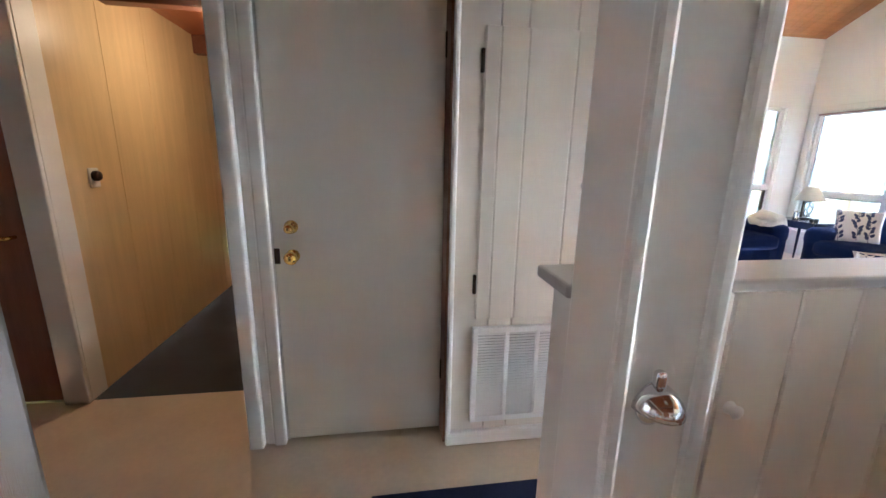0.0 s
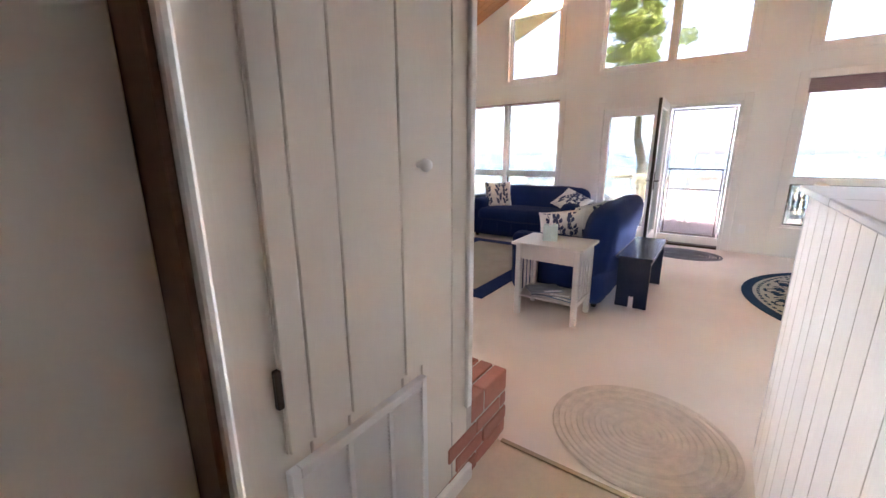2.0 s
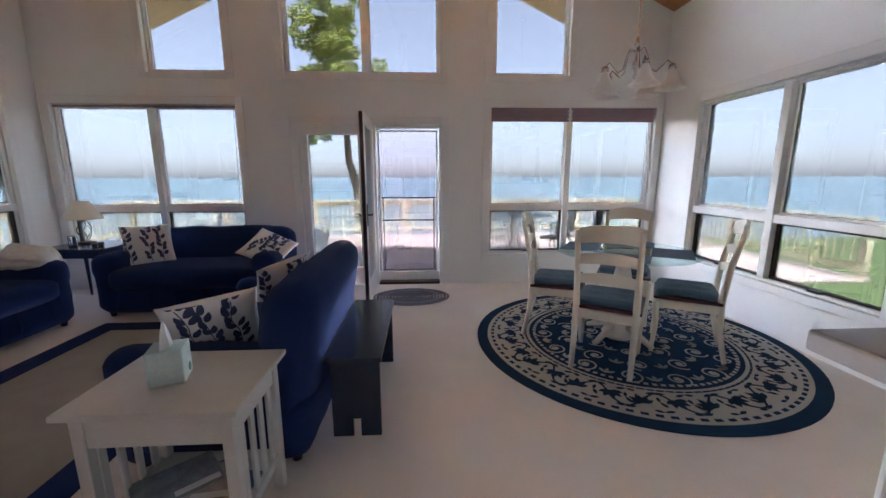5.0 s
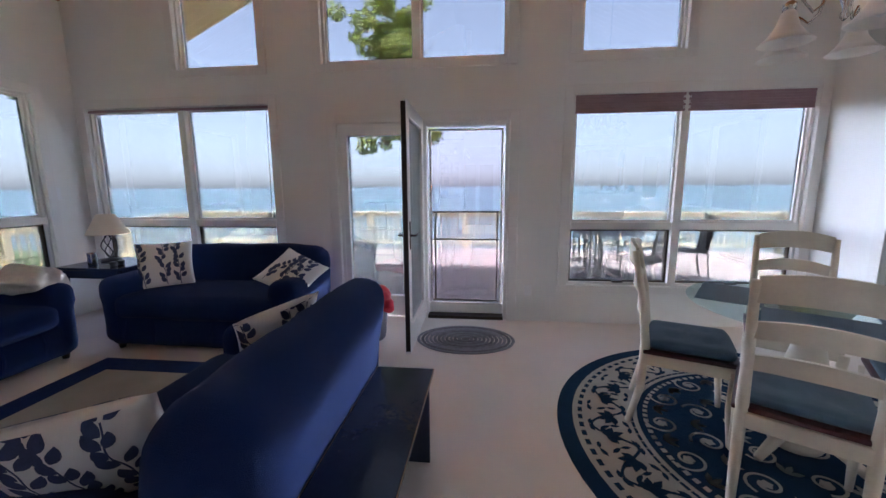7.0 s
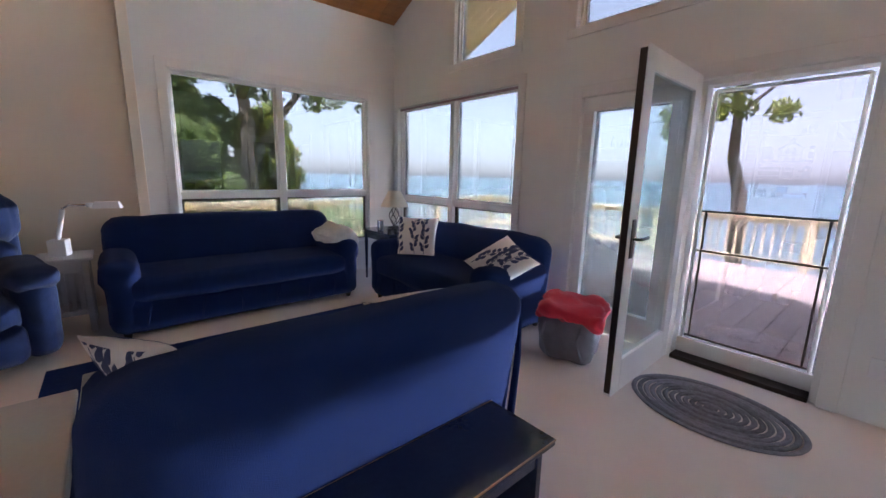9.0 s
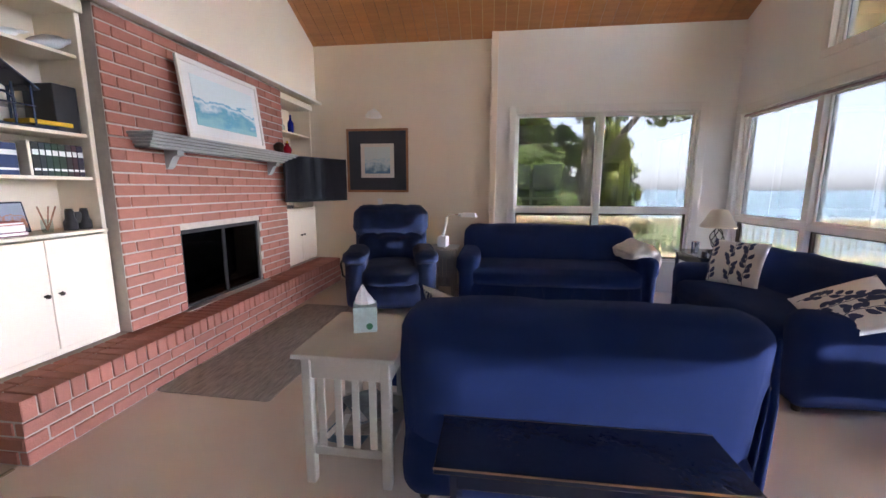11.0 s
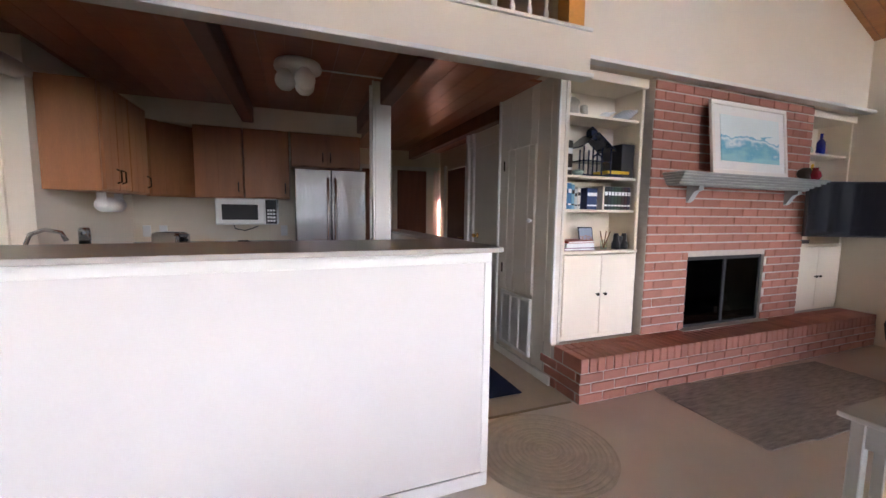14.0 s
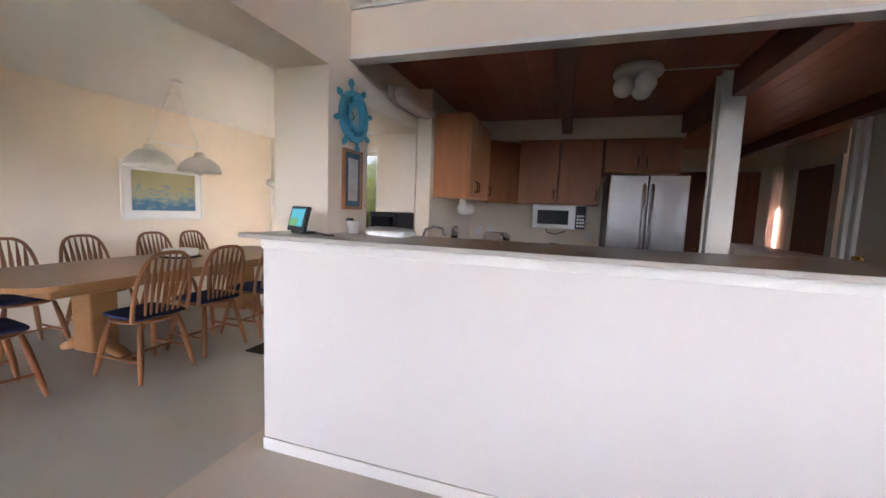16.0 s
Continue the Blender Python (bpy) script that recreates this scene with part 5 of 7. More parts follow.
for i in range(5):
    part("drape_fold", tube(bmesh.new(), [(0.012 + 0.006 * i, -0.05 - 0.045 * i, 0.80 - 0.03 * i), (-0.004, -0.06 - 0.04 * i, 0.55), (-0.012, -0.09 - 0.055 * i, 0.2), (-0.006, -0.10 - 0.06 * i, 0.06)], [0.006, 0.014, 0.018, 0.008], 8), M_NAVY, lv, smooth=True)


def pillow(m, s, label, seed=1):
    """A square cushion with a print of navy leaves on thin stems, laid on both its faces."""
    def puff(x, y):
        u, w = min(1, abs(x) * 2), min(1, abs(y) * 2)
        k = (1 - u ** 2) ** 0.45 * (1 - w ** 2) ** 0.45
        pinch = 1 - 0.08 * (u * u * (1 - w * w) + w * w * (1 - u * u))
        return Vector((x * (1 - 0.08 * (1 - w * w)), y * (1 - 0.08 * (1 - u * u)), 0.17 * k * pinch + 0.004))

    bm = bmesh.new()
    bmesh.ops.create_grid(bm, x_segments=18, y_segments=18, size=0.5)
    for v in bm.verts:
        v.co = puff(v.co.x, v.co.y)
    g = bmesh.ops.duplicate(bm, geom=bm.faces[:])
    for v in g["geom"]:
        if isinstance(v, bmesh.types.BMVert):
            v.co.z = -v.co.z
    bmesh.ops.remove_doubles(bm, verts=bm.verts[:], dist=0.009)
    bm.transform(Matrix.Scale(s, 4))
    ob = tagged(mesh_ob("throw_pillow", bm, M_PILLOW, True), label, "pillow", "leaf print pillows")
    ob.matrix_basis = m
    q = random.Random(seed)
    pr = bmesh.new()

    def lay_strip(pts, half, side):
        """A tapered strip along flat points, pressed onto the cushion."""
        rows_p = []
        for k, (x, y) in enumerate(pts):
            a, b = pts[max(0, k - 1)], pts[min(len(pts) - 1, k + 1)]
            l = math.hypot(b[0] - a[0], b[1] - a[1]) or 1
            nx, ny = -(b[1] - a[1]) / l, (b[0] - a[0]) / l
            h = half(k / (len(pts) - 1))
            row = []
            for o in (-h, 0, h):
                px, py = max(-0.49, min(0.49, x + nx * o)), max(-0.49, min(0.49, y + ny * o))
                p = puff(px, py) * s
                row.append(pr.verts.new((p.x, p.y, (p.z + 0.0025) * side)))
            rows_p.append(row)
        for A, B in zip(rows_p, rows_p[1:]):
            for k in range(2):
                pr.faces.new((A[k], A[k + 1], B[k + 1], B[k]))

    for side in (-1, 1):
        for sx in (-0.30, 0.0, 0.30):
            x, y, a = sx + q.uniform(-0.05, 0.05), -0.46, math.pi / 2 + q.uniform(-0.2, 0.2)
            stem = [(x, y)]
            while y < 0.44:
                a += q.uniform(-0.22, 0.22) + 0.15 * (math.pi / 2 - a)
                x, y = x + 0.05 * math.cos(a), y + 0.05 * math.sin(a)
                stem.append((x, y))
            lay_strip(stem, lambda t: 0.006, side)
            for k, (x, y) in enumerate(stem[1::2]):
                for d in ((-1, 1) if k % 2 else (1,) if q.random() < 0.5 else (-1,)):
                    b = math.pi / 2 + d * q.uniform(0.6, 1.1)
                    ln = q.uniform(0.12, 0.17)
                    lay_strip([(x + (0.02 + ln * t) * math.cos(b - 0.3 * d * t), y + (0.02 + ln * t) * math.sin(b - 0.3 * d * t)) for t in [n / 6 for n in range(7)]], lambda t: 0.042 * math.sin(math.pi * t) ** 0.7 * (1.15 - 0.4 * t) if 0 < t < 1 else 0.002, side)
    tagged(part("leaf_print", pr, M_INK, ob, "navy printed leaves", True), kind="stuff")
    return ob


pillow(pose(6.30, 4.52, 0.65, 66, 0, -52), 0.44, "white square pillow with navy leaf print, upright", 1)
pillow(pose(6.22, 3.28, 0.62, 30, 22, -100), 0.44, "white square pillow with navy leaf print, slumped", 2)
pillow(pose(4.96, 2.70, 0.60, 58, 10, 140), 0.42, "white square pillow with navy leaf print, tilted", 3)
pillow(pose(3.98, 2.66, 0.645, 62, 6, 118), 0.40, "white square pillow with navy leaf print, leaning", 4)

th = thing("throw_blanket", pose(5.68, 5.10, 0.62, 0, 0, 12), "cream knitted throw heaped on the sofa arm", "blanket")
part("fold", soft(-0.18, 0.16, -0.15, 0.18, -0.03, 0.10, 0.06, 9, 0.01, 0.03, 9, 2), M_THROW, th, smooth=True)
part("fold", turned(soft(-0.16, 0.14, -0.12, 0.14, 0, 0.06, 0.04, 8, 0.01, 0.025, 9, 5), pose(-0.06, -0.02, 0.06, 8, -14, 30)), M_THROW, th, smooth=True)
part("drape", soft(0.05, 0.20, -0.14, 0.16, -0.16, 0.05, 0.05, 8, 0, 0.02, 9, 8), M_THROW, th, smooth=True)

# recliner
rc = thing("recliner", pose(3.02, 5.08, 0, 0, 0, 14), "overstuffed navy velour recliner with tufted back", "armchair")
part("base", soft(-0.34, 0.34, -0.40, 0.34, 0.06, 0.30, 0.06, 9, 0, 0.01, 5), M_VELOUR, rc, smooth=True)
part("seat", soft(-0.29, 0.29, -0.50, 0.20, 0.25, 0.50, 0.10, 11, 0.02, 0.012, 6), M_VELOUR, rc, smooth=True)
part("footrest", soft(-0.29, 0.29, -0.52, -0.40, 0.08, 0.33, 0.05, 9, 0.01, 0.01, 6), M_VELOUR, rc, smooth=True)
for x0 in (-0.47, 0.27):
    part("arm", soft(x0, x0 + 0.20, -0.46, 0.28, 0.06, 0.62, 0.09, 11, 0.01, 0.012, 6, x0), M_VELOUR, rc, smooth=True)
    part("arm_pad", soft(x0 - 0.015, x0 + 0.215, -0.49, 0.20, 0.52, 0.66, 0.065, 9, 0.012, 0.012, 6, x0), M_VELOUR, rc, smooth=True)
for z0, z1, dy, wide in ((0.40, 0.80, 0.0, 0.37), (0.74, 1.10, 0.05, 0.42)):
    bc_ = soft(-wide, wide, 0.08 + dy, 0.36 + dy, z0, z1, 0.11, 17, 0.02, 0.012, 6, z0)
    for v in bc_.verts:
        crease = max(math.exp(-((abs(v.co.x) - 0.15) / 0.035) ** 2), 0) * min(1, max(0, (v.co.z - z0 - 0.08) / 0.2))
        if v.co.y < 0.28 + dy:
            v.co.y += 0.035 * crease
        if v.co.z > z1 - 0.06:
            v.co.z -= 0.02 * crease
    part("back_cushion", bc_, M_VELOUR, rc, smooth=True)
part("back_shell", soft(-0.42, 0.42, 0.20, 0.42, 0.2, 1.04, 0.08, 9), M_VELOUR, rc, smooth=True)
part("lever", tube(bmesh.new(), [(-0.48, -0.1, 0.30), (-0.53, -0.14, 0.36), (-0.55, -0.12, 0.48), (-0.53, -0.04, 0.54)], 0.012), M_BLACK, rc, smooth=True)


def slat_table(name, m, w, d, h, label, mat, leg=0.042, shelf=0.16):
    """A mission style end table, centred on its base."""
    t = thing(name, m, label, "end table")
    part("tabletop", box(-w / 2, w / 2, -d / 2, d / 2, h - 0.022, h, 0.005), mat, t)
    a, b = w / 2 - 0.03, d / 2 - 0.03
    for x in (-a, a - leg):
        for y in (-b, b - leg):
            part("leg", box(x, x + leg, y, y + leg, 0, h - 0.022, 0.004, 1), mat, t)
    for y in (-b + 0.008, b - 0.028):
        part("apron", box(-a + leg, a - leg, y, y + 0.02, h - 0.12, h - 0.024, 0.002, 1), mat, t)
        part("low_rail", box(-a + leg, a - leg, y, y + 0.02, shelf - 0.02, shelf + 0.02, 0.002, 1), mat, t)
        n = 4
        for i in range(n):
            x = -a + leg + (2 * a - 2 * leg) * (i + 0.5) / n
            part("slat", box(x - 0.016, x + 0.016, y + 0.004, y + 0.016, shelf + 0.02, h - 0.12, 0.002, 1), mat, t)
    for x in (-a + 0.008, a - 0.028):
        part("apron", box(x, x + 0.02, -b + leg, b - leg, h - 0.14, h - 0.024, 0.002, 1), mat, t)
    part("shelf", box(-a + 0.01, a - 0.01, -b + 0.03, b - 0.03, shelf, shelf + 0.015, 0.002, 1), mat, t)
    return t


slat_table("side_table", pose(3.55, 2.555, 0), 0.45, 0.57, 0.62, "pale grey painted mission side table with shelf", M_GREYWOOD)
for i, c in enumerate(((0.10, 0.18, 0.28), (0.45, 0.42, 0.38), (0.06, 0.08, 0.12), (0.22, 0.26, 0.30))):
    mg = thing("magazine", pose(3.52 + 0.02 * (i % 2), 2.48 + 0.05 * i, 0.176 + 0.008 * (i % 2) + 0.004 * i, 0, 0, 80 + 17 * i), "glossy magazine on the table shelf", "magazine", "magazines")
    part("cover", box(-0.14, 0.14, -0.10, 0.10, 0, 0.005), shade("mag_cover_%d" % i, c, 0.3, 0.6, 14), mg)
    part("title_bar", box(-0.13, 0.02, 0.06, 0.09, 0.005, 0.006), M_PAPER, mg)
slat_table("end_table", pose(3.58, 5.50, 0), 0.34, 0.40, 0.60, "small taupe mission end table by the recliner", M_COUNTER)
tb = thing("tissue_box", pose(3.545, 2.60, 0.6215, 0, 0, 18), "pale aqua cube tissue box with tissue", "tissue box")
part("carton", box(-0.056, 0.056, -0.056, 0.056, 0, 0.125, 0.003, 1), shade("aqua_carton", (0.50, 0.64, 0.62), 0.6, 0.15, 20), tb)
part("logo_disc", turned(lathe([(0.016, 0), (0.016, 0.0015)], 16), pose(0.02, -0.0565, 0.03, 90)), shade("green_print", (0.05, 0.22, 0.12), 0.5), tb)
ti = bmesh.new()
rows_ = []
for j in range(7):
    z = 0.122 + 0.095 * j / 6
    rows_.append([ti.verts.new((0.05 * (1 - 0.85 * (j / 6) ** 1.3) * math.cos(a) * (0.75 + 0.35 * math.sin(3 * a)) - 0.012 * j / 6, 0.022 * (1 - 0.7 * j / 6) * math.sin(a) * (1 + 0.4 * math.cos(2 * a)), z + 0.006 * math.sin(2 * a + j))) for a in [2 * math.pi * i / 16 for i in range(16)]])
for A, B in zip(rows_, rows_[1:]):
    for i in range(16):
        ti.faces.new((A[i], A[(i + 1) % 16], B[(i + 1) % 16], B[i]))
part("tissue", ti, M_PAPER, tb, smooth=True)

# bench
be = thing("bench", pose(4.46, 2.035, 0), "dark navy painted wooden bench with rubbed edges", "bench")
part("top", box(-0.47, 0.47, -0.14, 0.14, 0.435, 0.46, 0.004), M_BENCH, be)
for a in ((-0.471, 0.471, -0.1415, -0.139), (-0.471, 0.471, 0.139, 0.1415)):
    part("worn_edge", box(a[0], a[1], a[2], a[3], 0.453, 0.4595), M_BENCHEDGE, be)
for x in (-0.42, 0.40):
    bmx = wall_cells("y", x, x + 0.022, -0.125, 0.125, 0, 0.434, [(-0.02, 0.02, 0, 0.10)])
    part("end_board", bmx, M_BENCH, be)
part("stretcher", box(-0.40, 0.40, -0.012, 0.012, 0.28, 0.40, 0.003, 1), M_BENCH, be)
for y in (-0.12, 0.10):
    part("apron", box(-0.40, 0.40, y, y + 0.02, 0.375, 0.434, 0.003, 1), M_BENCH, be)

# corner table with lamp
ct = thing("corner_table", pose(6.55, 5.28, 0), "dark blue-grey painted lamp table in the corner", "end table")
part("tabletop", box(-0.33, 0.24, -0.36, 0.30, 0.60, 0.625, 0.006), M_BENCH, ct)
for x in (-0.28, 0.17):
    for y in (-0.31, 0.24):
        part("leg", lathe([(0.012, 0), (0.022, 0.5), (0.022, 0.6)], 8, (x, y, 0)), M_BENCH, ct)
part("apron", wall_cells("x", -0.30, -0.28, -0.27, 0.17, 0.52, 0.60), M_BENCH, ct)
part("apron", wall_cells("y", -0.29, -0.27, -0.30, 0.24, 0.52, 0.60), M_BENCH, ct)
tlp = thing("table_lamp", pose(6.58, 5.36, 0.6255), "twisted wire table lamp with cream shade", "lamp")
part("base", lathe([(0.085, 0), (0.085, 0.015), (0.02, 0.03)], 20), M_IRON, tlp, smooth=True)
for k in range(5):
    a = 2 * math.pi * k / 5
    part("wire", tube(bmesh.new(), [((0.012 + 0.055 * math.sin(math.pi * t)) * math.cos(a + 2.2 * t), (0.012 + 0.055 * math.sin(math.pi * t)) * math.sin(a + 2.2 * t), 0.03 + 0.24 * t) for t in [i / 8 for i in range(9)]], 0.005, 6), M_IRON, tlp, smooth=True)
part("stem", rod((0, 0, 0.25), (0, 0, 0.40), 0.006, seg=8), M_IRON, tlp)
part("shade", lathe([(0.175, 0.27), (0.17, 0.28), (0.075, 0.46), (0.073, 0.462), (0.071, 0.459), (0.166, 0.279)], 28), M_SHADE, tlp, smooth=True)
single("pewter_mug", lathe([(0.035, 0), (0.038, 0.01), (0.036, 0.11), (0.038, 0.12), (0.033, 0.118), (0.03, 0.02)], 18, (6.34, 5.30, 0.6255)), M_STEEL, "dull metal mug on the corner table", "mug", smooth=True)
for dx in (0.0, 0.08):
    single("candle_cup", lathe([(0.025, 0), (0.028, 0.04), (0.024, 0.042)], 14, (6.33 + dx, 5.08, 0.6255)), M_BLACK, "small dark candle cup on the corner table", "candle", smooth=True)
dl = thing("desk_lamp", pose(3.56, 5.50, 0.6005, 0, 0, -15), "white pharmacy desk lamp with flat shade", "lamp")
part("base", box(-0.055, 0.055, -0.055, 0.055, 0, 0.13, 0.008), M_WHITE, dl, "white box base")
part("stem", tube(bmesh.new(), [(0, 0, 0.13), (0.02, 0, 0.22), (0.05, 0, 0.36)], 0.016), M_WHITE, dl, smooth=True)
part("arm", tube(bmesh.new(), [(0.045, 0, 0.36), (0.09, 0, 0.395), (0.24, 0, 0.395)], 0.008), M_CHROME, dl, smooth=True)
part("joint", turned(lathe([(0.018, -0.02), (0.018, 0.02)], 14), pose(0.22, 0, 0.395, 0, 90)), M_WHITE, dl, smooth=True)
sb = box(0.24, 0.42, -0.05, 0.05, 0.37, 0.42, 0.0)
for v in sb.verts:
    if v.co.z > 0.4:
        v.co.y *= 0.45
        v.co.x = 0.33 + (v.co.x - 0.33) * 0.85
part("shade", sb, M_WHITE, dl)

# basket bag with red cloth
bg = thing("tote_bag", pose(6.38, 2.72, 0, 0, 0, 15), "grey canvas tote bag with red cloth on top", "bag")
tt = soft(-0.17, 0.17, -0.20, 0.20, 0.0, 0.34, 0.06, 10, 0.015, 0.02, 7)
for v in tt.verts:
    k = 0.85 + 0.4 * v.co.z
    v.co.x *= k
    v.co.y *= k
part("bag", tt, M_GREYCANVAS, bg, smooth=True)
for y in (-0.12, 0.12):
    part("strap", tube(bmesh.new(), [(-0.19, y, 0.30), (-0.22, y + 0.02, 0.2), (-0.21, y - 0.03, 0.06)], 0.010), M_GREYCANVAS, bg, smooth=True)
cl_ = single("red_cloth", turned(soft(-0.20, 0.20, -0.22, 0.22, 0, 0.10, 0.05, 11, 0.01, 0.05, 9, 3), pose(6.37, 2.70, 0.315, 4, -6, 20)), M_RED, "crumpled red cloth heaped on the bag", "cloth", smooth=True)

# ---- rugs ----
rg = thing("area_rug", pose(0, 0, 0), "tan woven area rug with wide blue border", "rug")
part("field", box(3.66, 5.58, 3.37, 4.45, 0.0, 0.010, 0.003, 1), M_RUGTAN, rg)
for a in ((3.48, 5.76, 3.19, 3.368), (3.48, 5.76, 4.452, 4.63), (3.48, 3.658, 3.37, 4.45), (5.582, 5.76, 3.37, 4.45)):
    part("border", box(*a, 0.0, 0.012, 0.003, 1), M_RUGBLUE, rg)
gg = bmesh.new()
bmesh.ops.create_grid(gg, x_segments=24, y_segments=60, size=0.5, matrix=Matrix.Diagonal((0.80, 1.92, 1, 1)))
for v in gg.verts:
    v.co.z = 0.008 + 0.006 * noise.noise(v.co * 4) + (0.010 if abs(v.co.x) > 0.37 and v.co.y < -0.6 else 0)
    v.co.x += 0.012 * noise.noise(v.co * 3)
r_ = bmesh.ops.extrude_face_region(gg, geom=gg.faces[:])
bmesh.ops.translate(gg, vec=(0, 0, -0.008), verts=[v for v in r_["geom"] if isinstance(v, bmesh.types.BMVert)])
hr = single("hearth_rug", turned(gg, pose(2.46, 3.86, 0.004, 0, 0, -2)), M_RUGGREY, "grey woven rug before the brick hearth", "rug")


def ring_rug(name, cx, cy, rx, ry, rings, mat, label, tube_r=0.006):
    """A braided rug: one flat braid ring inside the other."""
    r = thing(name, pose(cx, cy, 0), label, "rug")
    for i in range(rings):
        k = (i + 0.6) / rings
        n = 40
        part("braid", turned(tube(bmesh.new(), [(rx * k * math.cos(2 * math.pi * j / n), ry * k * math.sin(2 * math.pi * j / n), 0.0 + 0.002 * noise.noise((i, j * 0.7, 0))) for j in range(n)], 0.56 * min(rx, ry) / rings, 6, True), Matrix.Translation((0, 0, 0.006)) @ Matrix.Diagonal((1, 1, 0.45, 1))), mat, r)
    return r


ring_rug("oval_rug", 2.37, 1.68, 0.385, 0.40, 14, M_JUTE, "small oval braided beige rug on the carpet")
ring_rug("door_mat", 6.42, 1.82, 0.31, 0.43, 12, M_BRAID, "oval charcoal braided mat inside the door")
single("hall_runner", box(0.45, 1.72, 1.42, 1.945, 0.0, 0.010, 0.003), M_MATBLUE, "navy blue hall floor mat", "rug")
single("dining_mat", box(0.6, 1.42, -2.66, -2.1, -0.002, 0.008, 0.003), M_HCARPET, "dark floor mat at the dining room", "rug")

mr = thing("round_rug", pose(5.15, 0.0, 0), "round navy and cream scroll-pattern rug", "rug")
R = 1.235
part("border", lathe([(R, 0), (R, 0.008), (R * 0.93, 0.009), (R * 0.93, 0.001)], 72), M_RUGNAVY, mr)
part("band", lathe([(R * 0.93, 0), (R * 0.93, 0.0085), (R * 0.64, 0.0085), (R * 0.64, 0.001)], 72), M_RUGCREAM, mr)
part("field", lathe([(R * 0.64, 0), (R * 0.64, 0.0095), (0.001, 0.0095)], 72), M_RUGNAVY, mr)


def flat(polys, z):
    bm = bmesh.new()
    for p in polys:
        bm.faces.new([bm.verts.new((x, y, z)) for x, y in p])
    r = bmesh.ops.extrude_face_region(bm, geom=bm.faces[:])
    bmesh.ops.translate(bm, vec=(0, 0, 0.0015), verts=[v for v in r["geom"] if isinstance(v, bmesh.types.BMVert)])
    return bm


def ribbon(pts, w):
    """Quads along a flat line."""
    out = []
    for (x0, y0), (x1, y1) in zip(pts, pts[1:]):
        l = math.hypot(x1 - x0, y1 - y0) or 1
        nx, ny = -(y1 - y0) / l * w / 2, (x1 - x0) / l * w / 2
        out.append([(x0 - nx, y0 - ny), (x1 - nx, y1 - ny), (x1 + nx, y1 + ny), (x0 + nx, y0 + ny)])
    return out


def leaf2d(x, y, a, ln, w):
    return [(x + u * ln * math.cos(a) - v * w * math.sin(a), y + u * ln * math.sin(a) + v * w * math.cos(a)) for u, v in ((0, 0), (0.3, 0.42), (0.65, 0.5), (1, 0), (0.65, -0.5), (0.3, -0.42))]


cream, navy = [], []
for n_, rad, s0, flip, turns in ((14, 0.54, 0.088, 1, 8), (10, 0.39, 0.085, -1, 8), (7, 0.23, 0.075, 1, 8), (1, 0.0, 0.10, 1, 9)):
    for k in range(n_):
        a = 2 * math.pi * (k + 0.5 * (flip < 0)) / n_
        cx, cy = R * rad * math.cos(a), R * rad * math.sin(a)
        cream += ribbon([(cx + s0 * (1 - 0.75 * t) * math.cos(a + flip * turns * t), cy + s0 * (1 - 0.75 * t) * math.sin(a + flip * turns * t)) for t in [i / 24 for i in range(25)]], 0.013)
        for j in range(5):
            cream.append(leaf2d(cx, cy, a + j * 1.257, 0.030, 0.024))
        for d in (-1, 1):
            b = a + d * math.pi / n_
            for j in range(3):
                cream.append(leaf2d(R * (rad + 0.03) * math.cos(b), R * (rad + 0.03) * math.sin(b), b + math.pi + (j - 1) * 0.8 * d, 0.075, 0.026))
for j in range(90):
    b0, b1 = 2 * math.pi * j / 90, 2 * math.pi * (j + 0.55) / 90
    cream.append([(R * q * math.cos(b), R * q * math.sin(b)) for q, b in ((0.595, b0), (0.595, b1), (0.615, b1), (0.615, b0))])
    navy.append([(R * q * math.cos(b), R * q * math.sin(b)) for q, b in ((0.885, b0), (0.885, b1), (0.905, b1), (0.905, b0))])
    navy.append([(R * q * math.cos(b), R * q * math.sin(b)) for q, b in ((0.66, b0), (0.66, b1 + 0.02), (0.672, b1 + 0.02), (0.672, b0))])
for k in range(32):
    a = 2 * math.pi * k / 32
    d = 1 if k % 2 else -1
    for j in range(5):
        navy.append(leaf2d(R * (0.775 - 0.03 * d) * math.cos(a), R * (0.775 - 0.03 * d) * math.sin(a), a + 0.35 + (j - 2) * 0.62 + (math.pi if d < 0 else 0), 0.105 - 0.014 * abs(j - 2), 0.036))
    navy += ribbon([(R * (0.775 + 0.075 * math.sin(math.pi * t) * d) * math.cos(a + 0.196 * t), R * (0.775 + 0.075 * math.sin(math.pi * t) * d) * math.sin(a + 0.196 * t)) for t in [i / 8 for i in range(9)]], 0.014)
    for q_, e_ in ((0.86, 1.9), (0.69, -1.2), (0.775, 0.6)):
        b = a + 0.098
        navy += [leaf2d(R * q_ * math.cos(b), R * q_ * math.sin(b), b + e_, 0.065, 0.024), leaf2d(R * q_ * math.cos(b), R * q_ * math.sin(b), b + e_ + 2.6, 0.055, 0.022)]
tagged(part("scrolls", flat(cream, 0.0096), M_RUGCREAM, mr, "cream scroll work"), kind="stuff")
tagged(part("leaf_band", flat(navy, 0.0087), M_RUGNAVY, mr, "navy leaf wreath"), kind="stuff")

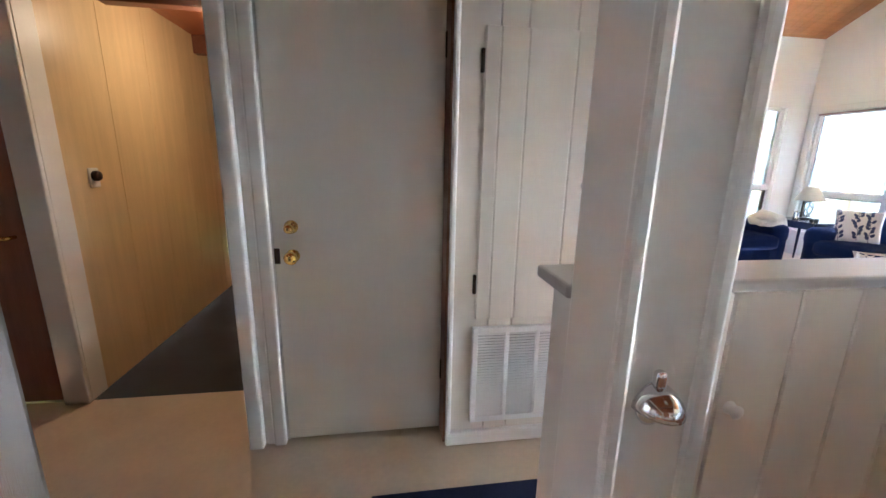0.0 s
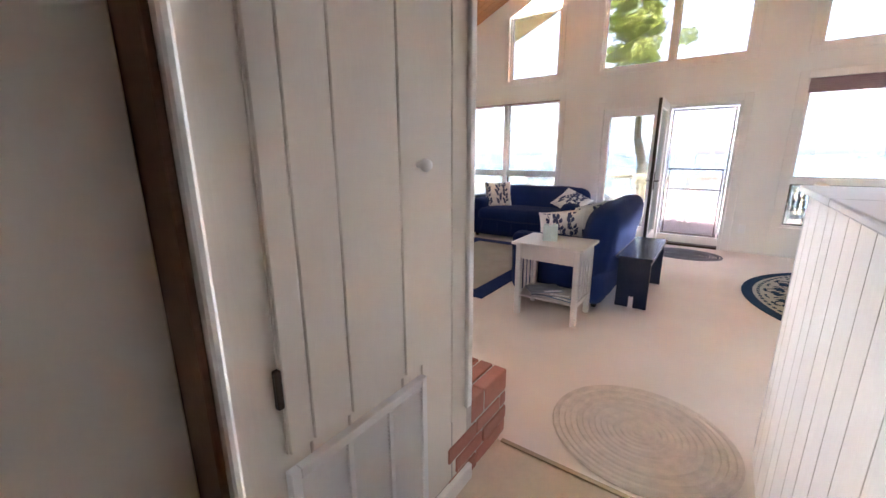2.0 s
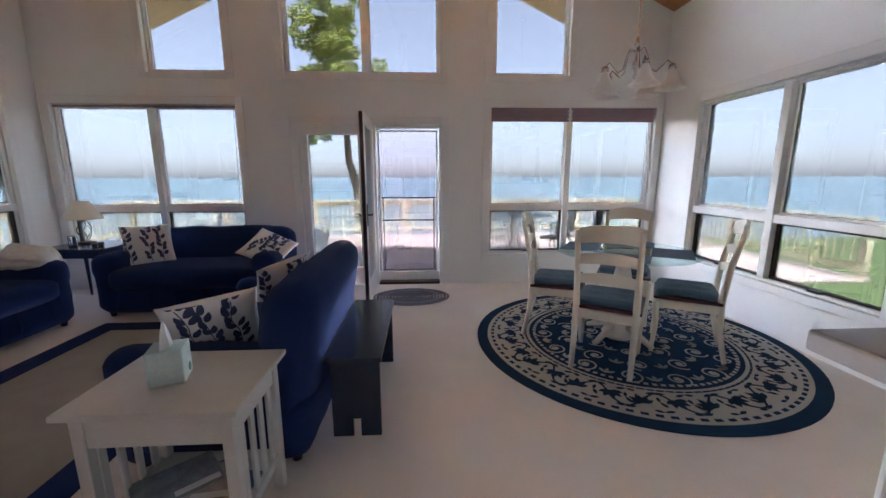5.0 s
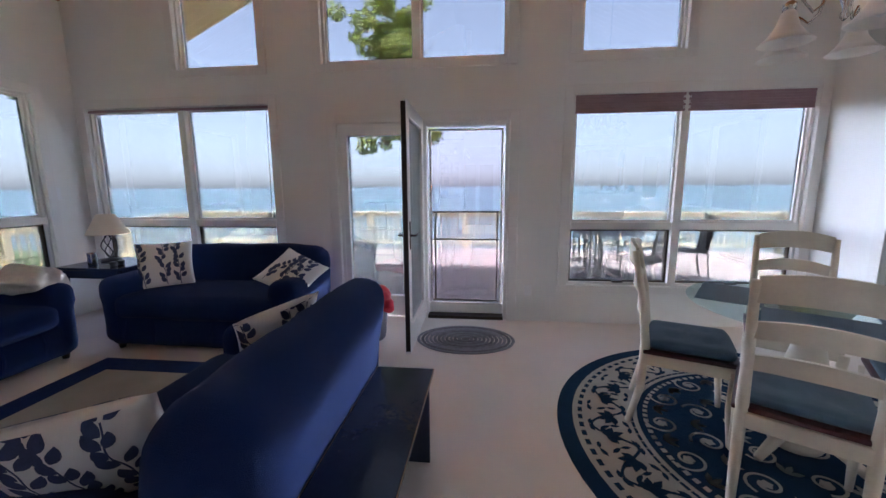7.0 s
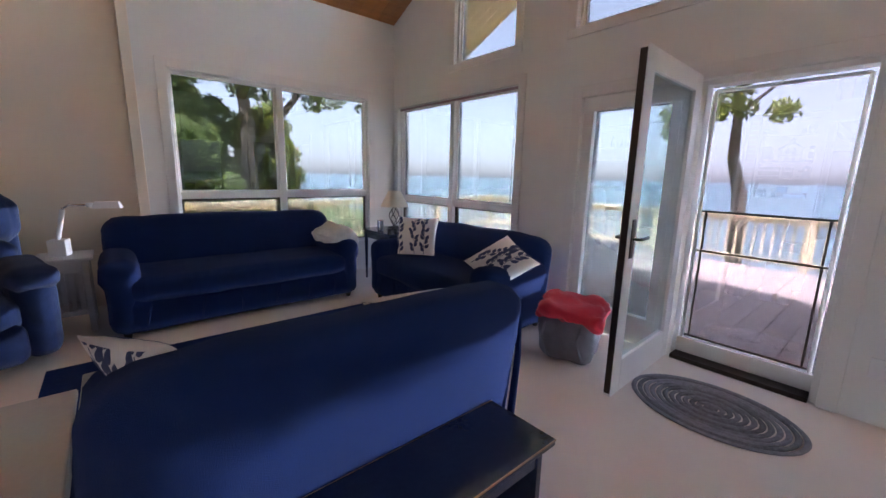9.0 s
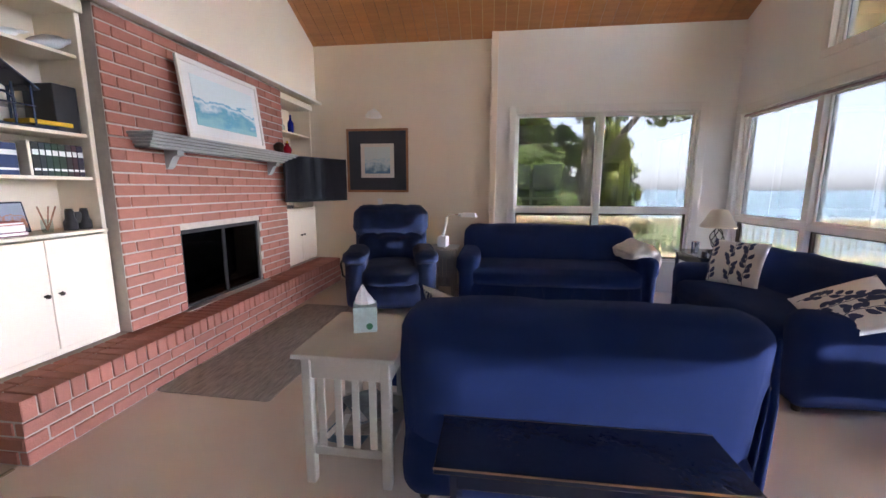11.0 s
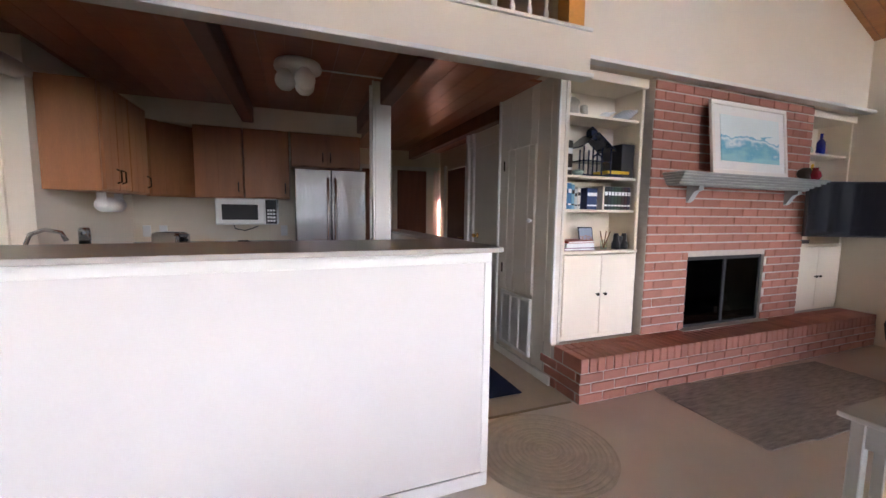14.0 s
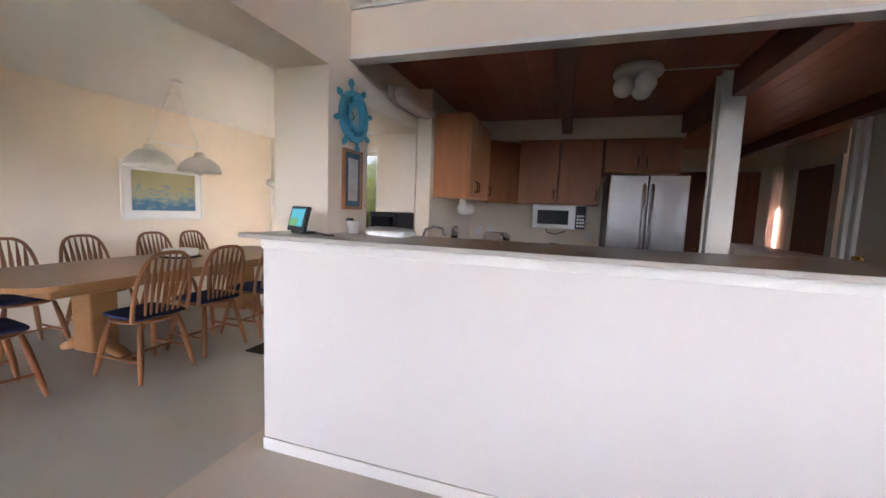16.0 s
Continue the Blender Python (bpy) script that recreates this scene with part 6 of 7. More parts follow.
# ---- glass table and cream chairs ----
gt = thing("glass_table", pose(5.16, 0.07, 0.011), "round glass table on a cream pedestal", "table")
part("glass_top", lathe([(0.525, 0.735), (0.53, 0.741), (0.525, 0.747), (0.01, 0.747)], 56), M_TGLASS, gt, smooth=False)
part("pedestal", lathe([(0.11, 0.02), (0.13, 0.06), (0.06, 0.16), (0.05, 0.3), (0.085, 0.45), (0.055, 0.6), (0.12, 0.70), (0.14, 0.734)], 24), M_CHAIRCREAM, gt, smooth=True)
for k in range(4):
    a = math.pi * k / 2 + 0.5
    part("foot", tube(bmesh.new(), [(0.08 * math.cos(a), 0.08 * math.sin(a), 0.12), (0.2 * math.cos(a), 0.2 * math.sin(a), 0.07), (0.30 * math.cos(a), 0.30 * math.sin(a), 0.022)], [0.03, 0.026, 0.02]), M_CHAIRCREAM, gt, smooth=True)
for k in range(4):
    a = radians(-33 + 90 * k + 180)
    pm = single("placemat", turned(box(-0.20, 0.20, -0.14, 0.14, 0, 0.003), pose(5.16 + 0.33 * math.cos(a), 0.07 + 0.33 * math.sin(a), 0.7595, 0, 0, math.degrees(a) + 90)), M_CUSHION, "slate blue placemat on the glass", "placemat", "placemats")
ch = thing("dining_chair", pose(4.80, 0.35, 0.011, 0, 0, -33), "cream painted ladder-back chair with blue cushion", "chair", "chairs round the glass table")
# the chair faces +x
for y in (-0.19, 0.19):
    part("back_leg", tube(bmesh.new(), [(-0.25, y, 0), (-0.20, y, 0.22), (-0.19, y, 0.45), (-0.215, y, 0.70), (-0.275, y * 1.02, 0.98)], [0.017, 0.021, 0.024, 0.021, 0.017], 8), M_CHAIRCREAM, ch, smooth=True)
    part("front_leg", tube(bmesh.new(), [(0.22, y * 1.1, 0), (0.205, y * 1.08, 0.2), (0.215, y * 1.1, 0.40)], [0.014, 0.020, 0.026], 8), M_CHAIRCREAM, ch, smooth=True)
    part("side_rail", box(-0.19, 0.21, y * 1.06 - 0.012, y * 1.06 + 0.012, 0.36, 0.425, 0.004, 1), M_CHAIRCREAM, ch)
for z, h in ((0.945, 0.10), (0.78, 0.065), (0.64, 0.06)):
    bmx = bmesh.new()
    prev = None
    for i in range(11):
        t = i / 10 - 0.5
        x = -0.215 - 0.2 * (z - 0.70) * 1.0 - 0.035 * (1 - 4 * t * t)
        top = z + h * 0.5 + 0.028 * (1 - 4 * t * t)
        bot = z - h * 0.5 + 0.018 * (1 - 4 * t * t)
        y = t * 0.37
        cur_ = [bmx.verts.new(c) for c in ((x - 0.009, y, bot), (x + 0.009, y, bot), (x + 0.009, y, top), (x - 0.009, y, top))]
        if prev:
            for j in range(4):
                bmx.faces.new((prev[j], prev[(j + 1) % 4], cur_[(j + 1) % 4], cur_[j]))
        else:
            bmx.faces.new(cur_[::-1])
        prev = cur_
    bmx.faces.new(prev)
    part("back_slat", bmx, M_CHAIRCREAM, ch)
part("front_rail", box(0.195, 0.22, -0.20, 0.20, 0.36, 0.425, 0.004, 1), M_CHAIRCREAM, ch)
part("back_rail", box(-0.21, -0.185, -0.18, 0.18, 0.36, 0.425, 0.004, 1), M_CHAIRCREAM, ch)
part("seat", box(-0.20, 0.235, -0.225, 0.225, 0.425, 0.447, 0.008), M_SEATRED, ch, "dark red wooden seat")
cs = soft(-0.17, 0.215, -0.20, 0.20, 0.447, 0.497, 0.025, 13, 0.010)
for v in cs.verts:
    for bx_ in (-0.06, 0.10):
        for by_ in (-0.09, 0.09):
            d2_ = (v.co.x - bx_) ** 2 + (v.co.y - by_) ** 2
            if v.co.z > 0.475:
                v.co.z -= 0.022 * math.exp(-d2_ / 0.0012)
part("cushion", cs, M_CUSHION, ch, "slate blue tufted cushion", True)
for (x, y, rz) in ((5.39, 0.53, -112), (5.68, -0.22, 150), (4.97, -0.36, 58)):
    copy_thing(ch, pose(x, y, 0.011, 0, 0, rz))

# chandelier
chd = thing("chandelier", pose(5.25, 0.06, -0.06), "nickel chandelier with five frosted bell shades", "chandelier")
part("chain", rod((0, 0, 2.42), (0, 0, rake(0.06) + 0.03), 0.006, seg=6), M_STEEL, chd)
part("canopy", lathe([(0.06, -0.04), (0.05, -0.01), (0.03, 0)], 18, (0, 0, rake(0.06) + 0.06)), M_STEEL, chd, smooth=True)
part("stem", lathe([(0.004, 2.12), (0.018, 2.14), (0.010, 2.17), (0.026, 2.22), (0.012, 2.27), (0.012, 2.34), (0.022, 2.37), (0.008, 2.42)], 16), M_STEEL, chd, smooth=True)
for k in range(5):
    a = 2 * math.pi * k / 5 + 0.4
    u = Vector((math.cos(a), math.sin(a), 0))
    part("arm", tube(bmesh.new(), [u * r + Vector((0, 0, z)) for r, z in ((0.01, 2.32), (0.05, 2.34), (0.08, 2.28), (0.10, 2.19), (0.14, 2.16), (0.18, 2.20), (0.215, 2.23), (0.24, 2.20), (0.245, 2.16))], 0.006, 6), M_STEEL, chd, smooth=True)
    shd = part("shade", lathe([(0.022, 2.165), (0.030, 2.15), (0.045, 2.10), (0.075, 2.055), (0.105, 2.03), (0.102, 2.028), (0.070, 2.052), (0.040, 2.098), (0.02, 2.15)], 24, tuple(u * 0.245)), M_FROST, chd, smooth=True)
    part("bulb", lathe([(0.002, 2.045), (0.024, 2.06), (0.026, 2.08), (0.014, 2.12)], 14, tuple(u * 0.245)), M_WHITE, shd, smooth=True)
    part("cup", lathe([(0.026, 2.165), (0.026, 2.195), (0.012, 2.205)], 12, tuple(u * 0.245)), M_STEEL, chd, smooth=True)

# ---- dining room ----
dt = thing("dining_table", pose(1.25, -3.63, 0), "long oak dining table with rounded corners", "table")
top = box(-1.45, 1.45, -0.56, 0.56, 0.715, 0.75, 0.0)
bmesh.ops.bevel(top, geom=[e for e in top.edges if abs(e.verts[0].co.z - e.verts[1].co.z) > 0.01], offset=0.22, segments=8, profile=0.5, affect="EDGES")
part("tabletop", top, M_TABLEWOOD, dt)
part("apron", box(-1.25, 1.25, -0.42, 0.42, 0.635, 0.714, 0.01), M_TABLEWOOD, dt)
for x in (-0.75, 0.75):
    part("pedestal", box(x - 0.10, x + 0.10, -0.12, 0.12, 0.08, 0.634, 0.015), M_TABLEWOOD, dt)
    for y in (-1, 1):
        part("foot", tube(bmesh.new(), [(x, 0.08 * y, 0.14), (x, 0.28 * y, 0.09), (x, 0.42 * y, 0.035)], [0.06, 0.05, 0.034]), M_TABLEWOOD, dt, smooth=True)
bw = thing("serving_bowl", pose(1.17, -3.72, 0.751), "white bowl on a dark plate", "bowl")
part("plate", lathe([(0.10, 0), (0.19, 0.012), (0.19, 0.018), (0.01, 0.016)], 28), M_BENCH, bw, smooth=True)
part("bowl", lathe([(0.09, 0.018), (0.15, 0.03), (0.155, 0.09), (0.150, 0.09), (0.14, 0.035), (0.01, 0.03)], 28), M_WHITE, bw, smooth=True)
wc = thing("windsor_chair", pose(2.02, -3.02, 0, 0, 0, -90), "oak bow-back windsor chair with navy seat pad", "chair", "windsor chairs round the table")
# the chair faces +x
part("seat", lathe([(0.20, 0.425), (0.225, 0.44), (0.22, 0.455), (0.01, 0.45)], 28), M_CHAIRWOOD, wc, smooth=True)
part("seat_pad", soft(-0.19, 0.19, -0.19, 0.19, 0.453, 0.490, 0.02, 9, 0.008), M_MATBLUE, wc, "navy seat pad", True)
for x, y in ((0.15, 0.15), (0.15, -0.15), (-0.15, 0.14), (-0.15, -0.14)):
    part("leg", tube(bmesh.new(), [(x * 1.55, y * 1.5, 0), (x * 1.35, y * 1.32, 0.16), (x * 1.15, y * 1.15, 0.32), (x, y, 0.43)], [0.013, 0.021, 0.021, 0.015], 10), M_CHAIRWOOD, wc, smooth=True)
for y in (-0.205, 0.205):
    part("stretcher", rod((0.20, y, 0.16), (-0.20, y * 0.95, 0.16), 0.011, seg=8), M_CHAIRWOOD, wc)
part("stretcher", rod((0, -0.2, 0.16), (0, 0.2, 0.16), 0.011, seg=8), M_CHAIRWOOD, wc)
bow = [(-0.17 - 0.14 * math.sin(max(0, t)) * 0.8, 0.215 * math.copysign(abs(math.cos(t)) ** 0.55, math.cos(t)), 0.45 + 0.50 * math.sin(t) ** 0.75 if t not in (0,) else 0.45) for t in [math.pi * i / 20 for i in range(1, 20)]]
bow = [(-0.16, 0.205, 0.45)] + bow + [(-0.16, -0.205, 0.45)]
part("bow", tube(bmesh.new(), bow, 0.015, 8), M_CHAIRWOOD, wc, smooth=True)
for i in range(7):
    y = -0.14 + 0.28 * i / 6
    part("spindle", tube(bmesh.new(), [(-0.165, y * 0.85, 0.45), (-0.20, y * 0.95, 0.60), (-0.235, y * 1.02, 0.74), (-0.278, y * 1.08, 0.935 - 0.9 * y * y)], [0.007, 0.010, 0.017, 0.006], 6), M_CHAIRWOOD, wc, smooth=True)
for x, y, rz in ((1.45, -3.05, -94), (0.90, -3.02, -88), (2.75, -3.45, 172), (2.15, -4.30, 86), (1.55, -4.28, 92), (0.85, -4.30, 90), (0.35, -4.28, 95)):
    copy_thing(wc, pose(x, y, 0, 0, 0, rz))
pl = thing("pendant_lamp", pose(1.28, -3.60, 0), "white double-dome pendant lamp over the table", "pendant lamp")
part("canopy", lathe([(0.07, 2.44), (0.06, 2.468)], 20), M_WHITE, pl)
part("bar", rod((-0.27, 0, 1.865), (0.27, 0, 1.865), 0.008, seg=8), M_WHITE, pl)
for s in (-1, 1):
    part("hanger", rod((0.02 * s, 0, 2.44), (0.25 * s, 0, 1.865), 0.007, seg=8), M_WHITE, pl)
    sdm = part("shade", lathe([(0.20, 1.63), (0.20, 1.65), (0.17, 1.71), (0.11, 1.765), (0.045, 1.79), (0.045, 1.82), (0.02, 1.835), (0.01, 1.78), (0.10, 1.755), (0.16, 1.70), (0.194, 1.632)], 30, (0.25 * s, 0, 0)), M_FROST, pl, smooth=True)
    part("bulb", lathe([(0.003, 1.60), (0.04, 1.62), (0.045, 1.66), (0.02, 1.72)], 16, (0.25 * s, 0, 0)), M_WHITE, sdm, smooth=True)
fl = thing("floor_lamp", pose(-1.0, -4.5, 0), "slim white floor lamp with spotlight head", "lamp")
part("base", lathe([(0.13, 0), (0.13, 0.02), (0.01, 0.03)], 20), M_WHITE, fl)
part("pole", rod((0, 0, 0.02), (0, 0, 1.62), 0.010, seg=8), M_WHITE, fl)
part("head", turned(lathe([(0.05, -0.08), (0.055, 0.06), (0.02, 0.08)], 16), pose(0.03, 0.03, 1.66, 60, 0, 40)), M_WHITE, fl, smooth=True)
cn = bmesh.new()
for i in range(16):
    bbox(cn, 2.22 + 0.022 * i, 2.242 + 0.022 * i, -4.885 + 0.02 * (i % 2), -4.873 + 0.02 * (i % 2), 0.02, 2.15)
single("drape", cn, shade("cream_drape", (0.66, 0.60, 0.50), 0.9, 0.08), "pale pleated drape on the dining wall", "curtain")


# ---- outdoors ----
gnd = bmesh.new()
vs = {}
GX = [-4000, -60, -20, 0, 9, 13, 16, 18, 22, 30]
GZ = [-0.8, -0.8, -0.8, -0.7, -0.7, -0.8, -1.0, -2.0, -8.0, -14.2]
GY = [-4000, -60, -20, -5, 5, 15, 25, 40, 80, 4000]
grid_ = [[gnd.verts.new((x, y, z)) for y in GY] for x, z in zip(GX, GZ)]
for A, B in zip(grid_, grid_[1:]):
    for j in range(len(GY) - 1):
        gnd.faces.new((A[j], A[j + 1], B[j + 1], B[j]))
struct("ground", gnd, M_GRASS, "rough green lawn falling to the shore")
struct("water", turned(box(24, 4600, -4600, 4600, -13.2, -13.0), pose(0, 0, 0)), M_LAKE, "pale blue-green lake to the horizon")

dk = thing("deck", pose(0, 0, 0), "weathered grey-brown plank deck", "deck", kind="structure")
DZ = -0.10
me_plank = None
for i in range(66):
    y = -4.6 + 0.205 * i
    if me_plank is None:
        ob = part("plank", box(0, 4.95, 0.004, 0.200, -0.035, 0, 0.004, 1), M_DECK, dk)
        me_plank = ob.data
    else:
        ob = new("plank", me_plank)
        ob.parent = dk
    ob.location = (EX + 0.165, y, DZ)
for i in range(13):
    ob = part("plank", box(-3.0, 0, 0.004, 0.200, -0.035, 0, 0.004, 1), M_DECK, dk)
    ob.location = (EX + 0.16, 6.13 + 0.205 * i, DZ)


def railing(name, a, b, label):
    """Posts, two rails and balusters from a to b (x, y) on the deck."""
    r = thing(name, pose(0, 0, 0), label, "railing", "deck railings")
    L = math.dist(a, b)
    ang = math.degrees(math.atan2(b[1] - a[1], b[0] - a[0]))
    m = pose(a[0], a[1], DZ, 0, 0, ang)
    part("top_rail", turned(box(0, L, -0.06, 0.06, 0.82, 0.86, 0.006), m), M_RAIL, r)
    part("low_rail", turned(box(0, L, -0.02, 0.02, 0.10, 0.17, 0.004, 1), m), M_RAIL, r)
    part("upper_rail", turned(box(0, L, -0.02, 0.02, 0.74, 0.82, 0.004, 1), m), M_RAIL, r)
    n = int(L / 1.9)
    for i in range(n + 1):
        x = L * i / n
        part("post", turned(box(x - 0.05, x + 0.05, -0.05, 0.05, 0, 0.88, 0.006), m), M_RAIL, r)
    k = int(L / 0.125)
    src = None
    for i in range(k):
        x = L * (i + 0.5) / k
        if src is None:
            ob = part("baluster", box(-0.02, 0.02, -0.032, -0.02, 0.06, 0.80, 0.003, 1), M_RAIL, r)
            src = ob.data
        else:
            ob = new("baluster", src)
            ob.parent = r
        ob.matrix_basis = m @ pose(x, 0, 0)
    return r


railing("deck_railing", (12.02, -4.5), (12.02, 8.75), "cream painted deck railing with flat balusters")
railing("deck_railing", (12.0, 8.75), (4.2, 8.75), "cream painted deck railing with flat balusters")
railing("deck_railing", (7.2, -4.5), (12.0, -4.5), "cream painted deck railing with flat balusters")


def patio_chair(m, label="black wrought iron patio chair with slatted back"):
    c = thing("patio_chair", m, label, "chair", "iron patio chairs")
    for y in (-0.24, 0.24):
        part("side_frame", tube(bmesh.new(), [(0.25, y, 0), (0.22, y, 0.42), (-0.20, y, 0.40), (-0.30, y, 0.95)], 0.011, 6), M_IRON, c)
        part("rear_leg", tube(bmesh.new(), [(-0.20, y, 0.40), (-0.27, y, 0)], 0.011, 6), M_IRON, c)
        part("armrest", tube(bmesh.new(), [(-0.25, y, 0.62), (0.05, y, 0.64), (0.20, y, 0.60), (0.22, y, 0.42)], 0.010, 6), M_IRON, c)
    for i in range(7):
        y = -0.2 + 0.4 * i / 6
        part("back_slat", tube(bmesh.new(), [(-0.19, y, 0.40), (-0.25, y, 0.70), (-0.30, y, 0.95)], 0.013, 6), M_IRON, c)
        part("seat_slat", box(-0.2, 0.22, y - 0.012, y + 0.012, 0.40, 0.41), M_IRON, c)
    part("top_bar", rod((-0.30, -0.24, 0.95), (-0.30, 0.24, 0.95), 0.011, seg=6), M_IRON, c)
    return c


pc = patio_chair(pose(8.6, 0.35, DZ, 0, 0, -20))
for x, y, a in ((8.7, -0.55, 35), (9.9, 0.75, 215), (10.2, -0.4, 160), (9.6, -1.5, 80), (9.5, 5.2, 200)):
    copy_thing(pc, pose(x, y, DZ, 0, 0, a))
pt_ = thing("patio_table", pose(9.5, -0.25, DZ), "round black iron patio table", "table")
part("tabletop", lathe([(0.5, 0.70), (0.52, 0.71), (0.5, 0.72), (0.01, 0.72)], 32), M_IRON, pt_)
for k in range(4):
    a = math.pi * k / 2
    part("leg", tube(bmesh.new(), [(0.42 * math.cos(a), 0.42 * math.sin(a), 0.70), (0.15 * math.cos(a), 0.15 * math.sin(a), 0.35), (0.38 * math.cos(a), 0.38 * math.sin(a), 0)], 0.012, 6), M_IRON, pt_)
wl = thing("folding_chair", pose(8.35, 3.45, DZ, 0, 0, 205), "white folding deck chair", "chair")
for y in (-0.25, 0.25):
    part("cross_leg", rod((-0.35, y, 0), (0.25, y, 0.75), 0.014, seg=6), M_WHITE, wl)
    part("cross_leg", rod((0.35, y, 0), (-0.30, y, 0.95), 0.014, seg=6), M_WHITE, wl)
part("sling", turned(box(-0.3, 0.3, -0.24, 0.24, 0, 0.01), pose(0, 0, 0.45, 0, 38)), M_WHITE, wl)
hf = thing("hummingbird_feeder", pose(5.0, -1.95, 2.0), "red and clear hanging bird feeder", "bird feeder")
part("dish", lathe([(0.02, -0.06), (0.09, -0.05), (0.10, -0.03), (0.04, 0.0)], 18), M_RED, hf, smooth=True)
part("tube", lathe([(0.03, 0), (0.04, 0.1), (0.035, 0.16), (0.01, 0.18)], 16), M_TGLASS, hf, smooth=True)
part("hanger", rod((0, 0, 0.17), (0, 0, 0.95), 0.004, seg=6), M_IRON, hf)
bo = thing("motor_boat", pose(330, -93, -13.0, 0, 0, 80), "small white motor boat on the lake", "boat")
hull = box(-4, 4, -1.3, 1.3, -0.2, 1.3)
for v in hull.verts:
    if v.co.x > 3:
        v.co.y *= 0.15
        v.co.z += 0.4
part("hull", hull, M_WHITE, bo)
part("cabin", box(-1.2, 1.2, -0.9, 0.9, 1.3, 2.6, 0.2), M_WHITE, bo)
part("roof", box(-2.2, 1.4, -1.0, 1.0, 2.9, 3.05), M_WHITE, bo)


# ---- trees ----
def leaves(clumps, per, size, seed, flat_z=1.0):
    """Small folded leaf cards scattered in uneven clumps."""
    g = np.random.default_rng(seed)
    V, F = [], []
    for (c, r) in clumps:
        k = int(per * r ** 1.6)
        d = g.normal(size=(k, 3))
        d /= np.linalg.norm(d, axis=1)[:, None]
        p = np.array(c) + d * (r * g.uniform(0.25, 1.0, (k, 1)) ** 0.6) * np.array([1, 1, 0.75 * flat_z])
        u = g.normal(size=(k, 3))
        u /= np.linalg.norm(u, axis=1)[:, None]
        w = np.cross(u, g.normal(size=(k, 3)))
        w /= np.linalg.norm(w, axis=1)[:, None]
        s = size * g.uniform(0.6, 1.3, (k, 1))
        b = len(V) * 1
        quad = np.stack([p - u * s, p + w * s * 0.5, p + u * s, p - w * s * 0.5], 1).reshape(-1, 3)
        F += [(b + 4 * i, b + 4 * i + 1, b + 4 * i + 2, b + 4 * i + 3) for i in range(k)]
        V += quad.tolist()
    me = bpy.data.meshes.new("crown")
    me.from_pydata(V, [], F)
    return me


def tree(name, base, trunk, r0, limbs, clumps, per, size, seed, mat, label):
    t = thing(name, pose(*base), label, "tree")
    n = len(trunk)
    bm = tube(bmesh.new(), trunk, [r0 * (1 - 0.75 * i / (n - 1)) for i in range(n)], 12)
    for (a, b, c, r) in limbs:
        tube(bm, [a, b, c], [r, r * 0.7, r * 0.25], 8)
    part("trunk", bm, M_BARK, t, smooth=True)
    me = leaves(clumps, per, size, seed)
    me.materials.append(mat)
    cr = new("crown", me)
    cr.parent = t
    return t


rnd = random.Random(5)
cl1 = [((rnd.gauss(-0.1, 0.75), rnd.gauss(0.75, 0.62), 3.3 + 5.0 * rnd.betavariate(1.5, 1.3)), rnd.uniform(0.16, 0.40)) for _ in range(80)]
tree("shore_tree", (15.4, 3.75, -0.95), [(0, 0, 0), (0.02, 0.05, 1.2), (0, 0.12, 2.0), (0.05, 0.35, 2.8), (0, 0.38, 4.0), (-0.1, 0.5, 5.6), (0, 0.5, 7.4)], 0.19,
     [((0, 0.38, 3.8), (0.2, -0.2, 4.4), (0.3, -0.8, 4.9), 0.05), ((0, 0.4, 4.2), (-0.3, 1.0, 4.8), (-0.4, 1.6, 5.0), 0.05), ((-0.1, 0.5, 5.4), (0.2, 0.0, 6.1), (0.3, -0.5, 6.6), 0.04), ((-0.1, 0.5, 5.2), (0, 1.1, 5.9), (0, 1.6, 6.6), 0.04)],
     cl1, 900, 0.075, 1, M_LEAF, "leaning shore tree with thin green crown")
cl2 = [((rnd.uniform(-1.0, 4.5), rnd.uniform(-2.5, 1.5), rnd.uniform(4.2, 7.5)), rnd.uniform(0.25, 0.6)) for _ in range(75)]
tree("maple_tree", (7.2, 14.2, -0.8), [(0, 0, 0), (-0.05, 0, 2.0), (0, 0, 3.4), (-0.2, 0, 5.5), (-0.2, 0, 8.0)], 0.30,
     [((0, 0, 2.2), (0.9, -0.4, 3.8), (2.0, -0.8, 5.3), 0.15), ((2.0, -0.8, 5.3), (3.2, -1.0, 5.6), (4.4, -1.2, 5.2), 0.06), ((-0.1, 0, 4.4), (-1, 0.2, 5.6), (-1.8, 0.3, 6.4), 0.09), ((1.4, -0.6, 4.4), (1.6, -1.2, 5.4), (1.6, -1.8, 6.4), 0.06)],
     cl2, 600, 0.09, 2, M_LEAF, "large maple with thick forked trunk")
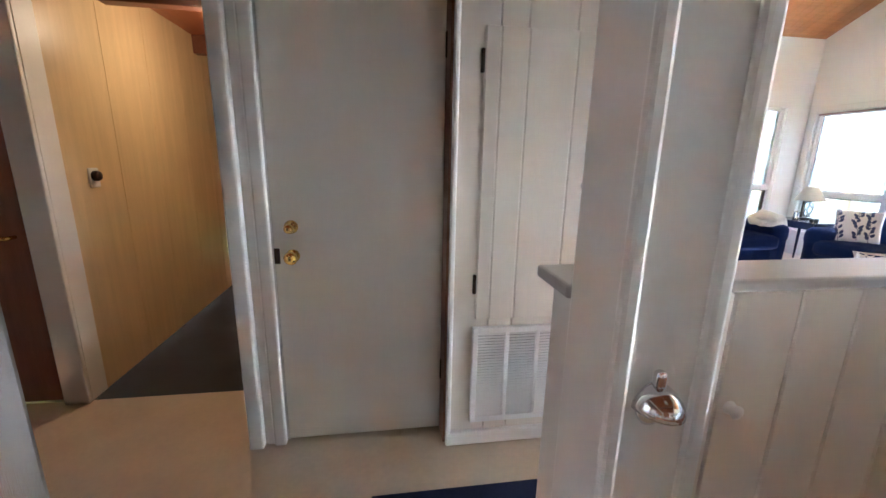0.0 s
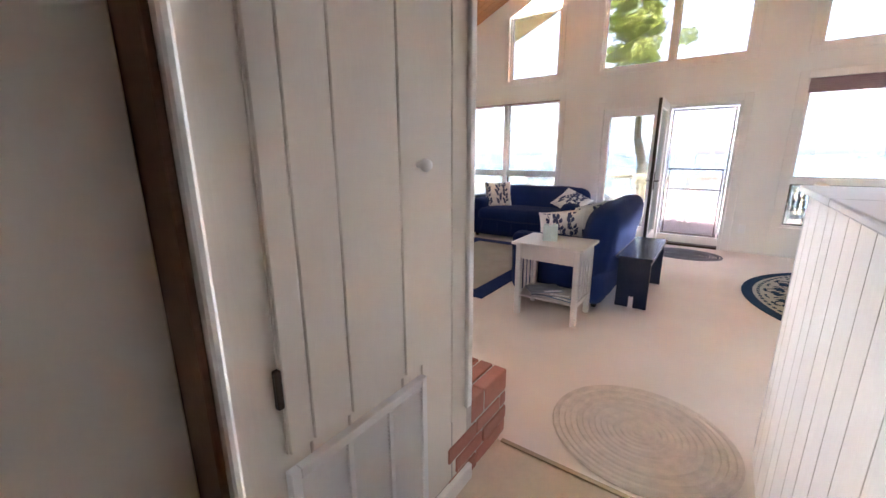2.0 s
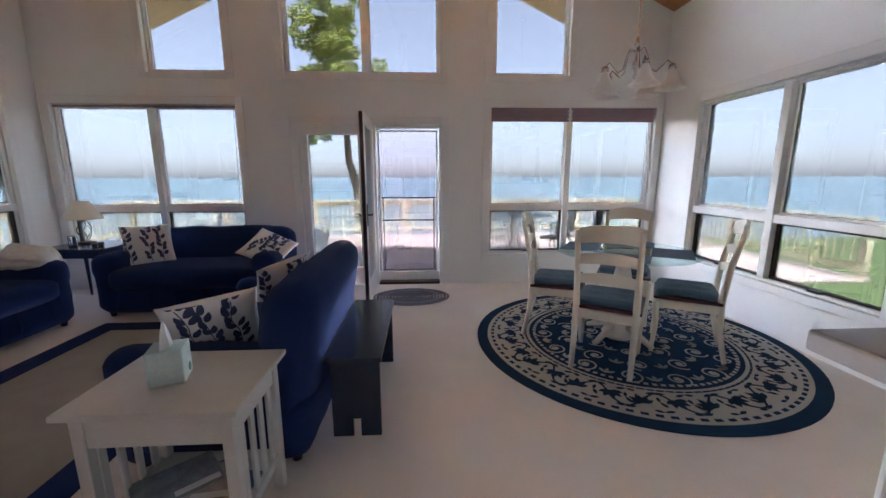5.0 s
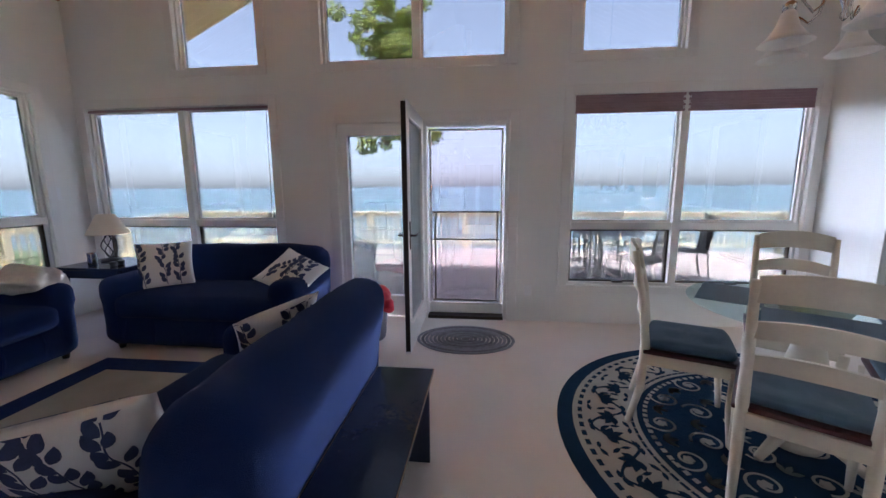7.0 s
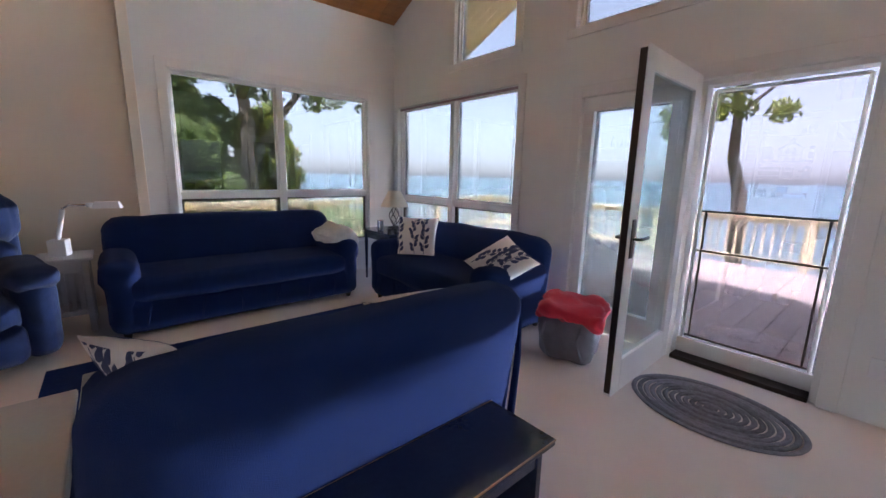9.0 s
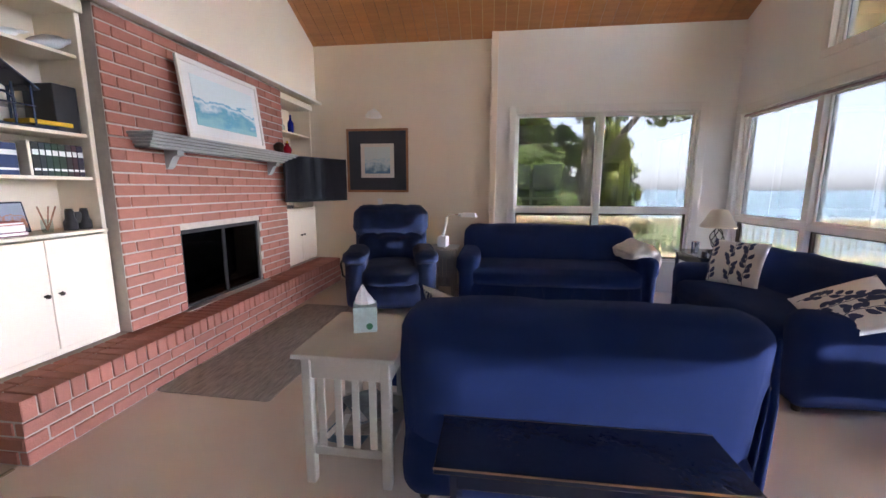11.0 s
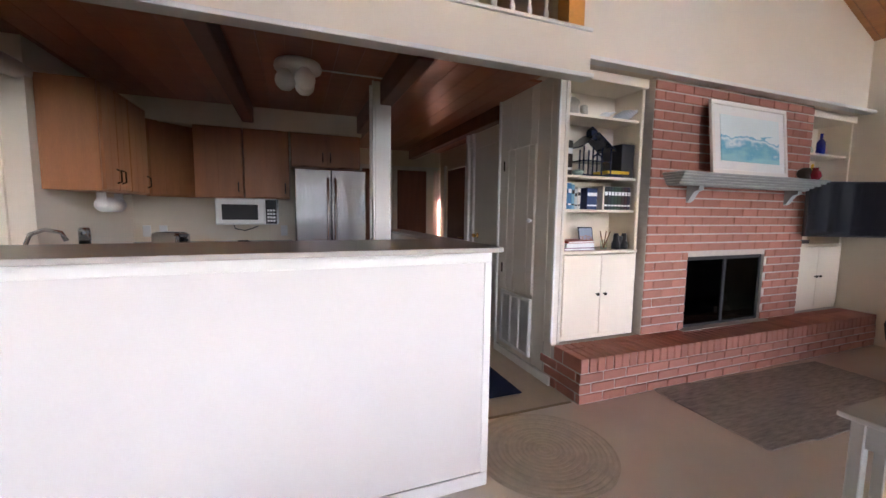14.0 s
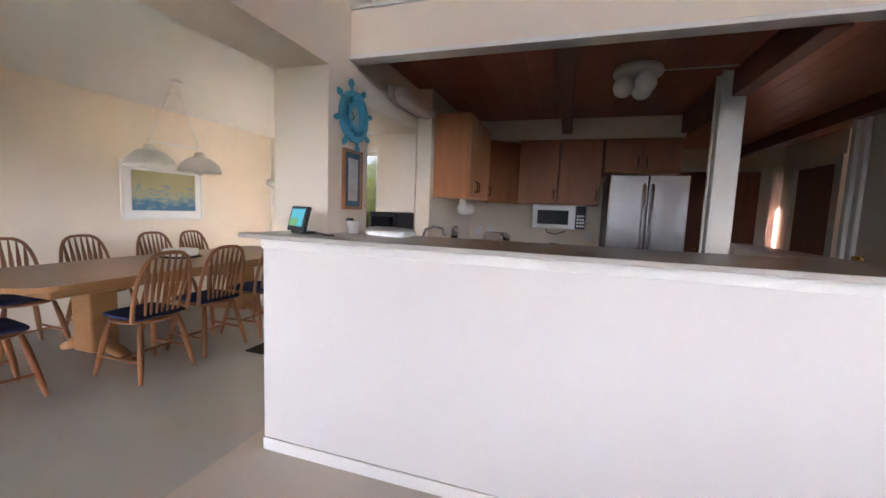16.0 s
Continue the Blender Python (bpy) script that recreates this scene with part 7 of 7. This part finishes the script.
for k, (x, y, h, sd) in enumerate(((5.0, 12.9, 8.0, 3), (3.3, 13.6, 9.0, 4), (5.9, 16.0, 9.5, 5), (1.6, 13.0, 8.5, 6), (-0.5, 13.5, 8.5, 7), (8.4, 17.0, 4.2, 8))):
    q = random.Random(sd)
    cl = []
    for _ in range(120):
        z = q.uniform(0.5, h)
        rr = (1 - z / (h * 1.08)) * 1.7 + 0.25
        a = q.uniform(0, 6.28)
        cl.append(((rr * q.uniform(0.3, 1) * math.cos(a), rr * q.uniform(0.3, 1) * math.sin(a), z), q.uniform(0.3, 0.6)))
    tree("cedar_tree", (x, y, -0.8), [(0, 0, 0), (0.05, 0, h * 0.4), (0, 0.05, h * 0.9)], 0.14, [((0, 0, h * 0.3), (0.5, 0.2, h * 0.36), (1.0, 0.3, h * 0.38), 0.04), ((0, 0, h * 0.45), (-0.4, -0.3, h * 0.5), (-0.9, -0.5, h * 0.52), 0.04)], cl, 1300, 0.085, 20 + sd, M_CEDAR if k != 5 else M_LEAF, "dense green cedar beyond the deck")
for k, (x, y) in enumerate(((-4.5, -3.0), (-5.2, -4.6), (-5.0, -1.6))):
    q = random.Random(50 + k)
    cl = [((q.gauss(0, 0.7), q.gauss(0, 0.7), q.uniform(0.5, 3.2)), q.uniform(0.3, 0.6)) for _ in range(30)]
    tree("garden_shrub", (x, y, -0.8), [(0, 0, 0), (0.05, 0, 1.2), (0, 0.1, 2.4)], 0.05, [((0, 0, 0.6), (0.3, 0.2, 1.2), (0.6, 0.3, 1.8), 0.02)], cl, 700, 0.07, 60 + k, M_LEAF, "bright green shrub outside the window")


# ---- brickwork ----
def brick_mesh(name, l, d, h):
    b = box(-l / 2, l / 2, -d, 0, 0, h, 0.004, 1)
    bmesh.ops.recalc_face_normals(b, faces=b.faces)
    me = bpy.data.meshes.new(name)
    b.to_mesh(me)
    b.free()
    me.materials.append(M_BRICK)
    return me


COURSE, BL = 0.0745, 0.212
full, half_, sol, end_ = brick_mesh("brick", 0.202, 0.05, 0.064), brick_mesh("brick_half", 0.096, 0.05, 0.064), None, None
fp = thing("chimney_breast", pose(0, 0, 0), "red brick chimney breast with pale mortar joints", "fireplace", kind="structure")
part("mortar", wall_cells("y", 1.40, 1.742, 3.06, 5.15, 0.335, 2.405, [(3.55, 4.59, 0.335, 0.975)]), M_MORTAR, fp)


def lay(me, m, parent):
    ob = new("brick", me)
    ob.parent = parent
    ob.matrix_basis = m @ pose(random.uniform(-0.001, 0.001), random.uniform(-0.002, 0.002), 0, random.uniform(-0.4, 0.4), 0, random.uniform(-0.4, 0.4))
    return ob


rows = 27
for r in range(rows):
    z = 0.34 + 0.0762 * r
    if r % 2 == 0:
        cells = [(3.06 + 0.209 * (i + 0.5), full) for i in range(10)]
    else:
        cells = [(3.06 + 0.052, half_)] + [(3.06 + 0.1045 + 0.209 * (i + 0.5), full) for i in range(9)] + [(5.15 - 0.052, half_)]
    for y, me in cells:
        w = 0.101 if me is full else 0.048
        a, b = y - w, y + w
        if z < 0.955 and b > 3.56 and a < 4.58:
            ln = (3.55 - a) if a < 3.5 else (b - 4.59) if b > 4.64 else 0
            if ln > 0.03:
                y2 = a + ln / 2 if a < 3.5 else b - ln / 2
                lay(brick_mesh("brick_cut", ln - 0.004, 0.05, 0.064), pose(1.752, y2, z, 0, 0, -90), fp)
            continue
        lay(me, pose(1.752, y, z, 0, 0, -90), fp)

he = thing("hearth", pose(0, 0, 0), "raised red brick hearth with rowlock top", "hearth", kind="structure")
HY0, HY1, HX = 2.215, 6.04, 2.02
part("mortar", box(1.40, HX - 0.009, HY0 + 0.008, HY1, 0, 0.322), M_MORTAR, he)
for r in range(3):
    z = 0.006 + 0.0745 * r
    n = int((HY1 - HY0) / 0.212)
    for i in range(n + (r % 2)):
        y = HY0 + 0.212 * (i + 0.5) - (0.106 if r % 2 else 0)
        y = min(max(y, HY0 + (0.05 if r % 2 and i == 0 else 0.101)), HY1 - 0.10)
        lay(half_ if (r % 2 and i == 0) else full, pose(HX, y, z, 0, 0, -90), he)
    for x in (HX - 0.16, HX - 0.37):
        lay(full, pose(x + (0.05 if r % 2 else 0), HY0, z, 0, 0, 180), he)
row = brick_mesh("brick_rowlock", 0.064, 0.20, 0.104)
short = brick_mesh("brick_header", 0.064, 0.10, 0.104)
k = int((HY1 - HY0) / 0.0745)
for i in range(k):
    y = HY0 + 0.0745 * (i + 0.5)
    lay(row, pose(HX + 0.004, y, 0.228, 0, 0, -90), he)
    lay(short, pose(HX - 0.205, y, 0.228, 0, 0, -90), he)
slab = single("hearth_slab", box(1.70, 1.80, 3.50, 4.64, 0.3335, 0.342, 0.003), M_MORTAR, "grey stone strip before the firebox", "hearth")
